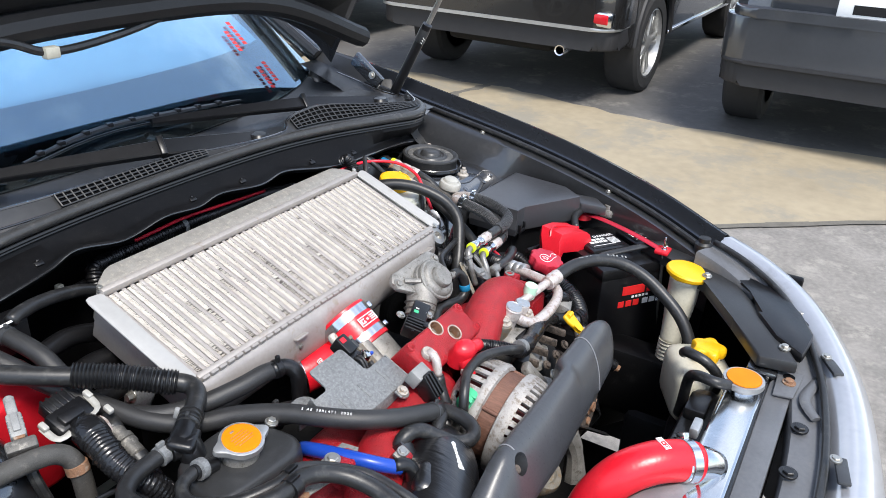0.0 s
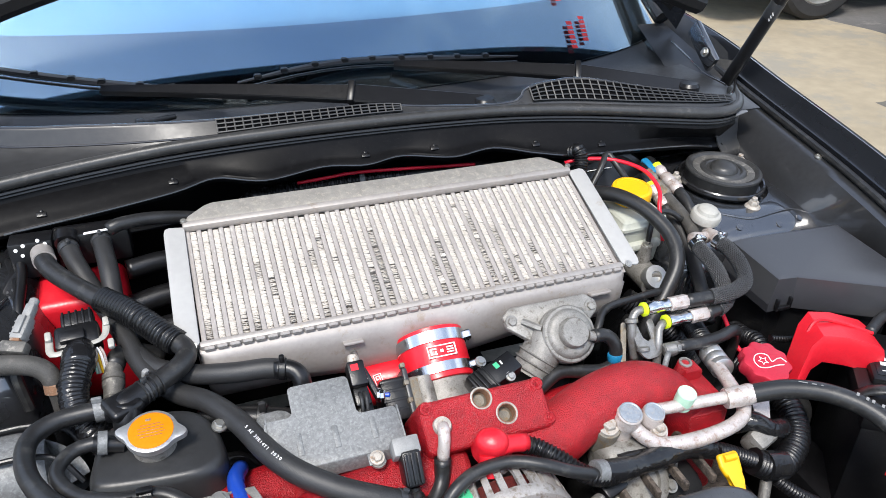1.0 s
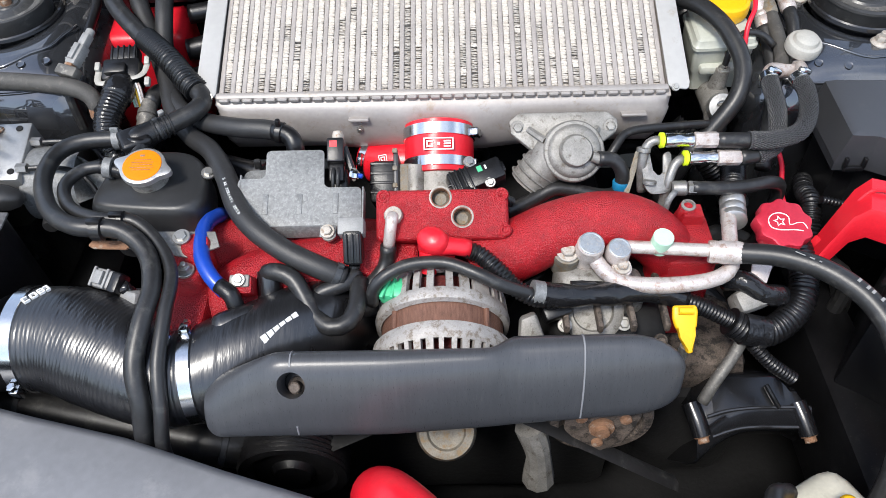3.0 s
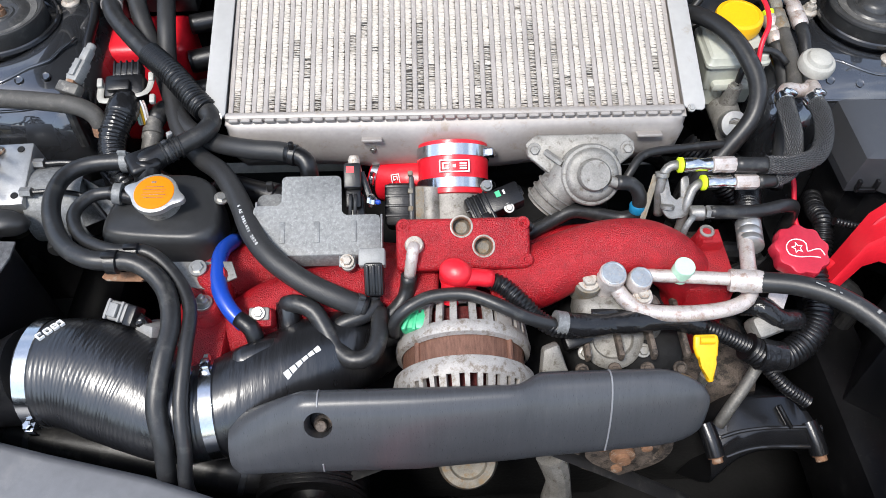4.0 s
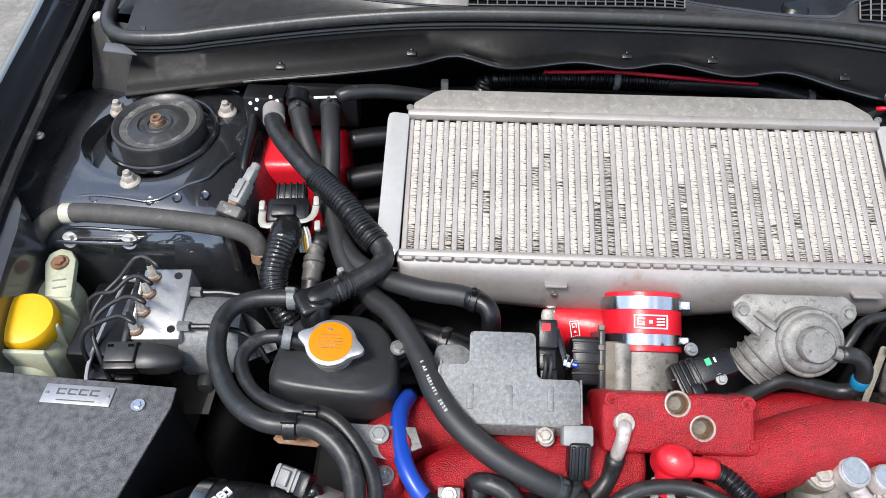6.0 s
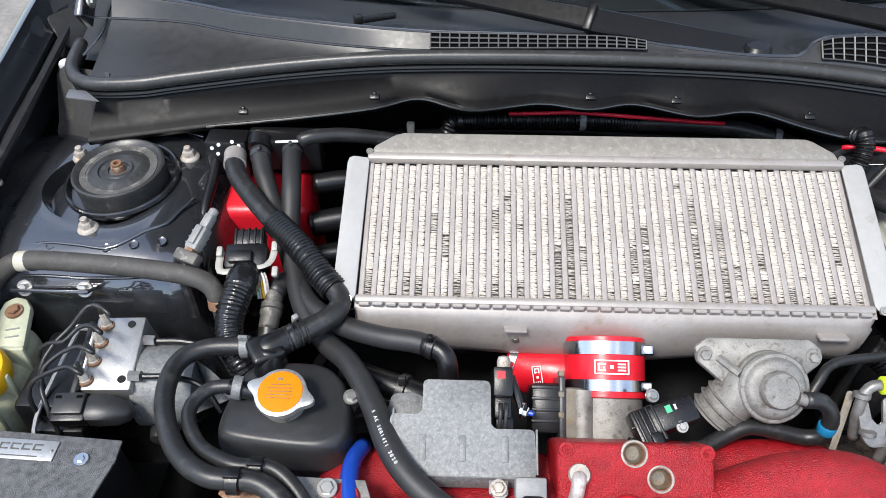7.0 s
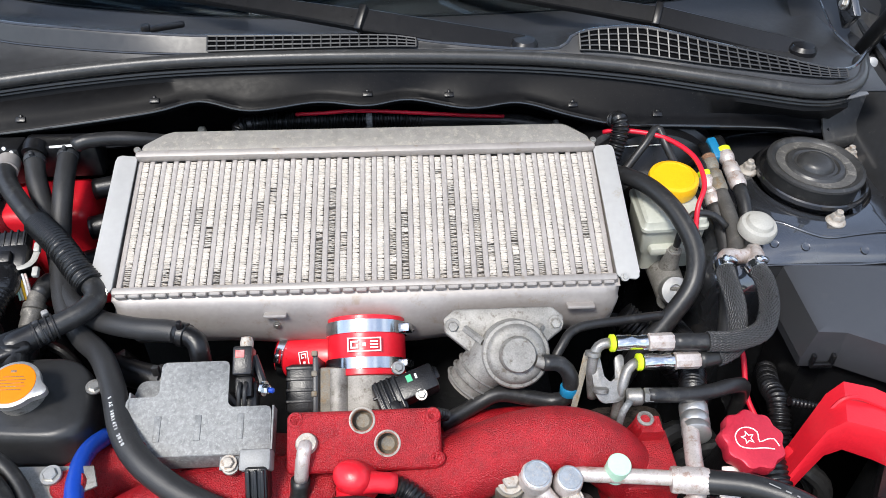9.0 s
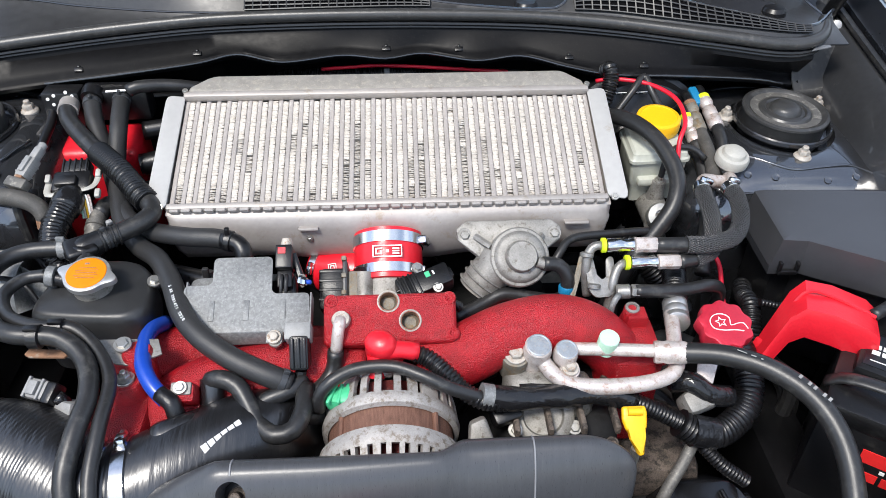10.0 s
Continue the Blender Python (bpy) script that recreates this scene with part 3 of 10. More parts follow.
        bars("plate_marks", [(0, 0, 0.36, 0.05)], axes((ox + 0.018, oy + 0.1, 0.87), (0, -1, 0), (0, 0, 1)), M_DARK, th)
    return th


suv((4.22, 1.97), M_SUV, "grey sport utility vehicle with chrome bumper strip, parked", lift=0.05)
suv((4.12, -0.62), M_SUV2, "blue-grey sport utility vehicle with wide matte bumper, parked alongside", plate_on=True, axle=0.78)
suv((3.42, 4.72), M_BODY, "dark car with pale alloy wheels, parked further along the row", low=0.26, axle=0.86)


# ---- the car whose bonnet stands open ----
car = thing("car", (0, 0.9, 0), "dark grey saloon with its bonnet open, standing on asphalt", "car")


def both(f):
    """Calls f for the right and the left side of the car."""
    for s in (-1, 1):
        f(s)


GUTTER = [(0.735, 0.62, 1.047), (0.73, 0.45, 1.03), (0.725, 0.29, 1.004), (0.72, 0.06, 0.967), (0.703, -0.12, 0.934), (0.663, -0.28, 0.902), (0.60, -0.43, 0.868)]


def fender(s):
    g = smooth_path(GUTTER, 0.03)
    rings = []
    for p in g:
        f = max(0.0, min(1.0, (-0.1 - p.y) / 0.4))
        rings.append([(s * (p.x + dx), p.y + dy * f, p.z + dz) for dx, dy, dz in
                      ((-0.022, 0, -0.05), (-0.02, 0, -0.022), (-0.012, 0, -0.018), (-0.004, 0, -0.004), (0.004, 0, 0.004), (0.014, -0.005, 0.002), (0.03, -0.015, -0.014), (0.05, -0.03, -0.06), (0.075, -0.04, -0.14), (0.10, -0.05, -0.3), (0.11, -0.05, -0.5))])
    part("fender", thicken(loft(rings, closed=False), 0.0015), M_BODY, car, smooth=50)
    # folded inner flange with slots
    rings = []
    for p in g:
        f = (0.042 if s > 0 else -0.01) * max(0.0, min(1.0, (p.y - 0.02) / 0.08))
        w = 1.0 if s > 0 else 1.0 - 0.8 * max(0.0, min(1.0, (p.y - 0.02) / 0.06))
        rings.append([(s * (p.x - 0.022 * w), p.y, p.z - 0.035), (s * (p.x - 0.05 * w), p.y, p.z - 0.042), (s * (p.x - 0.054 * w - f * 0.6), p.y, p.z - 0.075), (s * (p.x - 0.06 * w - f), p.y, p.z - (0.13 if s > 0 else 0.11))])
    part("inner_fender", thicken(loft(rings, closed=False), 0.002), M_INNER, car, "dark painted inner wing", smooth=40)
    # Lower inner wing, split off in black to paint the shade there.
    lower = [[r[-1], (r[-1][0] - s * 0.004, r[-1][1], r[-1][2] - 0.03), (r[-1][0] + s * 0.012, r[-1][1], r[-1][2] - 0.30)] for r in rings]
    part("wheel_arch", thicken(loft(lower, closed=False), 0.002), M_FIRE, car, "lower part of the inner wing, blackened to stand for shade", smooth=40)
    # a black seal strip along the gutter
    part("fender_seal", tube([(s * (x - 0.03), y, z - 0.03) for x, y, z in GUTTER[1:]], 0.006, 8, 0.03), M_RUB, car)
    for y in (0.12, -0.2):
        q = min(g, key=lambda v: abs(v.y - y))
        bolt((s * (q.x - 0.036), q.y, q.z - 0.038), (0, 0, 1), 0.006, 0.006, car, M_STEEL)


both(fender)


def tower(s):
    """A suspension tower with its top mount and three nuts."""
    c = Vector((-0.562, 0.165, 0.915)) if s < 0 else Vector((0.554, 0.178, 0.894))
    up = Vector((0.03 * s, -0.06, 1)).normalized()
    m = toward(c, up)
    turn = m.to_3x3().inverted() @ Vector((1, 0, 0))
    m = m @ Matrix.Rotation(math.atan2(turn.y, turn.x), 4, "Z")
    rings = []
    shape = ((-0.36, 0.182, 0.175, 6), (-0.12, 0.178, 0.160, 6), (-0.062, 0.170, 0.152, 5), (-0.036, 0.160, 0.143, 4.5), (-0.019, 0.146, 0.131, 4), (-0.009, 0.129, 0.118, 3.4), (-0.003, 0.110, 0.104, 2.6), (0.0, 0.088, 0.088, 2.1), (-0.002, 0.074, 0.074, 2), (-0.02, 0.07, 0.07, 2))

    def skin(x, y):
        """The point of the tower's skin over x, y."""
        last = None
        for z, hx, hy, e in shape[1:8]:
            k = (abs(x / hx) ** e + abs(y / hy) ** e) ** (1 / e)
            if k >= 1 and last:
                f = (1 - last[0]) / (k - last[0])
                return m @ Vector((x, y, last[1] + (z - last[1]) * f - (0.03 if s < 0 else 0.24) * max(0.0, s * x - 0.07)))
            last = (k, z)
        return m @ Vector((x, y, 0.0))

    for z, hx, hy, e in shape:
        ring = []
        for q in range(64):
            a = 2 * math.pi * q / 64
            ca, sa = math.cos(a), math.sin(a)
            k = (abs(ca) ** e + abs(sa) ** e) ** (-1 / e)
            ring.append(m @ Vector((hx * k * ca * ((1.32 if ca < 0 else 0.76) if s < 0 else 1.0), hy * k * sa, z - (0.03 if s < 0 else 0.24) * max(0.0, s * hx * k * ca - 0.07))))
        rings.append(ring)
    tw = part("strut_tower", loft(rings), M_BAY, car, smooth=35)
    mm = m @ Matrix.Diagonal((0.84, 0.84, 0.52, 1) if s < 0 else (0.90, 0.90, 0.72, 1))
    cm_ = m @ Matrix.Diagonal((0.74, 0.74, 0.8, 1) if s < 0 else (0.755, 0.755, 0.9, 1))
    part("mount_cup", lathe([(0.087, -0.002), (0.091, 0.002), (0.0905, 0.0075), (0.0885, 0.0095), (0.0855, 0.0085), (0.082, 0.0), (0.080, -0.012), (0.07, -0.014)], cm_, 64), M_EDGE, tw, "rolled black edge round the strut mount")
    if s < 0:
        prof = [(0.062, -0.02), (0.063, 0.028), (0.064, 0.036), (0.0635, 0.0405), (0.0605, 0.0425), (0.058, 0.0405), (0.054, 0.0335), (0.046, 0.0315), (0.040, 0.0335), (0.036, 0.0375), (0.028, 0.039), (0.0265, 0.0345), (0.021, 0.0335), (0.019, 0.037), (0.0145, 0.0365), (0.013, 0.028), (0.0, 0.028)]
    else:
        prof = [(0.063, -0.02), (0.064, 0.022), (0.066, 0.027), (0.0655, 0.031), (0.061, 0.0335), (0.0575, 0.0315), (0.054, 0.0275), (0.041, 0.0265), (0.038, 0.0305), (0.032, 0.0315), (0.029, 0.0285), (0.025, 0.029), (0.023, 0.036), (0.019, 0.0405), (0.012, 0.0425), (0.0, 0.043)]
    part("top_mount", lathe(prof, mm, 64), M_MRUB, tw, "weathered black rubber strut mount")
    part("mount_ring", lathe([(0.0535, 0.0325), (0.0535, 0.0345), (0.046, 0.0335), (0.046, 0.031)] if s < 0 else [(0.0535, 0.027), (0.0535, 0.029), (0.042, 0.028), (0.042, 0.026)], mm, 48), M_MOUNT, tw, "dusty grey metal disc")
    if s < 0:
        part("shock_rod", lathe([(0.009, 0.03), (0.009, 0.046), (0.0075, 0.047), (0.0075, 0.053), (0.004, 0.053), (0.004, 0.045)], mm, 16), M_RUST, tw, "rust-brown damper rod end")
    for a, rn in (((-100, 0.082), (33, 0.082), (146, 0.082)) if s < 0 else ((-92, 0.084), (33, 0.086), (168, 0.077))):
        p = m @ Vector((rn * math.cos(radians(a)), rn * math.sin(radians(a)), -0.001))
        nm_ = toward(p, up)
        nb = lathe([(0.0115, -0.002), (0.0118, 0.001), (0.0105, 0.003), (0.0085, 0.0042)], nm_, 24)
        lathe([(0.0078, 0.003), (0.0078, 0.0095), (0.0066, 0.011)], nm_, 6, nb)
        lathe([(0.0042, 0.010), (0.0042, 0.0155), (0.0034, 0.0165)], nm_, 12, nb)
        part("nut", nb, M_NUT, tw, "corroded pale flange nut")
    for x, y in ((-0.115, -0.098), (-0.085, -0.112), (-0.05, -0.118), (0.02, -0.122), (0.06, -0.117), (0.10, -0.11)):
        part("plug", lathe([(0.0055, -0.001), (0.005, 0.0012), (0.0035, 0.0006), (0.0, 0.0008)], toward(skin(x * (0.74 if s < 0 and x > 0 else 1), y * (0.88 if s < 0 else 1)), (0, -0.3 if s < 0 else -0.55, 1)), 16), M_BAY, tw)
    for path in (((-0.15, -0.085), (-0.11, -0.104), (-0.06, -0.1), (-0.02, -0.104), (0.02, -0.108), (0.045, -0.1), (0.07, -0.084), (0.098, -0.072), (0.112, -0.05), (0.128, -0.03)), ((-0.155, -0.125), (-0.08, -0.132), (0.0, -0.1345), (0.09, -0.132), (0.15, -0.115)), ((-0.13, 0.06), (-0.09, 0.092), (-0.03, 0.108), (0.04, 0.104), (0.1, 0.088))):
        part("pressed_bead", tube([skin(x * ((0.74 if x > 0 else 1) if s < 0 else -1), y) for x, y in path], 0.0021, 8, 0.008), M_BAY, tw, smooth=180)


both(tower)

# firewall: a pressed panel with a wavy lower flange
LEDGE = [(-0.70, 0.20, 0.925), (-0.648, 0.216, 0.93), (-0.474, 0.239, 0.945), (-0.366, 0.245, 0.955), (-0.268, 0.258, 0.963), (-0.213, 0.272, 0.969), (-0.149, 0.255, 0.964), (-0.066, 0.268, 0.967), (-0.005, 0.262, 0.964), (0.05, 0.27, 0.967), (0.123, 0.252, 0.963), (0.188, 0.258, 0.966),
         (0.252, 0.237, 0.958), (0.31, 0.223, 0.952), (0.39, 0.221, 0.949), (0.45, 0.224, 0.945), (0.53, 0.233, 0.935), (0.57, 0.237, 0.926), (0.68, 0.24, 0.918)]
SEAL = [(-0.665, 0.36, 0.99), (-0.655, 0.30, 0.985), (-0.625, 0.272, 0.983), (-0.56, 0.268, 0.986), (-0.507, 0.276, 0.99), (-0.368, 0.294, 1.0), (-0.226, 0.297, 1.01), (-0.018, 0.292, 1.015), (0.187, 0.286, 1.012), (0.322, 0.268, 1.007), (0.45, 0.232, 1.002), (0.54, 0.213, 0.996), (0.59, 0.222, 0.995), (0.618, 0.25, 0.997), (0.632, 0.285, 1.0)]


def at_x(path, x):
    q = min(range(len(path) - 1), key=lambda i: 0 if path[i][0] <= x <= path[i + 1][0] else min(abs(path[i][0] - x), abs(path[i + 1][0] - x)) + 1)
    a, b = path[q], path[q + 1]
    t = max(0, min(1, (x - a[0]) / (b[0] - a[0] + 1e-9)))
    return Vector(a).lerp(Vector(b), t)


seal_c, ledge_c = smooth_path(SEAL[2:-2], 0.012), smooth_path(LEDGE, 0.012)
rings = []
for i in range(101):
    x = -0.62 + i * 1.215 / 100
    sp, lp = at_x(seal_c, x), at_x(ledge_c, x)
    rings.append([(x, sp.y + 0.02, sp.z - 0.012), (x, sp.y, sp.z - 0.014), (x, sp.y - 0.004, sp.z - 0.024), (x, lp.y + 0.012, lp.z + 0.011), (x, lp.y + 0.008, lp.z + 0.006), (x, lp.y, lp.z + 0.004), (x, lp.y - 0.003, lp.z), (x, lp.y, lp.z - 0.006), (x, lp.y + 0.05, lp.z - 0.010), (x, 0.345, 0.92), (x, 0.35, 0.5)])
part("firewall", thicken(loft(rings, closed=False), 0.002), M_FIRE, car, "black pressed firewall panel with a wavy flange", smooth=40)
for s_, x0, x1, y0 in ((-1, 0.605, 0.69, 0.235), (1, 0.585, 0.68, 0.225)):
    rings = [[(s_ * (x0 + (x1 - x0) * u), y0 + 0.04 * u + dy, z - 0.012 * u) for dy, z in ((0.06, 0.985), (0.045, 0.978), (0.03, 0.955), (0.012, 0.93), (0.0, 0.922), (-0.004, 0.91), (0.03, 0.86), (0.05, 0.7))] for u in (0, 0.3, 0.6, 0.85, 1.0)]
    part("cowl_side", thicken(loft(rings, closed=False), 0.002), M_DUST, car, "dusty painted cowl side panel", smooth=60)
part("flange_lip", tube([(x, y - 0.003, z + 0.001) for x, y, z in LEDGE[2:-1]], 0.0020, 10, 0.01), M_EDGE, car)
part("weatherstrip", tube([(x, y, z + 0.001) for x, y, z in SEAL], 0.0086, 16, 0.012), M_MRUB, car, "black rubber bonnet seal", smooth=180)
for dy_, dz_, r_ in ((-0.003, -0.011, 0.0035), (-0.002, -0.016, 0.0028)):
    part("weatherstrip_foot", tube([(x, y + dy_, z + dz_) for x, y, z in SEAL], r_, 8, 0.012), M_PLA, car)
# Body corners in a paler grey that paints the sky light on them.
part("seal_corner", plate([(0.584, 0.209), (0.617, 0.220), (0.620, 0.245), (0.606, 0.232)], 0.002, Matrix.Translation((0, 0, 0.984)) @ Matrix.Rotation(0.02, 4, "X"), 0.0006), M_SATIN, car, "body corner below the seal, made paler to stand for sky light")
part("seal_corner", plate([(-0.645, 0.262), (-0.642, 0.243), (-0.598, 0.236), (-0.622, 0.258)], 0.002, Matrix.Translation((0, 0, 0.976)) @ Matrix.Rotation(0.02, 4, "X"), 0.0006), M_SATIN, car, "body corner below the seal, made paler to stand for sky light")
for x in (-0.43, -0.268, -0.003, 0.10, 0.255, 0.36):
    lp = at_x(ledge_c, x)
    b = rbox((0.012, 0.007, 0.002), Matrix.Translation((x, lp.y + 0.010, lp.z + 0.010)) @ Matrix.Rotation(0.6, 4, "X"), 0.0015)
    rbox((0.004, 0.004, 0.003), Matrix.Translation((x, lp.y + 0.013, lp.z + 0.013)) @ Matrix.Rotation(0.6, 4, "X"), 0.0015, 2, b)
    part("flange_clip", b, M_PLA, car)

# cowl panel between the seal and the windscreen
SCREEN = [(-0.70, 0.62, 1.005), (-0.5, 0.53, 1.0), (-0.25, 0.47, 1.0), (0.0, 0.452, 1.0), (0.25, 0.465, 1.0), (0.45, 0.50, 1.0), (0.62, 0.565, 1.003), (0.70, 0.62, 1.01)]
screen_c = smooth_path(SCREEN, 0.02)
UPPER = [(-0.66, 0.42, 1.035), (-0.531, 0.391, 1.035), (-0.448, 0.362, 1.035), (-0.372, 0.345, 1.035), (-0.297, 0.331, 1.034), (-0.204, 0.322, 1.032), (-0.086, 0.316, 1.033), (0.024, 0.314, 1.032), (0.086, 0.306, 1.026), (0.181, 0.298, 1.019), (0.241, 0.294, 1.021), (0.257, 0.306, 1.030), (0.276, 0.311, 1.036),
         (0.30, 0.309, 1.040), (0.342, 0.305, 1.043), (0.382, 0.291, 1.040), (0.432, 0.279, 1.031), (0.50, 0.262, 1.021), (0.588, 0.242, 1.010), (0.65, 0.30, 1.01)]
LOWER = [(-0.66, 0.395, 1.01), (-0.537, 0.385, 1.010), (-0.454, 0.358, 1.010), (-0.376, 0.339, 1.010), (-0.30, 0.321, 1.012), (-0.212, 0.305, 1.016), (-0.1, 0.30, 1.02), (0.05, 0.30, 1.021), (0.181, 0.294, 1.017), (0.30, 0.284, 1.016), (0.45, 0.246, 1.010), (0.588, 0.230, 1.003), (0.65, 0.29, 1.0)]
upper_c, lower_c = smooth_path(UPPER, 0.008), smooth_path(LOWER, 0.01)
rings = []
for i in range(121):
    x = -0.630 + i * 1.275 / 120
    sp, wp, up_, lo_ = at_x(seal_c, max(-0.62, min(0.59, x))), at_x(screen_c, x), at_x(upper_c, x), at_x(lower_c, x)
    rings.append([(x, sp.y + 0.004, sp.z - 0.006), (x, (sp.y + lo_.y) / 2 + 0.003, (sp.z + lo_.z) / 2 - 0.004), (x, lo_.y - 0.002, lo_.z - 0.001), (x, lo_.y + 0.001, lo_.z + 0.002), (x, up_.y - 0.003, up_.z - 0.003), (x, up_.y, up_.z), (x, up_.y + 0.005, up_.z - 0.001),
                  (x, up_.y + 0.012, up_.z - 0.012), (x, (up_.y + wp.y) / 2 + 0.01, 0.995), (x, wp.y - 0.02, wp.z - 0.012), (x, wp.y - 0.004, wp.z - 0.003), (x, wp.y + 0.008, wp.z - 0.003)])
cowl = part("cowl_panel", loft(rings + [[(x, y + 0.001, z - 0.002) for x, y, z in r] for r in reversed(rings)], closed=False, caps=False), M_TRIM, car, "black moulded plastic cowl panel", smooth=40)
part("cowl_edge", tube([(x, y + 0.001, z) for x, y, z in UPPER], 0.0022, 6, 0.012), M_EDGE, cowl)
part("cowl_edge", tube([(x, y - 0.001, z + 0.001) for x, y, z in LOWER[:7]], 0.0015, 6, 0.012), M_EDGE, cowl)


def grille(x0, x1, rows, size=0.0115):
    """A lattice of cowl openings between the lower and the upper edge: a near-black sheet painting their shade, bars
    over it.
    """
    n = int((x1 - x0) / size)
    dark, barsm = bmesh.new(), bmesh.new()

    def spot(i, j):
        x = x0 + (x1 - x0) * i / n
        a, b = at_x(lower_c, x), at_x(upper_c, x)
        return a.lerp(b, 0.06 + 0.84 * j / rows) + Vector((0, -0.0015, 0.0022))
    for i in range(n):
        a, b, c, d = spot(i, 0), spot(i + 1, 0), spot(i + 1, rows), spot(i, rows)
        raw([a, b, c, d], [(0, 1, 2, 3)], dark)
    up = Vector((0, -0.0016, 0.002))
    for i in range(n + 1):
        tube([spot(i, 0) + up, spot(i, rows) + up], 0.0013, 5, 0.1, bm=barsm)
    for j in range(rows + 1):
        tube([spot(i, j) + up for i in range(n + 1)], 0.0012, 5, 0.03, bm=barsm)
    gr = part("cowl_grille", barsm, M_TRIM, cowl)
    part("grille_shade_sheet", dark, M_VOID, gr)


grille(-0.20, 0.06, 3)
grille(0.266, 0.588, 4, 0.0118)

# windscreen, pillars and what lies behind the glass
def glass_at(x, t):
    """A point of the windscreen: x along its foot, t up the glass."""
    wp = at_x(screen_c, x)
    return Vector((x * (1 - 0.18 * t), wp.y + (1.22 - wp.y * 0.75) * t, wp.z + 0.50 * t + 0.14 * t * (1 - t)))


def rings_at(t0, t1, n):
    return [[glass_at(-0.70 + 1.40 * i / 40, t0 + (t1 - t0) * k / n) for i in range(41)] for k in range(n + 1)]


rings = rings_at(0.0, 1.0, 24)
screen = part("windscreen", thicken(loft(rings, closed=False), 0.005), M_GLASS, car, "tinted glass reflecting the sky", smooth=30)
screen.visible_shadow = False
# Added sheet behind the glass; its blue paints the sky reflection.
part("sky_tone_sheet", loft([[Vector(q) + Vector((0, 0.006, -0.012)) for q in r[3:-3]] for r in rings_at(0.146, 0.9, 12)], closed=False), M_SKYBLUE, car, "added blue sheet behind the glass, coloured as its sky reflection", smooth=180)
# Black backing added to darken the lower band of the reflection.
part("dark_backing", loft([[Vector(q) + Vector((0, 0.004, -0.008)) for q in r] for r in rings_at(0.0, 0.145, 6)], closed=False), M_BLACK, car, "dark band along the foot of the glass", smooth=180)
for x0, t0, t1 in ((0.525, 0.205, 0.135), (0.488, 0.185, 0.125), (0.508, 0.085, 0.030), (0.475, 0.08, 0.020)):
    for k_ in range(6):
        a_, b_ = glass_at(x0 - 0.012 * k_ / 5, t0 + (t1 - t0) * k_ / 6), glass_at(x0 - 0.012 * k_ / 5, t0 + (t1 - t0) * (k_ + 0.72) / 6)
        part("red_print", rbox(((b_ - a_).length, 0.012, 0.0008), axes((a_ + b_) / 2 + Vector((0, -0.003, 0.006)), b_ - a_, (1, 0.25, 0)), 0), M_REDPR, screen)
part("dashboard", loft([[(x, at_x(screen_c, x).y + 0.03, 0.99) for x in (-0.66, -0.3, 0, 0.3, 0.66)], [(x, 1.1, 1.02) for x in (-0.66, -0.3, 0, 0.3, 0.66)], [(x, 1.15, 0.7) for x in (-0.66, -0.3, 0, 0.3, 0.66)]], closed=False), M_BLACK, car)
LOWER_BODY = ((0.66, 0.845, 0.26, 0.93), (0.9, 0.86, 0.24, 0.95), (1.6, 0.865, 0.23, 0.96), (2.4, 0.865, 0.24, 0.98), (3.0, 0.85, 0.27, 1.02), (3.35, 0.80, 0.32, 1.02), (3.5, 0.70, 0.40, 0.95))
part("lower_body", loft([[(s_ * hw * k, y, z0 + (z1 - z0) * f) for s_, k, f in ((-1, 0.94, 0.0), (-1, 0.985, 0.12), (-1, 1.0, 0.5), (-1, 0.985, 0.85), (-1, 0.93, 1.0), (1, 0.93, 1.0), (1, 0.985, 0.85), (1, 1.0, 0.5), (1, 0.985, 0.12), (1, 0.94, 0.0))] for y, hw, z0, z1 in LOWER_BODY]), M_BODY, car, smooth=40)
HOUSE = ((1.36, 0.60, 1.53), (1.7, 0.61, 1.57), (2.3, 0.60, 1.55), (2.75, 0.56, 1.44), (3.15, 0.52, 1.10))
part("glasshouse", loft([[(-0.78 if y < 3 else -0.7, y, 0.94), (-hw - 0.02, y, zt - 0.04), (hw + 0.02, y, zt - 0.04), (0.78 if y < 3 else 0.7, y, 0.94)] for y, hw, zt in HOUSE]), M_BLACK, car, "dark side windows", smooth=40)
part("roof", thicken(loft([[(x * hw / 0.6, y, zt + 0.02 * (1 - (x / 0.6) ** 2) - 0.012) for x in (-0.6, -0.3, 0, 0.3, 0.6)] for y, hw, zt in HOUSE[:4]], closed=False), 0.012), M_BODY, car)
part("boot_lid", thicken(loft([[(x, y, z + 0.015 * (1 - (x / 0.75) ** 2)) for x in (-0.75, -0.4, 0, 0.4, 0.75)] for y, z in ((2.98, 1.06), (3.2, 1.05), (3.42, 1.03), (3.47, 0.95))], closed=False), 0.01), M_BODY, car)
for s_ in (-1, 1):
    for y in (1.75, 2.45):
        part("door_pillar", tube([(s_ * 0.79, y, 0.95), (s_ * 0.63, y + 0.05, 1.53)], 0.03, 8, 0.05, flat=0.6), M_BODY, car)


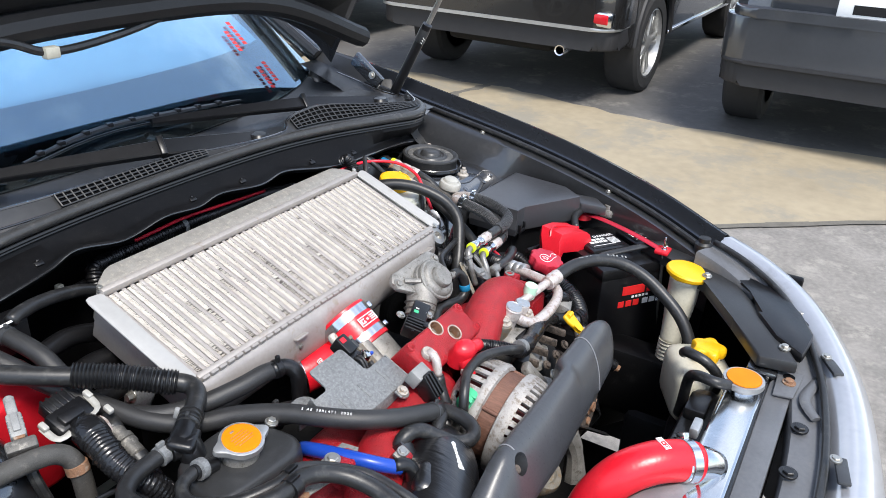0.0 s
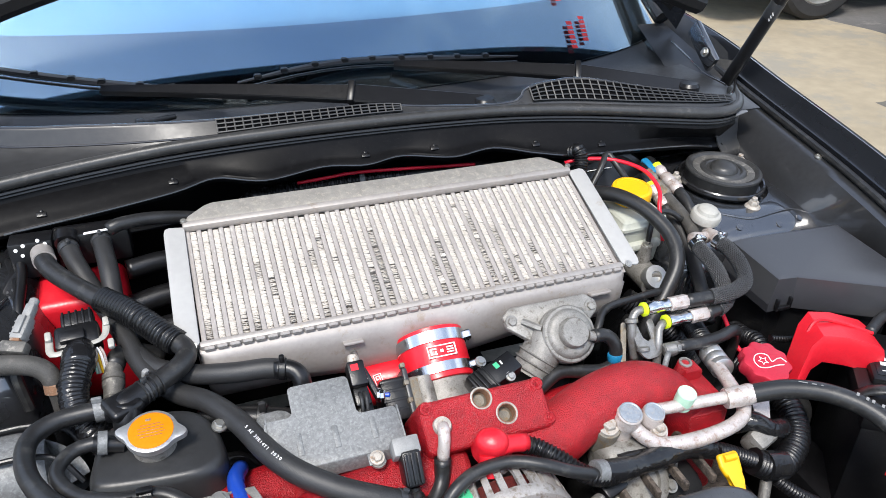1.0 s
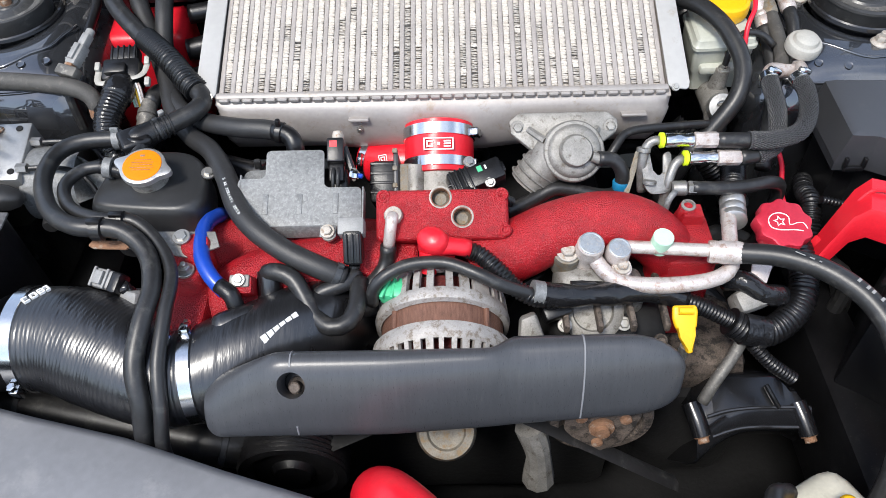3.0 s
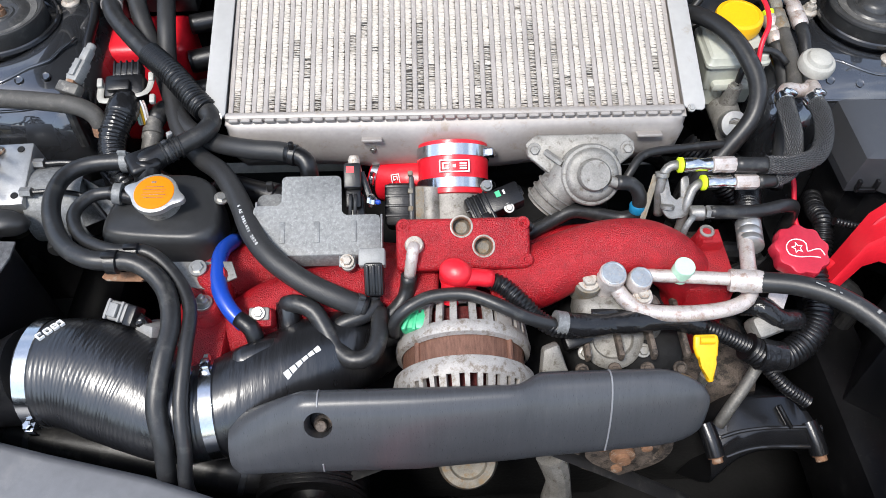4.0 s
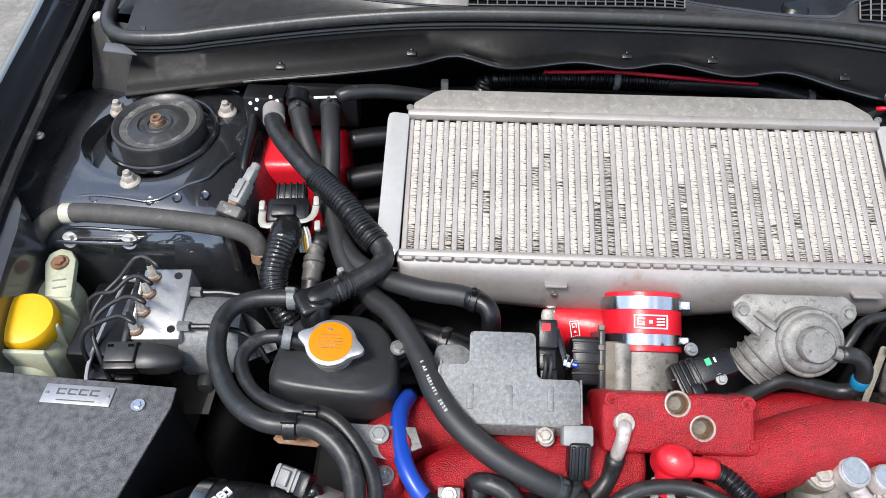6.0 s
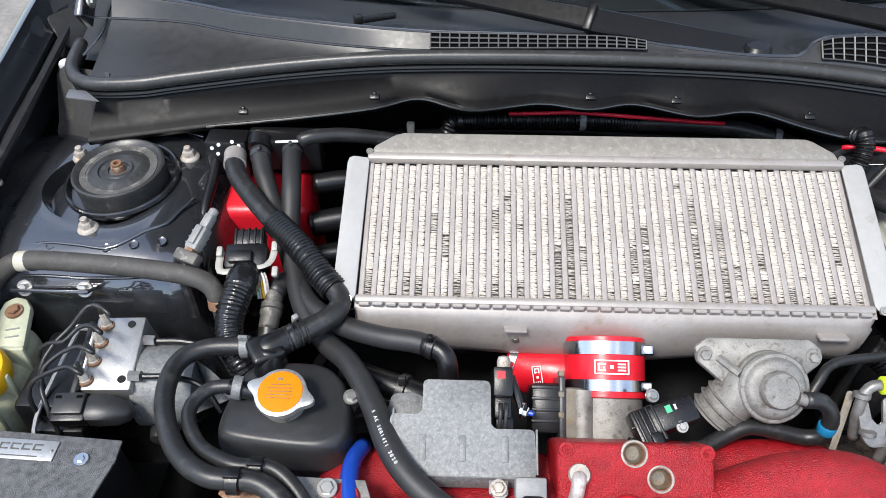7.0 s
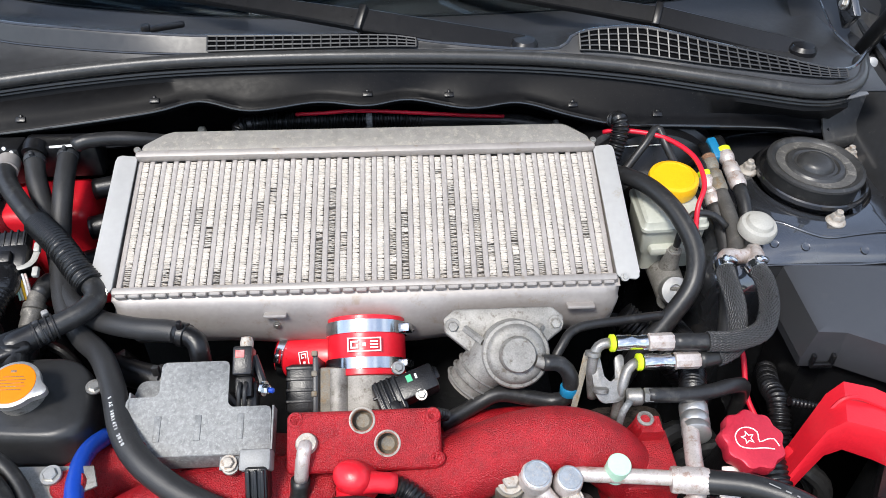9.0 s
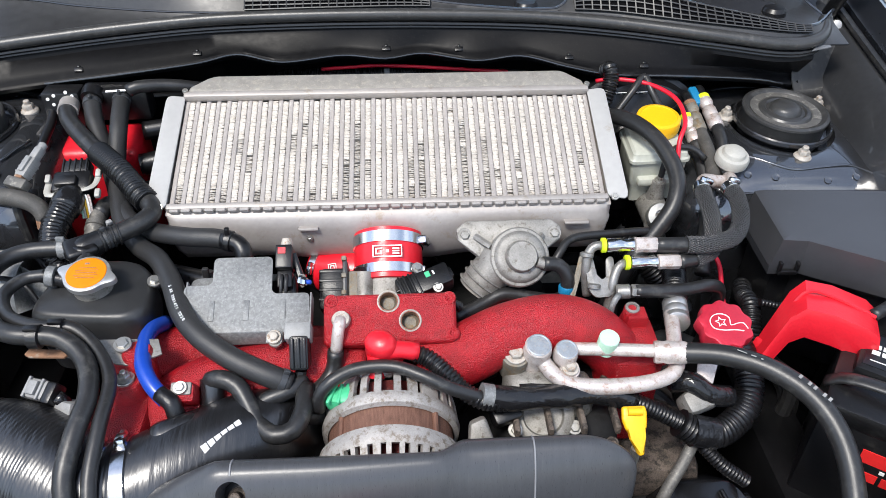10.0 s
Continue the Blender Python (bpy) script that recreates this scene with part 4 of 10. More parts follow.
def pillar(s):
    a = [(s * 0.705, 0.60, 1.04), (s * 0.68, 0.85, 1.2), (s * 0.63, 1.1, 1.38), (s * 0.58, 1.36, 1.54)]
    part("windscreen_pillar", tube(a, 0.028, 10, 0.03, flat=0.7), M_BODY, car, smooth=180)
    part("screen_edge", tube([(x - s * 0.025, y - 0.02, z + 0.008) for x, y, z in a], 0.012, 8, 0.03), M_PLA, car)
    part("hinge_corner", loft([[(s * 0.60, 0.36, 0.96), (s * 0.70, 0.36, 0.97), (s * 0.72, 0.36, 1.0)], [(s * 0.61, 0.46, 1.0), (s * 0.70, 0.46, 1.0), (s * 0.725, 0.46, 1.03)], [(s * 0.64, 0.6, 1.03), (s * 0.70, 0.6, 1.03), (s * 0.73, 0.6, 1.05)]], closed=False), M_TRIM, car)
    hg = part("bonnet_hinge", rbox((0.012, 0.09, 0.035), axes((s * 0.665, 0.42, 1.035), (1, 0, 0), (0, 0.7, 0.5)), 0.004), M_BAY, car)
    bolt((s * 0.655, 0.40, 1.03), (-s, 0, 0.2), 0.009, 0.008, hg)
    sb_ = lathe([(0.010, -0.012), (0.010, 0.0), (0.0125, 0.002), (0.0125, 0.006), (0.009, 0.008), (0.009, 0.012), (0.011, 0.014), (0.010, 0.018), (0, 0.019)], toward((s * 0.684, 0.342, 0.968), (-s * 0.2, -0.8, 0.5)) @ Matrix.Scale(0.72, 4), 24)
    part("bonnet_stop", sb_, M_STEEL, car, "zinc bonnet stop bolt")
    part("hinge_bracket", plate(rounded([(-0.03, -0.02), (0.022, -0.026), (0.03, 0.0), (0.02, 0.035), (-0.022, 0.03)], 0.006), 0.004, axes((s * 0.69, 0.40, 0.985), (s * 0.3, -1, 0), (s * 0.6, 0.2, 0.8)), 0.001), M_DUST, car, "dusty hinge bracket")
    part("cowl_seam", tube([(s * 0.640, 0.31, 1.0), (s * 0.632, 0.36, 1.006), (s * 0.640, 0.42, 1.014), (s * 0.655, 0.50, 1.022)], 0.0015, 6, 0.01), M_EDGE, car)


both(pillar)


def channel(a, b, wa, wb, h, lift=0.0):
    """A pressed channel of a wiper arm: flat top, short sides, from a to b."""
    a, b = Vector(a), Vector(b)
    d = (b - a).normalized()
    n = Vector((0, -0.62, 0.78))
    n = (n - d * n.dot(d)).normalized()
    s = d.cross(n)
    rings = []
    for i in range(9):
        t = i / 8
        p, w = a.lerp(b, t) + n * lift * 4 * t * (1 - t), (wa + (wb - wa) * t) / 2
        rings.append([p - s * w - n * h, p - s * w, p - s * w * 0.86 + n * 0.002, p + s * w * 0.86 + n * 0.002, p + s * w, p + s * w - n * h])
    return loft(rings)


def wiper(pivot, joint, tip, blade):
    """A wiper: broad arm from the pivot to the hinge, channel to the tip, blade along the glass."""
    ar = part("wiper_arm", channel(joint, pivot, 0.030, 0.033, 0.012), M_ARM, car, "black painted wiper arm", smooth=25)
    part("arm_end", channel(joint, tip, 0.027, 0.012, 0.009, 0.003), M_ARM, ar, smooth=25)
    kn = rbox((0.010, 0.033, 0.016), axes(joint, Vector(tip) - Vector(joint), (0, 0.7, 0.6)), 0.002)
    part("arm_hinge", kn, M_ARM, ar)
    part("pivot_cap", lathe([(0.018, -0.03), (0.018, 0.004), (0.014, 0.009), (0, 0.01)], Matrix.Translation(pivot), 20), M_ARM, ar)
    bl = part("wiper_blade", tube(blade, [0.003, 0.008, 0.009, 0.008, 0.003], 8, 0.02, flat=0.6), M_ARM, ar)
    part("rubber_lip", tube([Vector(p) - Vector((0, 0, 0.010)) for p in blade], 0.004, 6, 0.05, flat=0.5), M_RUB, bl)
    for k in range(9):
        p = Vector(blade[0]).lerp(Vector(blade[-1]), 0.06 + 0.1 * k)
        q = min(smooth_path(blade, 0.01), key=lambda v: abs(v.x - p.x))
        part("blade_claw", rbox((0.012, 0.012, 0.008), q + Vector((0, -0.002, 0.003)), 0.002, 1), M_ARM, bl)


wiper((0.20, 0.322, 1.012), (-0.007, 0.326, 1.050), (-0.35, 0.485, 1.038), [(-0.66, 0.62, 1.09), (-0.52, 0.55, 1.068), (-0.37, 0.50, 1.047), (-0.25, 0.475, 1.032), (-0.18, 0.465, 1.022)])
wiper((0.57, 0.318, 1.0), (0.385, 0.371, 1.030), (0.10, 0.475, 1.038), [(-0.155, 0.453, 1.038), (-0.06, 0.472, 1.045), (0.03, 0.484, 1.046), (0.14, 0.485, 1.040), (0.33, 0.49, 1.026)])
nozzle = part("washer_nozzle", rbox((0.05, 0.010, 0.008), axes((-0.275, 0.40, 1.012), (1, 0.25, 0.05), (0, 1, 0)), 0.003), M_PLA, cowl)
part("nozzle_head", rbox((0.012, 0.014, 0.012), axes((-0.30, 0.394, 1.012), (1, 0.25, 0.05), (0, 1, 0)), 0.003), M_PLA, nozzle)

# open bonnet with its gas strut
def bonnet_at(u, v):
    """u across (-1..1), v from the hinge edge (0) to the nose (1)."""
    hw = 0.70 - 0.10 * v ** 2
    y, z = 0.53 - 0.56 * v, 1.195 + 0.92 * v
    return Vector((u * hw, y - 0.02 * (1 - u * u) * 2 + 0.03, z + 0.035 * (1 - u * u) - (0.07 * u * u + 0.09 * abs(u) ** 6) * (1 - v)))


rings = [[bonnet_at(-1 + 2 * i / 24, j / 14) for i in range(25)] for j in range(15)]
hood = part("bonnet", thicken(loft(rings, closed=False), 0.012), M_BODY, car, "raised dark grey bonnet", smooth=60)
rings = [[bonnet_at(-0.93 + 1.86 * i / 24, 0.03 + 0.93 * j / 14) + Vector((0, -0.10 + 0.045 * j / 14 if 1 < i < 23 and 0 < j < 14 else -0.02, -0.03)) for i in range(25)] for j in range(15)]
part("bonnet_frame", thicken(loft(rings, closed=False), 0.01), M_BLACK, hood, "black inner bonnet frame")
for k in range(5):
    u = -0.7 + 0.35 * k
    part("bonnet_rib", tube([bonnet_at(u, 0.06) + Vector((0, -0.07, -0.035)), bonnet_at(u * 0.9, 0.5) + Vector((0, -0.07, -0.035)), bonnet_at(u * 0.6, 0.92) + Vector((0, -0.07, -0.035))], 0.02, 8, 0.05, flat=0.6), M_BLACK, hood)
part("bonnet_rib", tube([bonnet_at(u, 0.05) + Vector((0, -0.115, -0.03)) for u in (-0.9, -0.45, 0, 0.45, 0.9)], 0.022, 10, 0.04), M_BLACK, hood)
hose = part("washer_hose", tube([(-0.40, 0.36, 1.27), (-0.215, 0.36, 1.237), (-0.14, 0.36, 1.212), (-0.03, 0.37, 1.216), (0.06, 0.37, 1.233), (0.14, 0.39, 1.25)], 0.006, 8, 0.01), M_RUB, hood)
part("hose_clip", rbox((0.022, 0.014, 0.016), (-0.142, 0.356, 1.212), 0.003), M_WHITEPL, hose, "cream plastic hose clip")
st = part("gas_strut", tube([(0.68, 0.372, 0.96), (0.68, 0.27, 1.155)], 0.011, 14, 0.02), M_PLA, hood, "black gas strut")
part("strut_rod", tube([(0.68, 0.268, 1.158), (0.68, 0.19, 1.31)], 0.0055, 12, 0.03), M_STEEL, st)
part("strut_label", lathe([(0.0113, 0), (0.0116, 0.001), (0.0116, 0.03), (0.0113, 0.031)], toward((0.68, 0.29, 1.117), (0, -0.47, 0.9)), 20), M_PLG, st)
bars("label_marks", [(0, 0, 0.010, 0.002), (0, 0.006, 0.012, 0.002), (0, -0.006, 0.008, 0.002)], axes((0.6715, 0.2775, 1.121), (-0.4, -0.8, -0.45), (0, -0.47, 0.9)), M_WHITE, st)
part("strut_foot", rbox((0.03, 0.03, 0.03), (0.69, 0.373, 0.955), 0.008), M_BAY, car)

# nose: bumper skin, lamp housings, radiator support
NOSE = [(0.60, -0.43, 0.868), (0.577, -0.49, 0.857), (0.517, -0.565, 0.842), (0.428, -0.622, 0.827), (0.312, -0.667, 0.812), (0.16, -0.692, 0.805), (0.0, -0.697, 0.805)]
NOSE = NOSE + [(-x, y, z) for x, y, z in reversed(NOSE[:-1])]
nose_c = smooth_path(NOSE, 0.03)
rings = []
for p in nose_c:
    d = Vector((p.x * 1.0, p.y + 0.1, 0)).normalized()
    rings.append([p + d * o + Vector((0, 0, z)) for o, z in ((-0.03, -0.035), (-0.012, -0.012), (0, 0), (0.022, -0.002), (0.045, -0.02), (0.062, -0.06), (0.08, -0.14), (0.10, -0.3), (0.09, -0.5))])
part("front_bumper", thicken(loft(rings, closed=False), 0.003), M_SILV, car, "silver painted bumper and lamp edge", smooth=60)
rings = []
for p in nose_c:
    d = Vector((p.x, p.y + 0.1, 0)).normalized()
    rings.append([p - d * o + Vector((0, 0, z)) for o, z in ((0.022, -0.008), (0.03, -0.014), (0.048, -0.012), (0.066, -0.013), (0.069, -0.017), (0.07, -0.05))])
part("lamp_panel", thicken(loft(rings, closed=False), 0.003), M_SATIN, car, "satin grey panel behind the bumper edge", smooth=40)
sup = bmesh.new()
plate([(-0.36, -0.579), (0.285, -0.579), (0.30, -0.586), (0.292, -0.607), (0.27, -0.612), (-0.36, -0.612)], 0.02, Matrix.Translation((0, 0, 0.797)), 0.003, sup)
plate([(0.245, -0.588), (0.335, -0.585), (0.345, -0.612), (0.33, -0.622), (0.25, -0.615)], 0.004, Matrix.Translation((0, 0, 0.803)), 0.0015, sup)
part("radiator_support", sup, M_SATIN, car, "satin grey front crossmember", smooth=40)
# Solid near-black discs paint the shade of two holes.
for x, y in ((0.30, -0.602), (0.325, -0.595)):
    part("support_hole", lathe([(0.007, 0), (0.0085, 0.0008), (0.0068, 0.0012), (0, 0.0004)], Matrix.Translation((x, y, 0.8032)), 20), M_VOID, car)
bolt((0.285, -0.604, 0.8035), (0, 0, 1), 0.010, 0.008, car, M_RUST)
part("support_bracket", tube([(0.34, -0.645, 0.80), (0.27, -0.63, 0.802), (0.24, -0.635, 0.802), (0.22, -0.65, 0.80)], 0.008, 8, 0.01, flat=0.4), M_SATIN, car)
part("nose_seal", tube([p - Vector((p.x, p.y + 0.1, 0)).normalized() * 0.024 + Vector((0, 0, -0.004)) for p in nose_c], 0.0055, 8, 0.03), M_RUB, car, smooth=180)
for s_ in (-1, 1):
    for x, y, a in ((0.35, -0.652, 0.5), (0.11, -0.690, 0.2), (0.455, -0.60, 0.9)):
        tb = part("bumper_tab", rbox((0.05, 0.016, 0.006), Matrix.Translation((s_ * x, y, 0.812 + 0.05 * max(0, x - 0.3))) @ Matrix.Rotation(s_ * a, 4, "Z"), 0.004), M_PLG, car)
        bolt((s_ * (x + 0.014), y + 0.01, 0.816 + 0.05 * max(0, x - 0.3)), (0, 0, 1), 0.008, 0.005, tb, M_STEEL)
for s in (-1, 1):
    b = plate([(0.30, -0.61), (0.40, -0.555), (0.52, -0.47), (0.575, -0.38), (0.60, -0.30), (0.565, -0.29), (0.535, -0.36), (0.48, -0.435), (0.38, -0.50), (0.29, -0.555)], 0.02, Matrix.Translation((0, 0, 0.83)) @ Matrix.Diagonal((s, 1, 1, 1)) , 0.004)
    br = part("lamp_bracket", b, M_TANK, car, "dark painted lamp bracket")
    b = plate([(0.315, -0.612), (0.388, -0.618), (0.44, -0.592), (0.497, -0.558), (0.53, -0.50), (0.52, -0.46), (0.477, -0.512), (0.41, -0.532), (0.352, -0.568)], 0.02, Matrix.Translation((0, 0, 0.838)) @ Matrix.Diagonal((s, 1, 1, 1)), 0.006)
    part("lamp_housing", b, M_PLA, br)
    for x, y in ((0.33, -0.585), (0.50, -0.43), (0.57, -0.335)):
        bolt((s * x, y, 0.832), (0, 0, 1), 0.009, 0.007, br, M_STEEL)
    part("bonnet_buffer", lathe([(0.016, -0.01), (0.016, 0.008), (0.011, 0.012), (0.011, 0.02), (0.006, 0.022)], Matrix.Translation((s * 0.585, -0.40, 0.845)), 20), M_RUB, br)
for x, y in ((0.089, -0.634), (0.19, -0.633), (-0.1, -0.634), (-0.256, -0.60)):
    bolt((x, y, 0.798), (0, 0, 1), 0.012, 0.006, car, M_PLA, "push_rivet")
part("support_rail", tube([(-0.34, -0.5765, 0.796), (0, -0.5775, 0.797), (0.30, -0.5735, 0.797)], 0.004, 8, 0.03), M_PLA, car)
for s in (-1, 1):
    for y in (0.15, 2.78):
        wheel(car, (s * 0.765, y, 0.315), 0.315, 0.22, (s, 0, 0))
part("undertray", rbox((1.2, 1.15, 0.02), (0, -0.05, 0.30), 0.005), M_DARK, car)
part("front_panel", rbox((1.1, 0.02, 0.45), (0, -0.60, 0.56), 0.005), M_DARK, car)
for s in (-1, 1):
    part("side_rail", rbox((0.07, 1.0, 0.14), (s * 0.47, -0.05, 0.60), 0.015), M_FIRE, car)
    part("apron", rbox((0.02, 0.95, 0.5), (s * 0.66, -0.1, 0.55), 0.005), M_FIRE, car)


# ---- engine bay: block and deep parts ----
blk = thing("engine", (0, -0.1, 0.31), "near-black flat engine block deep in the bay", "engine")
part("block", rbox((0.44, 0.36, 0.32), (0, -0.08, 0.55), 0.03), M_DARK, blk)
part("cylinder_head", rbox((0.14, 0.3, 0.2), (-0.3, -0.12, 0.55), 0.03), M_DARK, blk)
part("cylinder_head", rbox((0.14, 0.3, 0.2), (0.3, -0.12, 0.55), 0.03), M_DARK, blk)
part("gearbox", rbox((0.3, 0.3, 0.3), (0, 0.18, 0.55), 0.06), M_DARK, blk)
tcm = axes((0.328, -0.30, 0.668), (1, 0, 0), (0, 0.80, 0.60))
rings = []
for k_ in range(25):
    u = -0.050 + 0.130 * k_ / 24
    w = 0.006 - 3.2 * max(0.0, 0.02 - u) ** 2 * (2.2 if u < 0.02 else 1) - 6 * max(0.0, u - 0.062) ** 2
    back = 0.043 - 22 * max(0.0, -0.008 - u) ** 2 - 40 * max(0.0, u - 0.038) ** 2 * (0.6 if u > 0.06 else 1)
    rings.append([tcm @ Vector(q) for q in ((u, back + 0.004, -0.08), (u, back, -0.004), (u, back - 0.004, 0.0), (u, w + 0.003, 0.001), (u, w, 0.0035), (u, w - 0.004, 0.003), (u, w - 0.020, 0.0035), (u, w - 0.024, 0.0015), (u, w - 0.027, -0.006), (u, w - 0.034, -0.04), (u, w - 0.044, -0.12))])
tc = part("timing_cover", thicken(loft(rings, closed=False), 0.003), M_TIM, blk, "black plastic timing belt cover", smooth=50)
part("cover_bead", tube([tcm @ Vector((u, v, 0.003)) for u, v in ((-0.037, -0.003), (-0.015, 0.003), (0.016, 0.006), (0.038, 0.006), (0.068, 0.006))], 0.0022, 8, 0.006), M_EDGE, tc)
part("cover_bead", tube([tcm @ Vector((u, v, 0.003)) for u, v in ((-0.032, -0.025), (-0.01, -0.018), (0.015, -0.015), (0.064, -0.016))], 0.0022, 8, 0.006), M_EDGE, tc)
part("cover_rib", tube([tcm @ Vector(q) for q in ((0.043, 0.006, 0.003), (0.037, 0.016, 0.005), (0.030, 0.031, 0.004))], 0.0032, 8, 0.006), M_TIM, tc)
for x, y in ((-0.043, -0.024), (0.076, -0.025)):
    part("bolt_pillar", tube([tcm @ Vector((x - 0.010, y + 0.036, -0.004)), tcm @ Vector((x - 0.004, y + 0.016, 0.0)), tcm @ Vector((x, y, 0.001))], 0.0105, 18), M_TIM, tc, smooth=60)
    part("bolt", lathe([(0.0085, -0.002), (0.0088, 0.001), (0.0066, 0.002), (0.0066, 0.007), (0.005, 0.008), (0, 0.008)], toward(tcm @ Vector((x, y - 0.001, 0.001)), tcm.to_3x3() @ Vector((0.2, -1, 0.25))), 12), M_RUST, tc, "rust-brown bolt")


def pulley(at, r, w, material, name="pulley", ribs=6):
    m = toward(at, (0, -1, 0))
    prof = [(r * 0.96, -w / 2)]
    for i in range(ribs):
        z = -w / 2 + w * (i + 0.5) / ribs
        prof += [(r, z - w * 0.2 / ribs), (r * 0.95, z + w * 0.35 / ribs)]
    prof += [(r * 0.96, w / 2), (r * 0.8, w / 2), (r * 0.72, w * 0.3), (r * 0.4, w * 0.28), (r * 0.32, w * 0.5), (r * 0.2, w * 0.5), (0, w * 0.45)]
    return part(name, lathe(prof, m, 48), material, blk, smooth=30)


pulley((-0.165, -0.355, 0.672), 0.060, 0.03, M_PLA)
pulley((0.157, -0.330, 0.738), 0.054, 0.042, M_RUSTD, "compressor_clutch")
clm = toward((0.157, -0.353, 0.738), (0, -1, 0.12))
cl_ = part("clutch_plate", plate(rounded([(0.034 * math.cos(a) * k, 0.034 * math.sin(a) * k) for a, k in [(0.45 + 2 * math.pi * q / 9, (1.32, 1.12, 0.98)[q % 3]) for q in range(9)]], 0.006), 0.005, clm, 0.0015), M_RUSTD, blk, "rusty clutch plate")
part("hub_bolt", lathe([(0.013, 0), (0.013, 0.004), (0.0075, 0.005), (0.0075, 0.010), (0, 0.010)], clm, 20), M_RUST, cl_)
for a in (0.45, 2.54, 4.64):
    part("rivet", lathe([(0.0062, 0), (0.0058, 0.003), (0.003, 0.004), (0, 0.004)], clm @ Matrix.Translation((0.026 * math.cos(a), 0.026 * math.sin(a), 0)), 14), M_RUST, cl_)
part("thermostat_neck", lathe([(0.027, -0.03), (0.031, 0), (0.028, 0.006), (0.02, 0.006), (0.018, 0.003), (0, 0.003)], toward((0.0, -0.350, 0.728), (0, -0.6, 0.8)), 32), M_GEAR, blk, "tan cast water neck")
part("tensioner", tube([(0.085, -0.35, 0.735), (0.095, -0.36, 0.70), (0.098, -0.365, 0.65)], [0.016, 0.013, 0.018], 10), M_CAST, blk)
part("drive_belt", tube([(-0.23, -0.35, 0.62), (-0.05, -0.352, 0.76), (0.03, -0.352, 0.79), (0.10, -0.352, 0.74), (0.255, -0.36, 0.62)], 0.010, 4, 0.02, flat=0.3), M_RUB, blk)
part("valve_cover", rbox((0.10, 0.25, 0.06), (0.30, -0.13, 0.665), 0.02), M_RUSTD, blk)
for i in range(16):
    rr = random.Random(100 + i)
    p = Vector((rr.uniform(-0.42, 0.44), rr.uniform(-0.24, 0.14), rr.uniform(0.66, 0.72)))
    q = p + Vector((rr.uniform(-0.16, 0.16), rr.uniform(-0.12, 0.12), rr.uniform(-0.03, 0.03)))
    part("deep_hose", tube([p - Vector((0, 0, 0.12)), p, (p + q) / 2 + Vector((0, 0.02, 0.02)), q, q - Vector((0, 0, 0.12))], rr.choice((0.007, 0.010, 0.013)), 10, 0.012), M_RUB, blk)

# ---- intercooler ----
ICM = Matrix.Translation((0, 0, 0.90)) @ Matrix.Rotation(radians(21), 4, "X")
ic = thing("intercooler", (0, 0.08, 0.80), "weathered aluminium top-mount intercooler with crushed fins", "intercooler")


def icp(u, v, h=0.0):
    return ICM @ Vector((u, v, h))


CW, CD = 0.2595, 0.163
N = 39
pitch = 2 * CW / N
bar_bm = rbox((pitch * 0.44, CD + 0.004, 0.05), Matrix(), 0.0012, 2)
bar_me = bpy.data.meshes.new("core_tube")
bar_bm.to_mesh(bar_me)
bar_bm.free()
bar_me.materials.append(M_TUBE)
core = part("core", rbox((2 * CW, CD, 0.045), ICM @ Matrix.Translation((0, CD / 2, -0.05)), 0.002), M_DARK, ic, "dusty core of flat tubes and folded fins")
rnd = random.Random(12)
for i in range(N + 1):
    ob = new("core_tube", bar_me)
    ob.parent = core
    BASE[ob.name] = BASE[core.name]
    u = -CW + i * pitch
    ob.matrix_basis = Matrix.Translation(-BASE[core.name]) @ ICM @ Matrix.Translation((u, CD / 2, -0.0262 + rnd.uniform(-0.0006, 0.0006))) @ Matrix.Rotation(rnd.uniform(-0.002, 0.002), 4, "Z")
verts, faces = [], []


def fold(u0, u1, v, th, notch, h, slant, wave):
    """One folded-over fin crest between two tubes, ragged at one end."""
    us = (u0, u0 + (u1 - u0) * 0.33, u0 + (u1 - u0) * 0.68, u1)
    vs = (v, v + slant * 0.4 + wave, v + slant * 0.7 - wave * 0.6, v + slant)
    ths = (th * 0.92, th, th * 0.96, th * notch)
    k = len(verts)
    for u, vv, w in zip(us, vs, ths):
        verts.extend([(u, vv, h - 0.0012), (u, vv + w * 0.35, h), (u, vv + w, h - 0.0007), (u, vv + w, h - 0.009), (u, vv, h - 0.010)])
    for q in range(3):
        for w in range(4):
            faces.append((k + 5 * q + w, k + 5 * q + 5 + w, k + 5 * q + 6 + w, k + 5 * q + 1 + w))


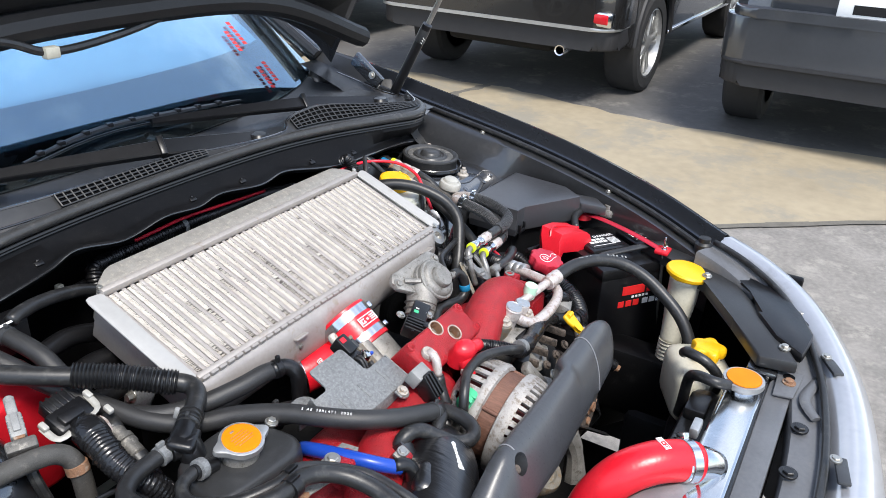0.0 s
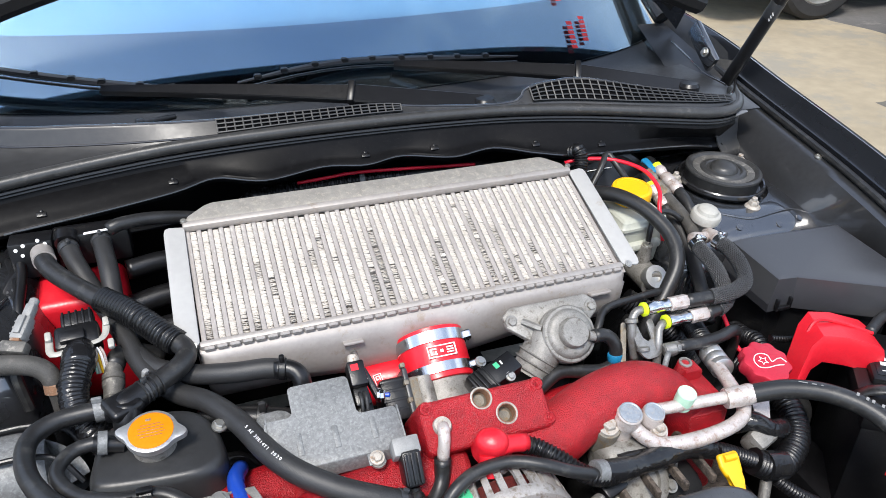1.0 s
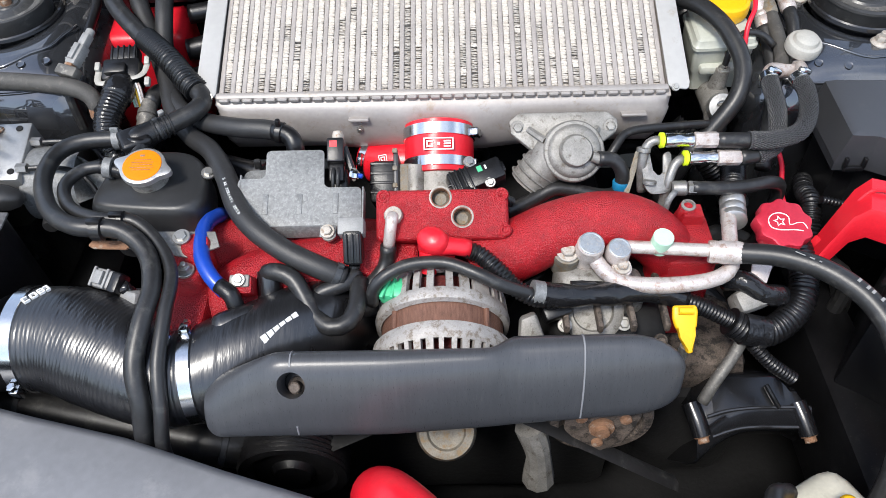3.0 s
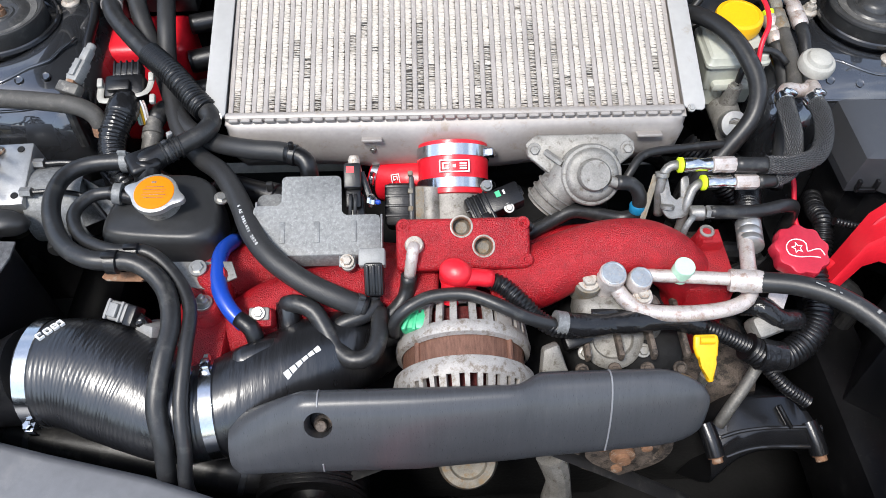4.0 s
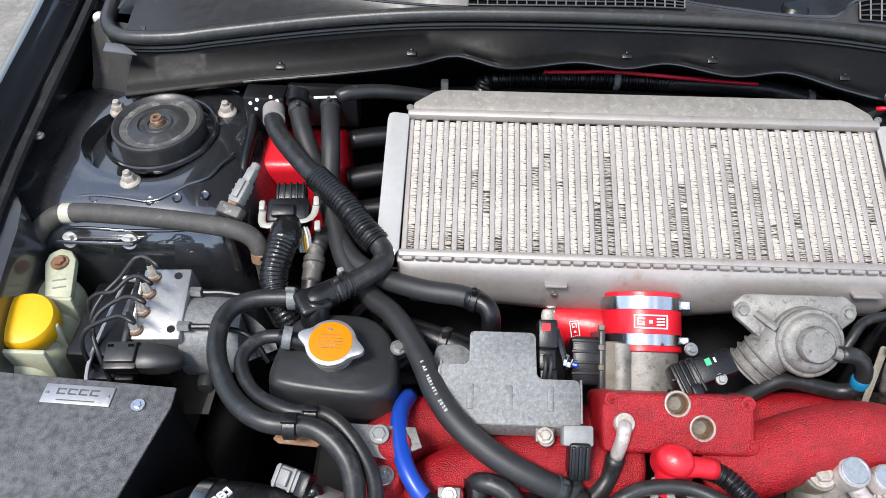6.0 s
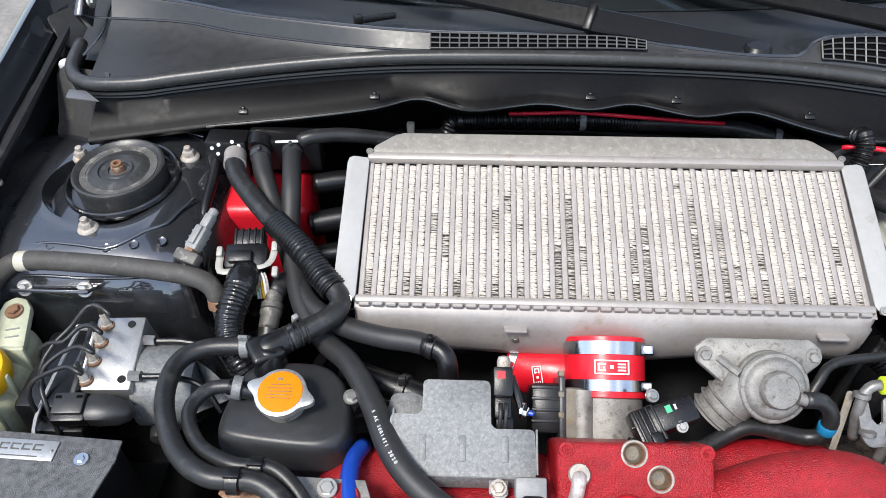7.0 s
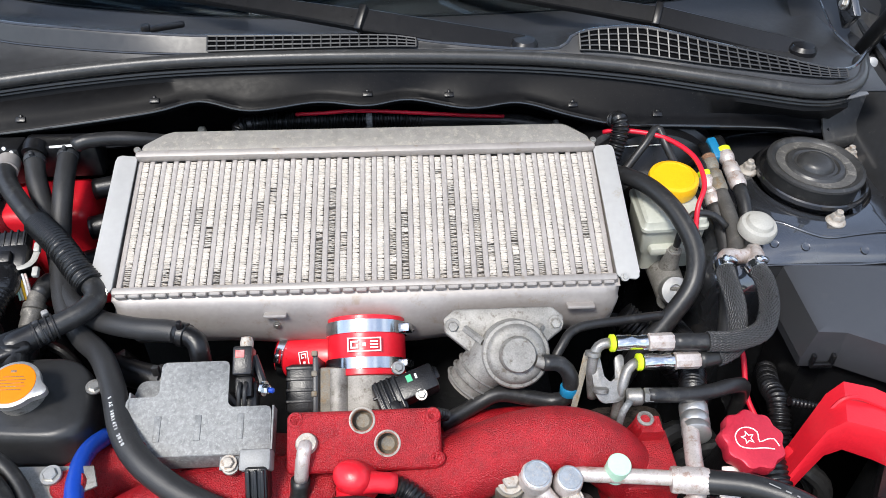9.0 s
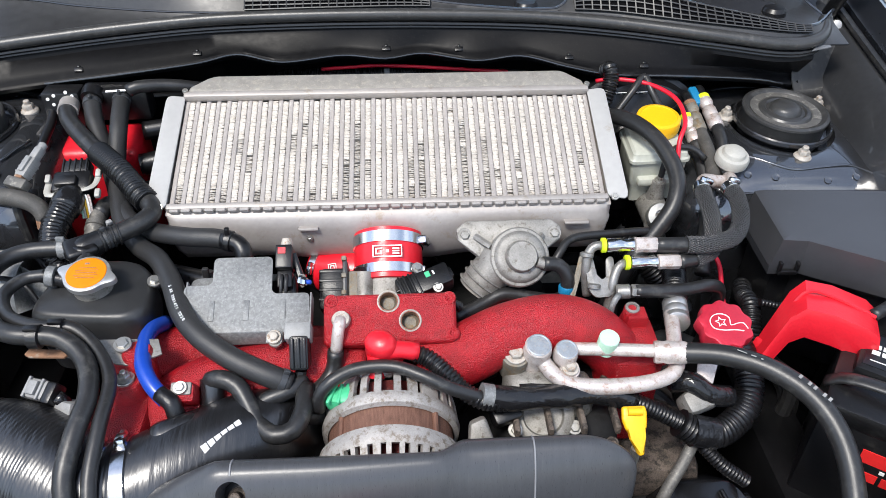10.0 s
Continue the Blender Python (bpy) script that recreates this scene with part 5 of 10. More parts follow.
for i in range(N):
    u0, u1 = -CW + (i + 0.225) * pitch, -CW + (i + 0.775) * pitch
    v = 0.001
    open_to = rnd.uniform(-0.1, 0.16) if rnd.random() < 0.8 else rnd.uniform(0.35, 0.8)
    white = [(rnd.uniform(0.0, 0.12), rnd.uniform(0.004, 0.013)) for _ in range(rnd.choice((0, 0, 1, 1, 2)))]
    torn = [(rnd.uniform(0.02, 0.14), rnd.uniform(0.004, 0.03)) for _ in range(rnd.choice((0, 0, 0, 0, 1, 1)))]
    while v < CD - 0.003:
        dv = 0.00225 + rnd.uniform(-0.0003, 0.0003)
        f = v / CD
        shut = max(0.0, min(1.0, (f - open_to) / 0.10 + 0.5))
        if any(a < v < a + w for a, w in torn):
            shut = rnd.uniform(0.0, 0.5)
        th = dv * (0.58 + 0.38 * shut + rnd.uniform(-0.09, 0.05))
        h = -0.0010 - (1 - shut) * rnd.uniform(0.0003, 0.0024) - rnd.uniform(0, 0.0004)
        notch = 0.62 + rnd.uniform(-0.22, 0.22)
        slant = rnd.uniform(-0.0005, 0.0005) + (1 - shut) * rnd.uniform(-0.0012, 0.0012)
        if any(a < v < a + w for a, w in white):
            th, h, notch = dv * 0.97, -0.0008 - rnd.uniform(0, 0.0006), 0.98
        if rnd.random() > 0.03 * (1 - shut):
            fold(u0 + rnd.uniform(0, 0.0003), u1 - rnd.uniform(0, 0.0005), v, th, notch, h, slant, rnd.uniform(-0.0003, 0.0003) * (2 - shut))
        v += dv
b = raw(verts, faces)
b.transform(ICM)
tagged(part("fin_pack", b, M_FIN, core, "bent and crushed cooling fins", smooth=0), kind="stuff")

# rear tank with chamfered ends, lip, crimped front tank
out = [(-0.262, 0.168), (0.262, 0.168), (0.258, 0.182), (0.236, 0.198), (0.228, 0.201), (-0.225, 0.201), (-0.235, 0.198), (-0.258, 0.182)]
part("rear_tank", plate(out, 0.065, ICM @ Matrix.Translation((0, 0, 0.006)), 0.004), M_IC_DIRTY, ic, "stained aluminium rear end tank")
part("rear_lip", rbox((0.528, 0.010, 0.012), ICM @ Matrix.Translation((0, 0.167, 0.003)), 0.003), M_IC, ic)
part("front_lip", rbox((0.53, 0.009, 0.016), ICM @ Matrix.Translation((0, -0.0045, -0.004)), 0.003), M_IC, ic)
tab_bm = rbox((0.0112, 0.0042, 0.006), Matrix(), 0.001, 1)
tab_me = bpy.data.meshes.new("crimp_tab")
tab_bm.to_mesh(tab_me)
tab_bm.free()
tab_me.materials.append(M_IC)
for i in range(38):
    ob = new("crimp_tab", tab_me)
    ob.parent = ic
    BASE[ob.name] = BASE[ic.name]
    ob.matrix_basis = Matrix.Translation(-BASE[ic.name]) @ ICM @ Matrix.Translation((-0.255 + 0.51 * i / 37, -0.0098, -0.0002 + rnd.uniform(-0.0004, 0.0004)))
rings = []
for u, k in [(-0.266, 0.55), (-0.262, 0.85), (-0.252, 1.0), (-0.15, 1.0), (-0.05, 1.12), (0.05, 1.12), (0.12, 1.0), (0.25, 1.0), (0.262, 0.85), (0.268, 0.55)]:
    rings.append([icp(u, v * (k if v < -0.012 else 1), h * (k if h < -0.02 else 1)) for v, h in ((-0.002, -0.07), (-0.002, -0.004), (-0.012, -0.005), (-0.019, -0.009), (-0.026, -0.02), (-0.033, -0.035), (-0.036, -0.05), (-0.034, -0.066), (-0.026, -0.075))])
tank = part("front_tank", loft(rings), M_IC, ic, "cast aluminium front end tank", smooth=50)
part("casting_pad", rbox((0.024, 0.004, 0.022), ICM @ Matrix.Translation((-0.098, -0.0235, -0.02)) @ Matrix.Rotation(0.9, 4, "X"), 0.0015), M_IC, tank)
part("casting_pad", rbox((0.03, 0.004, 0.024), ICM @ Matrix.Translation((0.225, -0.0235, -0.02)) @ Matrix.Rotation(0.9, 4, "X"), 0.0015), M_IC, tank)
bolt(icp(-0.098, -0.0335, -0.031), ICM.to_3x3() @ Vector((0, -0.9, 0.35)), 0.004, 0.003, tank)
for s in (-1, 1):
    o = [(s * 0.262, 0.162), (s * 0.264, 0.167), (s * 0.280, 0.169), (s * 0.285, 0.167), (s * 0.2868, 0.160), (s * 0.2888, 0.0), (s * 0.288, -0.006), (s * 0.284, -0.009), (s * 0.267, -0.006), (s * 0.264, -0.002)]
    part("side_flange", plate(o if s > 0 else o[::-1], 0.003, ICM @ Matrix.Translation((0, 0, 0.004)), 0.0014), M_PLATE, ic, "matte pale grey side plate")
    part("side_wall", rbox((0.003, 0.17, 0.068), ICM @ Matrix.Translation((s * 0.267, 0.082, -0.036)), 0.001), M_IC, ic)
    bolt(icp(s * 0.272, -0.006, 0.003), ICM.to_3x3() @ Vector((0, -0.3, 1)), 0.005, 0.004, ic)
    bolt(icp(s * 0.262, 0.172, 0.008), ICM.to_3x3() @ Vector((0, 0, 1)), 0.004, 0.003, ic)
part("mount_bracket", plate([(-0.03, 0), (0.03, 0), (0.022, -0.05), (-0.012, -0.055)], 0.003, axes((-0.272, 0.09, 0.862), (0, 1, 0), (0.3, 0, 1)), 0.001), M_ZINC, ic)
bolt((-0.281, 0.10, 0.84), (-1, 0, 0.2), 0.009, 0.012, ic)

# ---- blow-off valve on the tank ----
bpv = thing("bypass_valve", (0.138, -0.07, 0.84), "oxidised cast bypass valve bolted to the intercooler tank", "valve")
nb = Vector((0.06, -0.74, 0.67)).normalized()
o = [(-0.062, 0.014), (-0.05, 0.024), (0.05, 0.024), (0.062, 0.014), (0.06, 0.0), (0.03, -0.022), (0.0, -0.04), (-0.034, -0.022), (-0.06, 0.0)]
part("flange", plate(o, 0.010, axes((0.138, -0.062, 0.882), (1, 0, 0), (0, 0.78, 0.62)), 0.003), M_CAST, bpv)
for x in (0.086, 0.191):
    bolt((x, -0.056, 0.885), nb, 0.0085, 0.007, bpv, M_CAST)
part("diaphragm_cover", lathe([(0.031, -0.024), (0.0325, -0.018), (0.0345, -0.016), (0.0345, -0.010), (0.033, -0.008), (0.034, -0.004), (0.0345, 0.0), (0.033, 0.0022), (0.030, 0.0026), (0.0285, 0.0055), (0.0255, 0.0075), (0.0215, 0.0085), (0.0185, 0.0085), (0.0175, 0.0155), (0.0162, 0.017), (0.0, 0.017)], toward((0.147, -0.088, 0.876), nb), 56), M_CAST, bpv, "round ribbed diaphragm cover")
part("valve_body", tube([(0.13, -0.075, 0.862), (0.112, -0.082, 0.845), (0.098, -0.088, 0.828)], [0.027, 0.024, 0.0225], 20), M_CAST, bpv)
for k in range(3):
    t = 0.25 + 0.28 * k
    part("body_rib", lathe([(0.024, -0.0015), (0.0258, 0), (0.024, 0.0015)], toward(Vector((0.117, -0.079, 0.852)).lerp(Vector((0.096, -0.088, 0.826)), t), (-0.6, -0.25, -0.7)), 28), M_CAST, bpv)
part("nipple", tube([(0.165, -0.10, 0.878), (0.178, -0.102, 0.874)], 0.006, 12), M_CAST, bpv)
for x0, x1 in ((0.098, 0.115), (0.176, 0.16)):
    part("web", tube([(x0, -0.06, 0.886), (x1, -0.078, 0.884)], 0.004, 6), M_CAST, bpv)


def hose(name, pts, r, material, label, category="hose", group="", ring=None, seg=14, step=0.006, flat=1.0):
    return solo(name, tube(pts, r, seg, step, ring, flat=flat), material, label, category, group, smooth=180 if not ring else 60)


def fitted_hose(name, pts, r, material, label, ends=(), seg=16):
    """A hose with ear clamps at shares of its length."""
    path = smooth_path(pts, 0.004)
    th = thing(name, pts[len(pts) // 2], label, "hose")
    part("hose", tube(pts, r, seg, 0.005), material, th, smooth=180)
    for e in ends:
        i = min(len(path) - 2, max(1, int(e * (len(path) - 1))))
        m = toward(path[i], path[i + 1] - path[i - 1])
        b = lathe([(r + 0.0002, -0.0034), (r + 0.0009, -0.003), (r + 0.0009, 0.003), (r + 0.0002, 0.0034)], m, 28)
        rbox((0.004, 0.007, 0.006), m @ Matrix.Translation((0, r + 0.002, 0)), 0.001, 2, b)
        part("ear_clamp", b, M_PLG, th)
    return th


hose("vacuum_hose", [(0.172, -0.101, 0.876), (0.19, -0.1, 0.872), (0.2, -0.106, 0.86), (0.199, -0.112, 0.838), (0.185, -0.11, 0.828), (0.16, -0.106, 0.83), (0.13, -0.104, 0.835), (0.105, -0.112, 0.828), (0.07, -0.13, 0.822)], 0.0082, M_RUB, "black rubber vacuum hose with a blue band")
solo("hose_band", lathe([(0.0085, -0.006), (0.0090, -0.005), (0.0090, 0.005), (0.0085, 0.006)], toward((0.1995, -0.1105, 0.845), (0, -0.2, -1)) @ Matrix.Scale(0.8, 4, (0, 0, 1)), 20), M_TEAL, "blue marking band round a vacuum hose", "band")

# ---- throttle body, couplers ----
d = Vector((0, -0.8, -0.6)).normalized()
c0 = Vector((-0.004, -0.012, 0.858))
tb = thing("throttle", (-0.004, -0.1, 0.77), "cast aluminium throttle body with black motor housing", "throttle body")
part("bore", tube([c0 + d * 0.05, c0 + d * 0.13], [0.038, 0.038], 28), M_CAST, tb)
part("outlet_flange", rbox((0.09, 0.02, 0.07), axes(c0 + d * 0.128, (1, 0, 0), d), 0.006), M_CAST, tb)
part("motor_housing", rbox((0.035, 0.05, 0.052), axes(c0 + d * 0.085 + Vector((-0.062, 0, 0.016)), (1, 0, 0), d), 0.006), M_PLA, tb)
part("housing_plate", rbox((0.006, 0.062, 0.06), axes(c0 + d * 0.085 + Vector((-0.049, 0, 0.017)), (1, 0, 0), d), 0.002), M_PLG, tb)
for k_ in range(4):
    part("housing_rib", rbox((0.030, 0.004, 0.003), axes(c0 + d * (0.068 + 0.011 * k_) + Vector((-0.064, -0.012, 0.038)), (1, 0, 0), d), 0.001), M_PLA, tb)
part("gear_cover", rbox((0.020, 0.05, 0.046), axes(c0 + d * 0.09 + Vector((-0.038, 0, 0.018)), (1, 0, 0), d), 0.004), M_GEAR, tb, "tan-stained cast gear housing")
part("boss", tube([c0 + d * 0.068 + Vector((-0.028, -0.008, 0.03)), c0 + d * 0.12 + Vector((-0.028, -0.008, 0.03))], 0.0115, 18), M_CAST, tb)
for k_ in range(3):
    part("cover_clip", rbox((0.006, 0.006, 0.010), axes(c0 + d * (0.064 + 0.020 * k_) + Vector((-0.050, -0.006, 0.046)), (1, 0, 0), d), 0.0015), M_GEAR, tb)
part("sensor_block", rbox((0.045, 0.026, 0.022), axes((0.045, -0.118, 0.868), (0.9, 0.3, 0.2), (-0.2, 0.8, 0.3)), 0.003), M_PLA, tb, "black sensor plug")
part("sensor_block", rbox((0.026, 0.036, 0.02), axes((0.022, -0.128, 0.862), (0.9, 0.35, 0.1), (-0.2, 0.8, 0.3)), 0.003), M_PLA, tb)
part("sensor_mark", rbox((0.0055, 0.007, 0.001), axes((0.0405, -0.118, 0.8795), (0.9, 0.3, 0.2), (-0.2, 0.8, 0.3)), 0), M_GREEN2, tb, "green paint mark")
part("sensor_mark", rbox((0.002, 0.005, 0.001), axes((0.047, -0.116, 0.8805), (0.9, 0.3, 0.2), (-0.2, 0.8, 0.3)), 0), M_WHITE, tb)
bolt((0.052, -0.132, 0.872), (0, -0.5, 0.8), 0.006, 0.006, tb)
bolt((0.030, -0.098, 0.872), (0.2, -0.4, 0.8), 0.007, 0.006, tb)
sm = axes((0.022, -0.128, 0.862), (0.9, 0.35, 0.1), (-0.2, 0.8, 0.3))
for k_ in (-0.009, -0.003, 0.003, 0.009):
    part("plug_rib", rbox((0.0025, 0.034, 0.004), sm @ Matrix.Translation((k_, 0, 0.0115)), 0.0008), M_PLA, tb)
part("plug_latch", rbox((0.009, 0.012, 0.006), sm @ Matrix.Translation((0, -0.014, 0.013)), 0.001), M_PLA, tb)
part("sensor_flange", rbox((0.052, 0.014, 0.006), axes((0.045, -0.11, 0.864), (0.9, 0.3, 0.2), (-0.2, 0.8, 0.3)), 0.003), M_PLA, tb)
for y, z in ((-0.128, 0.858), (-0.14, 0.846)):
    part("plug_rib", rbox((0.03, 0.003, 0.004), axes((0.02, y, z + 0.012), (0.9, 0.35, 0.1), (-0.2, 0.8, 0.3)), 0.001), M_PLA, tb)
hose("sensor_loom", [(0.005, -0.138, 0.852), (0.03, -0.15, 0.86), (0.06, -0.147, 0.862), (0.075, -0.14, 0.85)], 0.006, M_RUB, "thin corrugated sensor loom", "cable", ring=(0.004, 0.0012))
cp = thing("throttle_coupler", (-0.004, -0.04, 0.80), "red silicone coupler with two polished band clamps", "hose")
part("sleeve", lathe([(0.0395, 0.0), (0.0412, 0.001), (0.0412, 0.061), (0.0395, 0.062)], toward(c0 + d * 0.002, d), 56), M_REDSIL, cp)
clamp(c0 + d * 0.014, d, 0.0414, 0.0145, cp, screw=(0.9, 0, 0.35))
clamp(c0 + d * 0.0515, d, 0.0414, 0.0125, cp, screw=(0.9, 0, 0.45))
nm = d.cross(Vector((1, 0, 0))).normalized()
nm = nm if nm.z > 0 else -nm
lm = axes(c0 + d * 0.0335 + nm * 0.0417, (1, 0, 0), -d)
logo = [(0, 0.0065, 0.034, 0.0013), (0, -0.0065, 0.034, 0.0013), (-0.0165, 0, 0.0013, 0.0145), (0.0165, 0, 0.0013, 0.0145), (-0.010, 0.003, 0.008, 0.0016), (-0.010, -0.003, 0.008, 0.0016), (-0.013, 0, 0.0016, 0.007), (-0.0075, -0.0015, 0.0016, 0.004), (0.010, 0.003, 0.008, 0.0016), (0.010, -0.003, 0.008, 0.0016), (0.010, 0, 0.008, 0.0016), (0, 0, 0.0035, 0.0035)]
bars("badge", logo, lm, M_WHITE, cp, 0.0016)
ih = thing("intercooler_inlet_hose", (-0.09, -0.02, 0.76), "red silicone inlet hose under the intercooler", "hose")
part("sleeve", tube([(-0.094, 0.0, 0.797), (-0.075, -0.010, 0.80), (-0.05, -0.018, 0.804), (-0.02, -0.02, 0.805)], 0.029, 24), M_REDSIL, ih, smooth=180)
bars("badge", [(x * 0.7, y * 0.7, w * 0.7, h * 0.7) for x, y, w, h in logo], axes((-0.072, -0.0385, 0.8195), (0.15, -0.75, -0.6), (1, 0.1, 0)), M_WHITE, ih, 0.001)
clamp((-0.089, -0.003, 0.798), (1, -0.5, 0.1), 0.0295, 0.010, ih, screw=(0, -1, 0.6))

# ---- red intake manifold ----
man = thing("intake_manifold", (0, -0.19, 0.66), "intake manifold in worn red wrinkle paint", "manifold")
mt = axes((0, -0.187, 0.886), (1, 0, 0), (0, 0.80, 0.58))
ports = ((-0.0015, 0.013), (0.0205, -0.0075))
pl_ = rbox((0.136, 0.053, 0.09), mt @ Matrix.Translation((0, -0.0045, -0.045)), 0.006, 3)
for u, v in ports:
    pl_ = carve(pl_, lathe([(0.0090, -0.020), (0.0096, 0.01)], mt @ Matrix.Translation((u, v, 0)), 28))
part("plenum", pl_, M_RED, man)
for u, v, r in ((-0.060, 0.015, 0.0075), (0.061, 0.015, 0.0075), (0.064, -0.022, 0.007)):
    part("corner_post", lathe([(r + 0.001, -0.05), (r, -0.002), (r - 0.001, 0.0008), (r * 0.55, 0.0012), (r * 0.45, 0.0), (0, 0.0)], mt @ Matrix.Translation((u, v, 0)), 22), M_RED, man, smooth=60)
for u, v in ports:
    h = part("port_rim", lathe([(0.0092, -0.003), (0.0098, 0.0006), (0.0106, 0.0013), (0.0116, 0.0008), (0.012, -0.002)], mt @ Matrix.Translation((u, v, 0.0)), 32, caps=False), M_NUT, man, "bare machined rim of an open port")
    part("port_wall", lathe([(0.0093, -0.019), (0.0094, 0.0005), (0.0090, 0.0005), (0.0088, -0.019)], mt @ Matrix.Translation((u, v, 0)), 28, caps=False), M_RUST, h, "rust-brown bore")
    part("port_floor", lathe([(0.0092, -0.0136), (0.0092, -0.0125), (0.006, -0.0105), (0.0, -0.0115)], mt @ Matrix.Translation((u, v, 0)), 24), M_GEAR, h, "tan corroded port floor")
part("runner", tube([(0.03, -0.20, 0.824), (0.075, -0.197, 0.834), (0.115, -0.189, 0.852), (0.155, -0.182, 0.859), (0.19, -0.179, 0.855), (0.222, -0.182, 0.838), (0.246, -0.187, 0.808), (0.252, -0.19, 0.77)], [0.036, 0.034, 0.032, 0.0315, 0.031, 0.031, 0.030, 0.029], 28), M_RED, man, smooth=180)
part("runner", tube([(0.02, -0.16, 0.79), (0.10, -0.13, 0.79), (0.17, -0.125, 0.792), (0.22, -0.13, 0.78), (0.25, -0.14, 0.74)], 0.03, 20), M_RED, man, smooth=180)
part("runner_flange", rbox((0.050, 0.062, 0.125), (0.261, -0.186, 0.768), 0.004, 2), M_RED, man)
part("flange_pad", rbox((0.030, 0.050, 0.012), (0.270, -0.183, 0.8345), 0.003, 2), M_RED, man)
part("stud_boss", loft([[(cx_ + w * math.cos(a), -0.160 + w * 0.9 * math.sin(a) - 0.1 * (z - 0.83), z) for a in [math.pi / 4 + math.pi / 2 * i for i in range(4)]] for z, w, cx_ in ((0.80, 0.022, 0.264), (0.826, 0.019, 0.264), (0.838, 0.0168, 0.265), (0.850, 0.0158, 0.267), (0.8535, 0.0145, 0.267))]), M_RED, man, smooth=20)
part("stud_post", lathe([(0.0112, -0.035), (0.0095, -0.012), (0.0088, 0.0), (0.008, 0.001)], toward((0.262, -0.1595, 0.857), (0, -0.12, 1)), 24), M_RED, man, smooth=50)
part("stud_top", lathe([(0.0078, 0.0), (0.0078, 0.0018), (0.0050, 0.0022), (0.0042, -0.001), (0.0, -0.001)], toward((0.262, -0.1596, 0.8578), (0, -0.12, 1)), 24), M_CAST, man)
part("runner", tube([(-0.03, -0.20, 0.815), (-0.085, -0.20, 0.822), (-0.135, -0.205, 0.82), (-0.18, -0.215, 0.818), (-0.215, -0.23, 0.81), (-0.24, -0.25, 0.785), (-0.25, -0.26, 0.73)], 0.034, 22), M_RED, man, smooth=180)
part("runner", tube([(-0.05, -0.16, 0.80), (-0.15, -0.15, 0.80), (-0.23, -0.16, 0.81), (-0.265, -0.19, 0.81), (-0.275, -0.22, 0.77)], 0.032, 20), M_RED, man, smooth=180)
part("butterfly_housing", rbox((0.05, 0.10, 0.12), (-0.262, -0.25, 0.775), 0.012), M_RED, man)
part("housing_boss", lathe([(0.016, -0.06), (0.016, 0), (0.014, 0.003), (0, 0.003)], Matrix.Translation((-0.26, -0.237, 0.852)), 20), M_RED, man)
part("housing_boss", lathe([(0.015, -0.05), (0.015, 0), (0.013, 0.003), (0, 0.003)], Matrix.Translation((-0.252, -0.212, 0.868)), 20), M_RED, man)
part("bracket_leg", rbox((0.022, 0.02, 0.045), axes((-0.2, -0.245, 0.838), (1, 0, 0), (0, 0.8, 0.5)), 0.005), M_RED, man)
part("bracket_foot", rbox((0.020, 0.013, 0.005), axes((-0.202, -0.2535, 0.858), (1, 0, 0), (0, 0.8, 0.4)), 0.002), M_CAST, man)
bolt((-0.202, -0.255, 0.861), (0, -0.4, 0.9), 0.007, 0.005, man)
bolt((-0.26, -0.237, 0.856), (0, 0, 1), 0.010, 0.01, man, M_STEEL, stud=0.004)
bolt((-0.117, -0.20, 0.866), (0, -0.3, 1), 0.008, 0.007, man)
bolt((0.29, -0.20, 0.82), (0, -0.3, 1), 0.008, 0.007, man, M_RED)
# crossover pipe beside the plenum
part("vent_elbow", tube([(-0.051, -0.192, 0.868), (-0.05, -0.197, 0.888), (-0.052, -0.207, 0.882), (-0.055, -0.213, 0.862)], 0.0062, 14, 0.004), M_PIPE, man, smooth=180)
part("vent_cap", lathe([(0.0085, -0.006), (0.0098, -0.001), (0.0085, 0.0025), (0.004, 0.003), (0, 0.003)], toward((-0.0495, -0.194, 0.887), (0, -0.4, 1)), 24), M_NUT, man)
hose("breather_hose", [(-0.0555, -0.213, 0.862), (-0.058, -0.219, 0.845), (-0.066, -0.23, 0.835), (-0.08, -0.242, 0.828), (-0.095, -0.25, 0.815)], 0.0085, M_RUB, "short black breather hose")

# ---- galvanised cover plate with its relay ----
hs = thing("heat_shield", (-0.14, -0.15, 0.83), "stamped galvanised sheet cover over the manifold", "bracket")
pm = axes((-0.15, -0.147, 0.8865), (1, 0, 0), (0, 0.905, 0.425))
o = rounded([(-0.0375, 0.041), (0.0243, 0.041), (0.0255, -0.0025), (0.0648, -0.0025), (0.0655, -0.046), (-0.036, -0.045), (-0.046, -0.031), (-0.060, -0.0225), (-0.0665, -0.016), (-0.0665, 0.009), (-0.0375, 0.009)], 0.0045)
part("cover", plate(o, 0.0022, pm, 0.0008), M_ZINC, hs)
part("cover_lip", rbox((0.101, 0.002, 0.017), pm @ Matrix.Translation((0.0148, -0.0485, -0.0075)) @ Matrix.Rotation(radians(-28), 4, "X"), 0.0008), M_ZINC, hs)
part("cover_lip", rbox((0.002, 0.04, 0.018), pm @ Matrix.Translation((0.0665, -0.022, -0.009)), 0.0006), M_ZINC, hs)
part("cover_lip", rbox((0.034, 0.002, 0.014), pm @ Matrix.Translation((-0.0515, -0.0305, -0.008)) @ Matrix.Rotation(-0.75, 4, "Z"), 0.0006), M_ZINC, hs)
part("cover_lip", rbox((0.002, 0.028, 0.014), pm @ Matrix.Translation((-0.0638, 0.0, -0.007)), 0.0006), M_ZINC, hs)
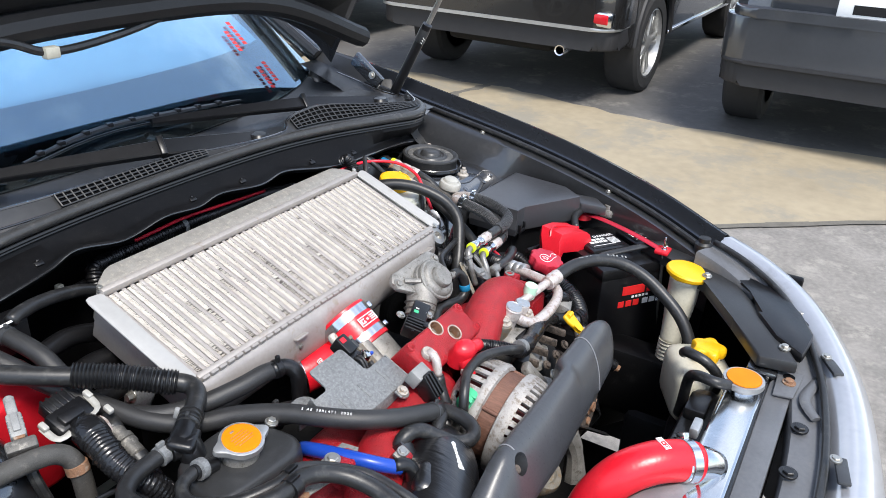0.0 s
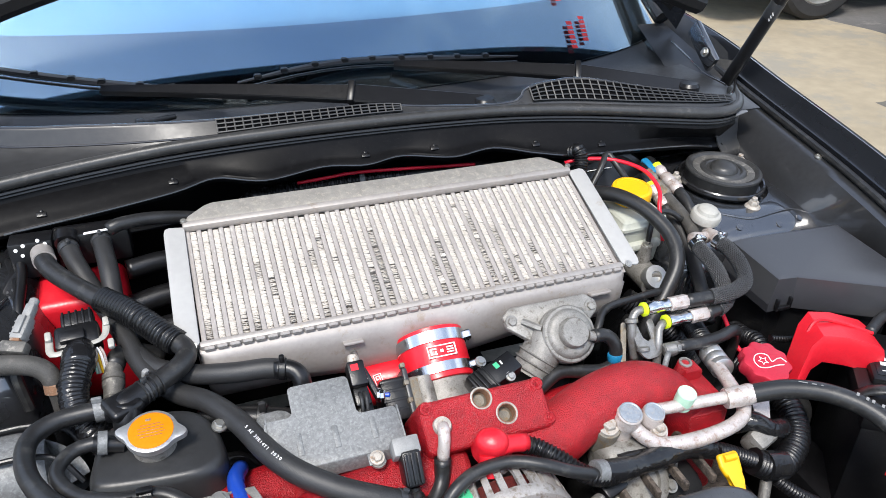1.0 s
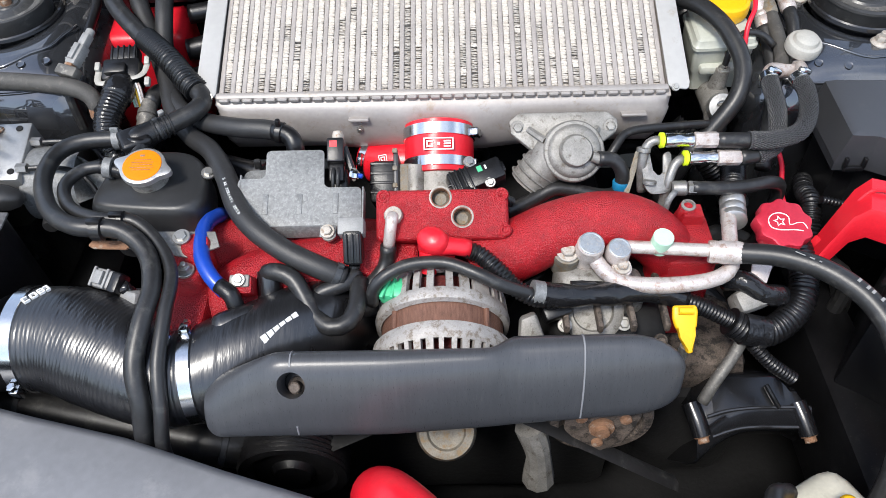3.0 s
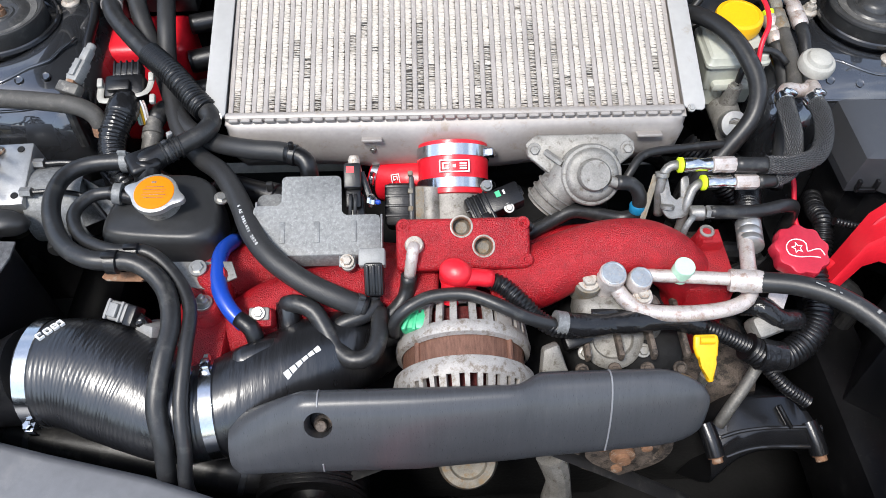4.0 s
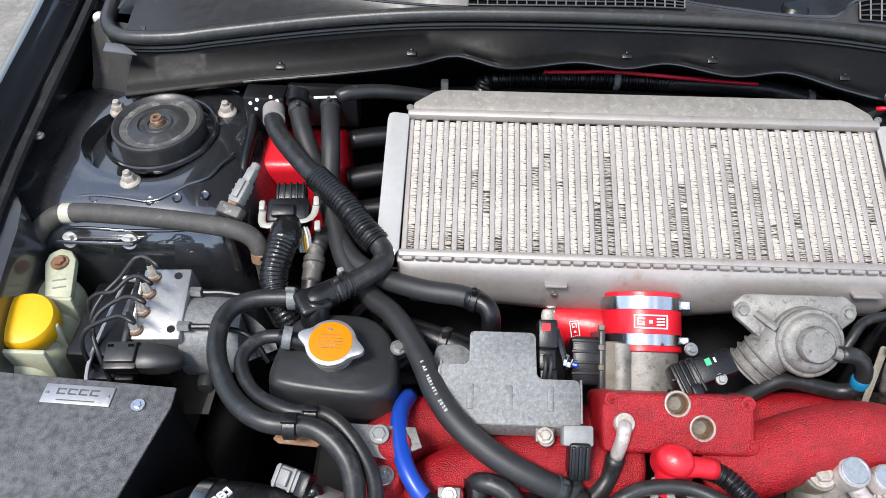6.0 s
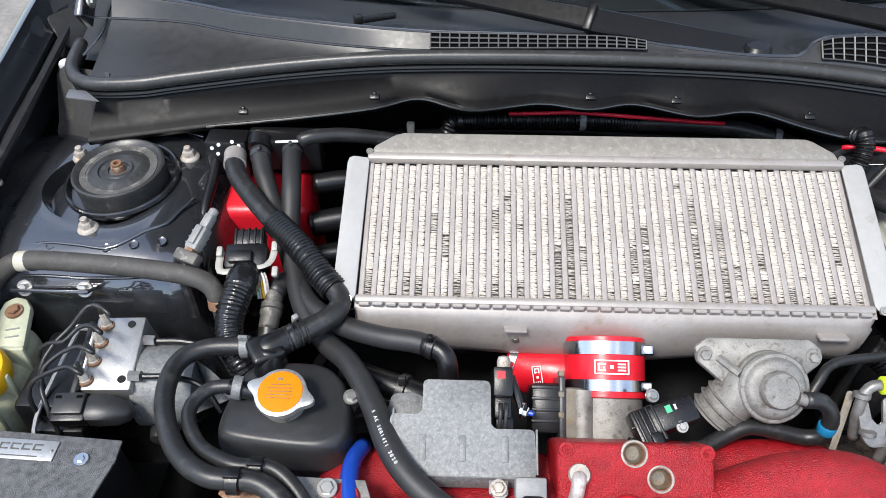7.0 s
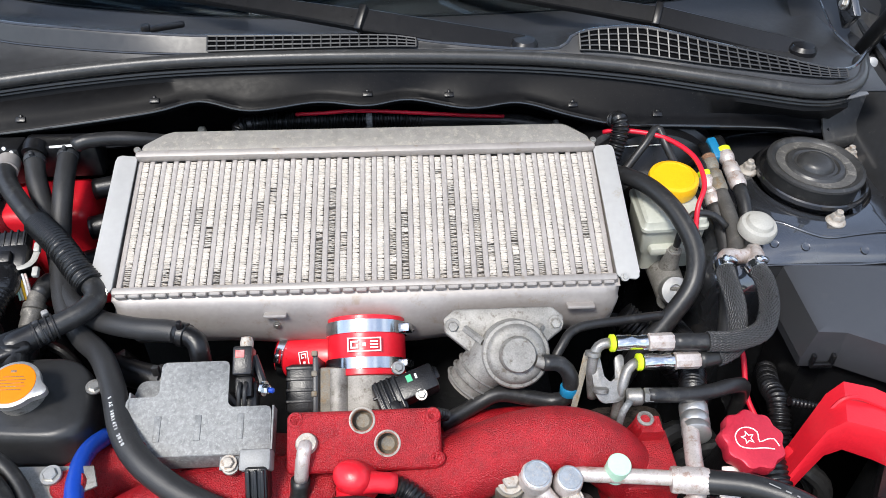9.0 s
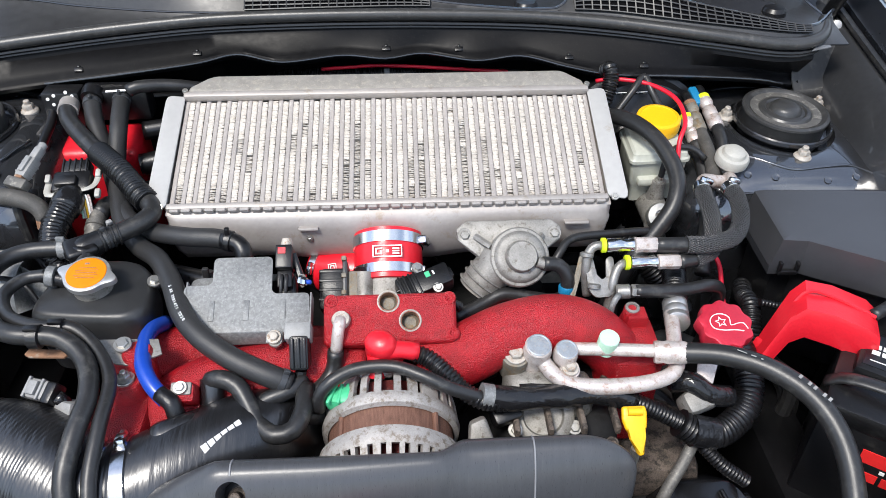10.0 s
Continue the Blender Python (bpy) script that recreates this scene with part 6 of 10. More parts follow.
for x in (-0.036, 0.0, 0.038):
    part("stamped_bead", rbox((0.006, 0.023, 0.0014), pm @ Matrix.Translation((x, -0.0205, 0.0001)), 0.0007), M_ZINC, hs)
bolt((-0.118, -0.1995, 0.8705), (0, -0.4, 0.9), 0.0078, 0.007, hs, M_NUT)
part("bolt_tab", rbox((0.017, 0.012, 0.003), axes((-0.118, -0.198, 0.8685), (1, 0, 0), (0, 0.9, 0.4)), 0.001), M_ZINC, hs)
vs = thing("solenoid_valve", (-0.113, -0.12, 0.86), "black solenoid valve with a red mark and a wire plug", "valve")
vm = axes((-0.114, -0.106, 0.897), (1, 0.02, 0), (0, 0.85, 0.53))
part("body", rbox((0.018, 0.027, 0.022), vm, 0.002), M_PLA, vs)
part("socket", rbox((0.0165, 0.02, 0.016), vm @ Matrix.Translation((0, -0.023, -0.005)), 0.0025), M_PLA, vs)
part("lower_body", rbox((0.018, 0.04, 0.02), vm @ Matrix.Translation((0.002, -0.036, -0.018)), 0.003), M_PLA, vs)
part("red_mark", rbox((0.008, 0.007, 0.001), vm @ Matrix.Translation((-0.002, 0.006, 0.0112)), 0), M_REDPL, vs, "red paint mark")
for k_ in (-0.0026, 0.0026):
    part("wire", tube([vm @ Vector((k_, -0.020, 0.004)), vm @ Vector((k_, -0.028, 0.009)), vm @ Vector((k_ - 0.001, -0.040, 0.004)), vm @ Vector((k_ - 0.003, -0.056, -0.006))], 0.002, 8, 0.003), M_RUB2, vs, smooth=180)
part("arm", tube([vm @ Vector((0.008, 0.006, -0.002)), vm @ Vector((0.014, -0.012, -0.006)), vm @ Vector((0.018, -0.026, -0.008))], 0.0042, 8), M_PLA, vs)
bolt((-0.0955, -0.127, 0.883), (0.9, -0.35, 0.1), 0.0078, 0.008, vs, M_POL)
part("bolt_tip", lathe([(0.0026, 0), (0.0026, 0.004), (0.0015, 0.005)], toward((-0.0895, -0.1295, 0.8835), (0.9, -0.35, 0.1)), 10), M_BLUE, vs, "blue thread sealant")
part("top_fitting", lathe([(0.006, -0.006), (0.0066, 0.0), (0.005, 0.005), (0, 0.006)], toward((-0.113, -0.088, 0.905), (0, 0.6, 0.6)), 12), M_NUT, vs)
sp = thing("sensor_plug", (-0.09, -0.21, 0.84), "black connector on a pale metal bracket", "connector")
part("bracket", rbox((0.0265, 0.018, 0.022), axes((-0.0915, -0.2045, 0.880), (1, 0, 0), (0, 0.85, 0.5)), 0.0022), M_GREYPL, sp)
part("plug", rbox((0.019, 0.034, 0.024), axes((-0.09, -0.219, 0.868), (1, 0, 0), (0, 0.6, 0.8)), 0.003), M_PLA, sp)
for k in (-0.006, 0, 0.006):
    part("plug_rib", rbox((0.003, 0.03, 0.004), axes((-0.09 + k, -0.229, 0.876), (1, 0, 0), (0, 0.6, 0.8)), 0.001), M_PLA, sp)
part("wires", tube([(-0.09, -0.229, 0.852), (-0.092, -0.234, 0.838), (-0.09, -0.228, 0.815)], 0.006, 8, 0.004), M_RUB, sp)

# ---- large hoses over the right bank ----
hd = thing("hose_manifold", (-0.40, 0.22, 0.86), "black drilled junction block on the firewall", "bracket")
part("block", rbox((0.05, 0.03, 0.05), (-0.442, 0.212, 0.925), 0.003), M_PLA, hd)
part("block", rbox((0.09, 0.032, 0.045), (-0.375, 0.222, 0.925), 0.004), M_PLA, hd)
for x, z in ((-0.458, 0.942), (-0.449, 0.947), (-0.452, 0.934), (-0.432, 0.9515), (-0.425, 0.946)):
    part("hole_ring", lathe([(0.0024, 0), (0.0022, 0.001), (0.001, 0.001)], toward((x, 0.197, z), (0, -1, 0.3)), 14), M_WHITE, hd)
lb = part("label_plate", rbox((0.038, 0.003, 0.008), axes((-0.362, 0.203, 0.9495), (1, 0.02, 0.05), (0, 0.5, 0.8)), 0.001), M_WHITE, hd, "white sticker")
bars("label_marks", [(-0.012 + 0.005 * i, 0, 0.003, 0.004) for i in range(6)], axes((-0.362, 0.2009, 0.9503), (1, 0.02, 0.05), (0, 0.3, 0.9)), M_DARK, lb)
part("elbow", tube([(-0.402, 0.215, 0.945), (-0.402, 0.20, 0.94)], 0.014, 12), M_PLA, hd)
fitted_hose("coolant_hose", [(-0.431, 0.198, 0.934), (-0.427, 0.175, 0.936), (-0.412, 0.144, 0.932), (-0.37, 0.092, 0.925), (-0.331, 0.053, 0.918), (-0.302, 0.019, 0.908), (-0.280, -0.006, 0.9), (-0.286, -0.027, 0.896), (-0.314, -0.047, 0.892), (-0.338, -0.063, 0.888)], 0.0113, M_RUB, "thick black rubber hose from firewall to header tank", (0.95,))
hose("hose_guard", [(-0.362, 0.084, 0.9245), (-0.331, 0.053, 0.918), (-0.302, 0.019, 0.908), (-0.287, 0.003, 0.903)], 0.0152, M_PLA, "split corrugated guard round a hose", "conduit", ring=(0.0042, 0.002))
solo("hose_end_sleeve", tube([(-0.4305, 0.195, 0.9345), (-0.4255, 0.172, 0.9355)], 0.0132, 20), M_IC, "silver foil sleeve at the hose end", "sleeve")
long_hose = fitted_hose("coolant_hose", [(-0.402, 0.2, 0.938), (-0.390, 0.163, 0.925), (-0.372, 0.125, 0.905), (-0.347, 0.069, 0.882), (-0.325, 0.009, 0.87), (-0.296, -0.034, 0.866), (-0.265, -0.068, 0.872), (-0.238, -0.116, 0.878), (-0.216, -0.167, 0.879), (-0.193, -0.198, 0.875), (-0.159, -0.222, 0.866), (-0.124, -0.236, 0.856), (-0.10, -0.24, 0.845)], 0.0116, M_RUB2, "long black fuel-rated hose with white lettering", (0.02, 0.99))
fitted_hose("heater_hose", [(-0.364, 0.208, 0.938), (-0.356, 0.152, 0.925), (-0.353, 0.11, 0.9), (-0.346, 0.065, 0.878), (-0.319, 0.013, 0.872), (-0.281, -0.02, 0.876), (-0.235, -0.042, 0.883), (-0.2, -0.05, 0.886), (-0.178, -0.055, 0.882)], 0.0113, M_RUB2, "black heater hose bending under the intercooler", (0.03,))
el = thing("hose_elbow", (-0.172, -0.06, 0.85), "black moulded hose elbow with a clip", "fitting")
part("elbow", tube([(-0.192, -0.054, 0.886), (-0.178, -0.058, 0.886), (-0.169, -0.065, 0.882), (-0.166, -0.073, 0.87), (-0.167, -0.076, 0.83)], 0.0102, 16, 0.004), M_PLA, el, smooth=180)
part("clip", lathe([(0.0114, -0.004), (0.0124, -0.003), (0.0124, 0.003), (0.0114, 0.004)], toward((-0.184, -0.056, 0.886), (1, -0.25, -0.1)), 20), M_PLA, el)
part("clip_ear", rbox((0.006, 0.006, 0.012), (-0.184, -0.058, 0.900), 0.002), M_PLA, el)
hose("firewall_hose", [(-0.352, 0.205, 0.948), (-0.341, 0.208, 0.952), (-0.313, 0.217, 0.95), (-0.28, 0.224, 0.944), (-0.24, 0.235, 0.93), (-0.2, 0.24, 0.91)], 0.0088, M_RUB, "black hose along the firewall behind the intercooler")
tj = thing("tee_fitting", (-0.345, -0.068, 0.86), "black moulded tee joining three hoses", "fitting")
tee_b = tube([(-0.316, -0.047, 0.8915), (-0.332, -0.057, 0.889), (-0.346, -0.066, 0.886), (-0.36, -0.064, 0.8855)], [0.0125, 0.0135, 0.0155, 0.0125], 18, 0.004)
rbox((0.034, 0.03, 0.012), axes((-0.345, -0.07, 0.893), (0.85, 0.5, 0), (-0.5, 0.85, 0.2)), 0.005, 3, tee_b)
part("tee", tee_b, M_PLA, tj, smooth=50)
part("leg", tube([(-0.342, -0.068, 0.89), (-0.343, -0.078, 0.878), (-0.345, -0.09, 0.85)], [0.0145, 0.014, 0.0135], 16, 0.004), M_PLA, tj, smooth=180)
for k_ in range(4):
    part("sleeve_rib", lathe([(0.0118, -0.0014), (0.0138, -0.0008), (0.0138, 0.0008), (0.0118, 0.0014)], toward((-0.311 - 0.0052 * k_, -0.0445 - 0.0033 * k_, 0.892 - 0.0005 * k_), (1, 0.62, 0)), 24), M_RUB, tj)
part("clamp_nub", rbox((0.007, 0.006, 0.013), axes((-0.322, -0.034, 0.898), (0.8, 0.6, 0), (-0.6, 0.8, 0.3)), 0.002), M_GREYPL, tj, "pale plastic clip end")
part("ear_clamp", lathe([(0.0102, -0.005), (0.0112, -0.0045), (0.0112, 0.0045), (0.0102, 0.005)], toward((-0.3685, -0.0615, 0.885), (1, 0.1, 0)), 24), M_ZINC, tj, "zinc spring clamp")
part("clamp_ear", rbox((0.010, 0.004, 0.008), (-0.3685, -0.0615, 0.898), 0.0012), M_ZINC, tj)
# writing on the long hose
path = smooth_path([(-0.238, -0.116, 0.878), (-0.216, -0.167, 0.879), (-0.193, -0.198, 0.875), (-0.159, -0.222, 0.866)], 0.0005)
run = 0.0
marks = {}
word = "SAE 30R14T1 2020"
for a, b_ in zip(path, path[1:]):
    run += (b_ - a).length
    k = int((run - 0.026) / 0.0034)
    if 0 <= k < len(word) and k not in marks:
        marks[k] = (a, (b_ - a).normalized())
for k, (p, t) in marks.items():
    if word[k] != " ":
        n_ = (Vector((0.05, -0.62, 0.78)) - t * t.dot(Vector((0.05, -0.62, 0.78)))).normalized()
        letters("letter", word[k], 0.0046, axes(p + n_ * 0.0119, t, n_.cross(t)), M_WHITE, long_hose, 0.0002)

# ---- header tank and twin pipes ----
ht = thing("header_tank", (-0.315, -0.12, 0.80), "black moulded coolant header tank with orange pressure cap", "tank")
o = [(-0.378, -0.108), (-0.381, -0.145), (-0.368, -0.160), (-0.295, -0.169), (-0.266, -0.165), (-0.253, -0.148), (-0.256, -0.112), (-0.27, -0.082), (-0.298, -0.066), (-0.352, -0.068), (-0.37, -0.082)]
line = smooth_path([(x, y, 0) for x, y in o + o[:1]], 0.003)
edge = [line[int(i * (len(line) - 1) / 72)] for i in range(72)]
rings = []
for z, k in ((0.79, 0.86), (0.815, 0.92), (0.8335, 0.965), (0.8355, 0.995), (0.8395, 1.0), (0.842, 0.985), (0.858, 0.98), (0.8655, 0.965), (0.8705, 0.935), (0.8735, 0.885), (0.8748, 0.82), (0.8752, 0.7), (0.877, 0.55), (0.878, 0.3)):
    rings.append([(-0.317 + (p.x + 0.317) * k, -0.122 + (p.y + 0.122) * k, z) for p in edge])
part("tank", loft(rings), M_TANK, ht, smooth=80)
up = Vector((0.0, -0.18, 1)).normalized()
cm = toward((-0.318, -0.126, 0.892), up) @ Matrix.Scale(0.84, 4)
part("filler_neck", lathe([(0.024, -0.025), (0.024, 0.004), (0.026, 0.006)], cm, 32), M_CAST, ht)
rings = []
for z, k in ((0.004, 0.9), (0.005, 1.0), (0.009, 1.02), (0.0125, 1.0), (0.0135, 0.9)):
    rings.append([cm @ Vector(((0.0285 + 0.0105 * max(0.0, math.cos(2 * (2 * math.pi * q / 64 + 0.25))) ** 7) * k * math.cos(2 * math.pi * q / 64), (0.0285 + 0.0105 * max(0.0, math.cos(2 * (2 * math.pi * q / 64 + 0.25))) ** 7) * k * math.sin(2 * math.pi * q / 64), z)) for q in range(64)])
cap = part("pressure_cap", loft(rings), M_ALU, ht, "stamped metal pressure cap", smooth=50)
part("cap_sticker", lathe([(0.0245, 0.0128), (0.0245, 0.0142), (0.023, 0.0145), (0, 0.0145)], cm, 40), M_ORANGE, cap, "orange warning sticker")
bars("sticker_marks", [(-0.002, 0.015, 0.006, 0.003), (0, 0.008, 0.022, 0.0008), (0, 0.004, 0.028, 0.0008), (0, 0.0, 0.026, 0.0008), (0, -0.004, 0.03, 0.0008), (0, -0.008, 0.024, 0.0008)], cm @ Matrix.Translation((0, 0, 0.0146)), M_RUST, cap, 0.0002)
part("spout", tube([(-0.345, -0.115, 0.882), (-0.372, -0.113, 0.889)], 0.008, 14), M_PLA, ht)
part("ear_clamp", lathe([(0.0105, -0.0045), (0.0114, -0.004), (0.0114, 0.004), (0.0105, 0.0045)], toward((-0.3635, -0.1135, 0.888), (1, 0, -0.2)), 20), M_ZINC, ht)
part("tank_bracket", plate([(-0.05, 0.01), (0.05, 0.012), (0.058, -0.006), (0.03, -0.02), (-0.05, -0.008)], 0.003, axes((-0.285, -0.205, 0.868), (1, -0.05, 0), (0, 1, 0.2)), 0.001), M_CAST, ht)
bolt((-0.266, -0.207, 0.874), (0, -0.2, 1), 0.0095, 0.006, ht)
bolt((-0.257, -0.112, 0.876), (0.2, -0.2, 1), 0.0082, 0.007, ht, M_STEEL)
P1 = [(-0.36, -0.06, 0.885), (-0.407, -0.064, 0.885), (-0.431, -0.085, 0.885), (-0.427, -0.134, 0.89), (-0.4, -0.186, 0.896), (-0.364, -0.214, 0.9), (-0.319, -0.217, 0.896), (-0.29, -0.239, 0.886), (-0.279, -0.274, 0.876), (-0.282, -0.31, 0.867), (-0.286, -0.345, 0.848), (-0.281, -0.372, 0.82), (-0.285, -0.385, 0.78), (-0.285, -0.385, 0.73)]
P2 = [(-0.362, -0.112, 0.889), (-0.39, -0.116, 0.888), (-0.402, -0.142, 0.888), (-0.382, -0.179, 0.892), (-0.345, -0.2, 0.896), (-0.312, -0.2, 0.892), (-0.284, -0.222, 0.882), (-0.265, -0.256, 0.874), (-0.263, -0.303, 0.866), (-0.264, -0.345, 0.848), (-0.261, -0.378, 0.82), (-0.266, -0.394, 0.78), (-0.266, -0.394, 0.73)]
hose("coolant_pipe", P1, 0.0094, M_RUB, "thick black bypass hose looping round the header tank", "hose", "twin hoses")
hose("coolant_pipe", P2, 0.0069, M_RUB, "thinner black bypass hose running beside its twin", "hose", "twin hoses")
for p, r, q in (((-0.34, -0.2165, 0.898), 0.0096, (1, 0, 0)), ((-0.325, -0.2003, 0.8935), 0.0071, (1, 0, 0))):
    cl = thing("hose_clip", p, "black plastic clip holding the twin hoses", "clip")
    part("band", lathe([(r, -0.006), (r + 0.0022, -0.005), (r + 0.0022, 0.005), (r, 0.006)], toward(p, q), 20), M_PLA, cl)
    part("tab", rbox((0.014, 0.006, 0.004), Vector(p) + Vector((0, -0.002, r + 0.003)), 0.001), M_PLA, cl)
solo("pipe_bracket", plate([(-0.024, 0.006), (0.01, 0.007), (0.018, 0.002), (0.015, -0.003), (-0.02, -0.004), (-0.026, -0.001)], 0.003, axes((-0.334, -0.216, 0.873), (1, -0.1, 0), (0, 1, 0.1)), 0.001), M_RUST, "tan corroded bracket under the twin hoses", "bracket")
hc = thing("wiring_plug", (-0.32, -0.25, 0.79), "grey connector with coloured wires", "connector")
part("plug", rbox((0.024, 0.02, 0.03), axes((-0.312, -0.252, 0.83), (0.8, -0.4, 0.2), (0.2, 0.6, 0.7)), 0.003), M_GREYPL, hc)
part("loom", tube([(-0.30, -0.262, 0.82), (-0.285, -0.262, 0.815), (-0.275, -0.25, 0.80), (-0.27, -0.23, 0.77)], 0.010, 12, ring=(0.004, 0.0016)), M_PLA, hc)

lp_ = thing("lower_pipe", (-0.22, -0.10, 0.82), "black plastic pipe with a collar beside the tank", "pipe")
part("pipe", tube([(-0.275, -0.045, 0.832), (-0.24, -0.062, 0.836), (-0.205, -0.075, 0.836), (-0.17, -0.082, 0.825)], 0.0145, 16), M_PLA, lp_, smooth=180)
part("collar", lathe([(0.0148, -0.005), (0.0172, -0.004), (0.0172, 0.004), (0.0148, 0.005)], toward((-0.212, -0.073, 0.8365), (1, -0.35, 0)), 22), M_TANK, lp_)
part("collar_tab", rbox((0.008, 0.006, 0.014), (-0.212, -0.077, 0.857), 0.002), M_TANK, lp_)
zb_ = thing("tank_strap", (-0.215, -0.115, 0.85), "galvanised steel strap between tank and sheet cover", "bracket")
part("strap", plate(rounded([(-0.018, -0.010), (0.020, -0.012), (0.024, 0.004), (0.012, 0.016), (-0.014, 0.014)], 0.005), 0.003, axes((-0.206, -0.113, 0.863), (1, -0.05, 0), (0, 1, 0.25)), 0.001), M_ZINC, zb_)
part("strap_edge", rbox((0.034, 0.003, 0.018), axes((-0.206, -0.1245, 0.853), (1, -0.05, 0), (0, 1, 0.25)), 0.001), M_ZINC, zb_)

# ---- blue hose, loop hoses ----
hose("blue_hose", [(-0.244, -0.145, 0.845), (-0.25, -0.17, 0.858), (-0.249, -0.2, 0.865), (-0.242, -0.23, 0.866), (-0.23, -0.25, 0.86), (-0.216, -0.262, 0.852)], 0.0082, M_BLUE, "bright blue silicone vacuum hose")
eb = thing("vacuum_elbow", (-0.21, -0.27, 0.82), "black elbow on the inlet hose", "fitting")
part("elbow", tube([(-0.222, -0.257, 0.856), (-0.21, -0.266, 0.853), (-0.206, -0.272, 0.842), (-0.206, -0.274, 0.815)], 0.0085, 14, 0.004), M_PLA, eb, smooth=180)
part("spigot", lathe([(0.013, -0.02), (0.012, 0.0), (0.0135, 0.004), (0.012, 0.008), (0.0135, 0.012), (0.010, 0.014)], toward((-0.206, -0.275, 0.815), (0, 0.05, 1)), 20), M_SIL, eb)
hose("breather_loop", [(-0.180, -0.236, 0.842), (-0.177, -0.238, 0.852), (-0.165, -0.241, 0.856), (-0.150, -0.248, 0.853), (-0.138, -0.264, 0.843), (-0.127, -0.281, 0.834), (-0.111, -0.293, 0.832), (-0.094, -0.289, 0.834), (-0.086, -0.270, 0.838), (-0.086, -0.240, 0.84)], 0.0092, M_RUB, "black breather hose bent in a loop")
hose("breather_loop", [(-0.135, -0.258, 0.83), (-0.122, -0.253, 0.838), (-0.10, -0.246, 0.842), (-0.088, -0.232, 0.844)], 0.0082, M_RUB, "short black breather hose")
hose("lower_breather", [(-0.15, -0.27, 0.80), (-0.12, -0.262, 0.812), (-0.09, -0.255, 0.812), (-0.06, -0.24, 0.80)], 0.011, M_RUB, "black breather hose under the loop")

# ---- intake hoses ----
ik = thing("intake_hose", (-0.36, -0.29, 0.72), "glossy black ribbed silicone intake hose with band clamps", "hose")
IK = [(-0.424, -0.281, 0.806), (-0.408, -0.282, 0.807), (-0.375, -0.286, 0.806), (-0.327, -0.302, 0.80), (-0.283, -0.322, 0.796), (-0.245, -0.322, 0.795)]
part("hose", tube(IK, [0.052, 0.055, 0.058, 0.057, 0.051, 0.047], 36, 0.004, ring=(0.0042, 0.00022)), M_SIL, ik, smooth=180)
clamp((-0.417, -0.2815, 0.8063), (1, -0.05, 0.02), 0.0535, 0.014, ik, screw=(-0.2, -1, -0.2))
clamp((-0.268, -0.3235, 0.795), (1, -0.05, 0), 0.0485, 0.012, ik, screw=(0, 0.3, 1))
bars("badge", [(-0.017, 0, 0.002, 0.010), (-0.014, 0.0045, 0.008, 0.002), (-0.014, -0.0045, 0.008, 0.002), (-0.006, 0, 0.002, 0.010), (0.001, 0, 0.002, 0.010), (-0.0025, 0.0045, 0.006, 0.002), (-0.0025, -0.0045, 0.006, 0.002), (0.005, 0, 0.002, 0.010), (0.008, 0.0045, 0.006, 0.002), (0.008, -0.0045, 0.006, 0.002), (0.008, 0, 0.006, 0.002), (0.0115, 0, 0.002, 0.009), (0.0185, 0, 0.002, 0.009), (0.0165, 0.0045, 0.006, 0.002), (0.0165, -0.0045, 0.006, 0.002)], axes((-0.400, -0.268, 0.8600), (0.62, 0.77, -0.14), (-0.78, 0.62, -0.08)) @ Matrix.Scale(0.72, 4), M_WHITE, ik, 0.004)
part("air_meter", tube([(-0.52, -0.281, 0.78), (-0.46, -0.281, 0.79), (-0.423, -0.281, 0.806)], [0.042, 0.044, 0.049], 32), M_PLA, ik, "black air meter in the end of the hose")
il = thing("inlet_hose", (-0.2, -0.3, 0.72), "glossy black moulded silicone inlet hose", "hose")
part("hose", tube([(-0.262, -0.322, 0.795), (-0.235, -0.318, 0.797), (-0.19, -0.298, 0.803), (-0.15, -0.275, 0.803), (-0.12, -0.25, 0.79), (-0.10, -0.22, 0.76)], [0.046, 0.048, 0.047, 0.046, 0.044, 0.042], 34, 0.005), M_SIL, il, smooth=180)
clamp((-0.246, -0.320, 0.7965), (1, 0.12, 0.02), 0.0485, 0.013, il, screw=(0, 0.35, 1))
part("branch", tube([(-0.178, -0.25, 0.825), (-0.177, -0.238, 0.845), (-0.177, -0.234, 0.85)], 0.0125, 14), M_SIL, il)
part("moulding", rbox((0.05, 0.03, 0.05), axes((-0.205, -0.285, 0.825), (0.9, 0.4, 0), (-0.3, 0.8, 0.3)), 0.012, 3), M_SIL, il)
bars("badge", [(-0.025 + 0.010 * i, 0, 0.0082, 0.0105) for i in range(6)] + [(-0.012, -0.0095, 0.024, 0.0022)], axes((-0.157, -0.302, 0.8450), (0.72, 0.66, 0.05), (-0.4, 0.45, 0.75)) @ Matrix.Scale(0.72, 4), M_WHITE, il, 0.004)
fitted_hose("lower_radiator_hose", [(-0.50, -0.29, 0.70), (-0.40, -0.31, 0.70), (-0.30, -0.33, 0.695), (-0.24, -0.34, 0.69), (-0.2, -0.33, 0.66)], 0.024, M_RUB, "black lower coolant hose in the gloom", (0.12, 0.85), 20)

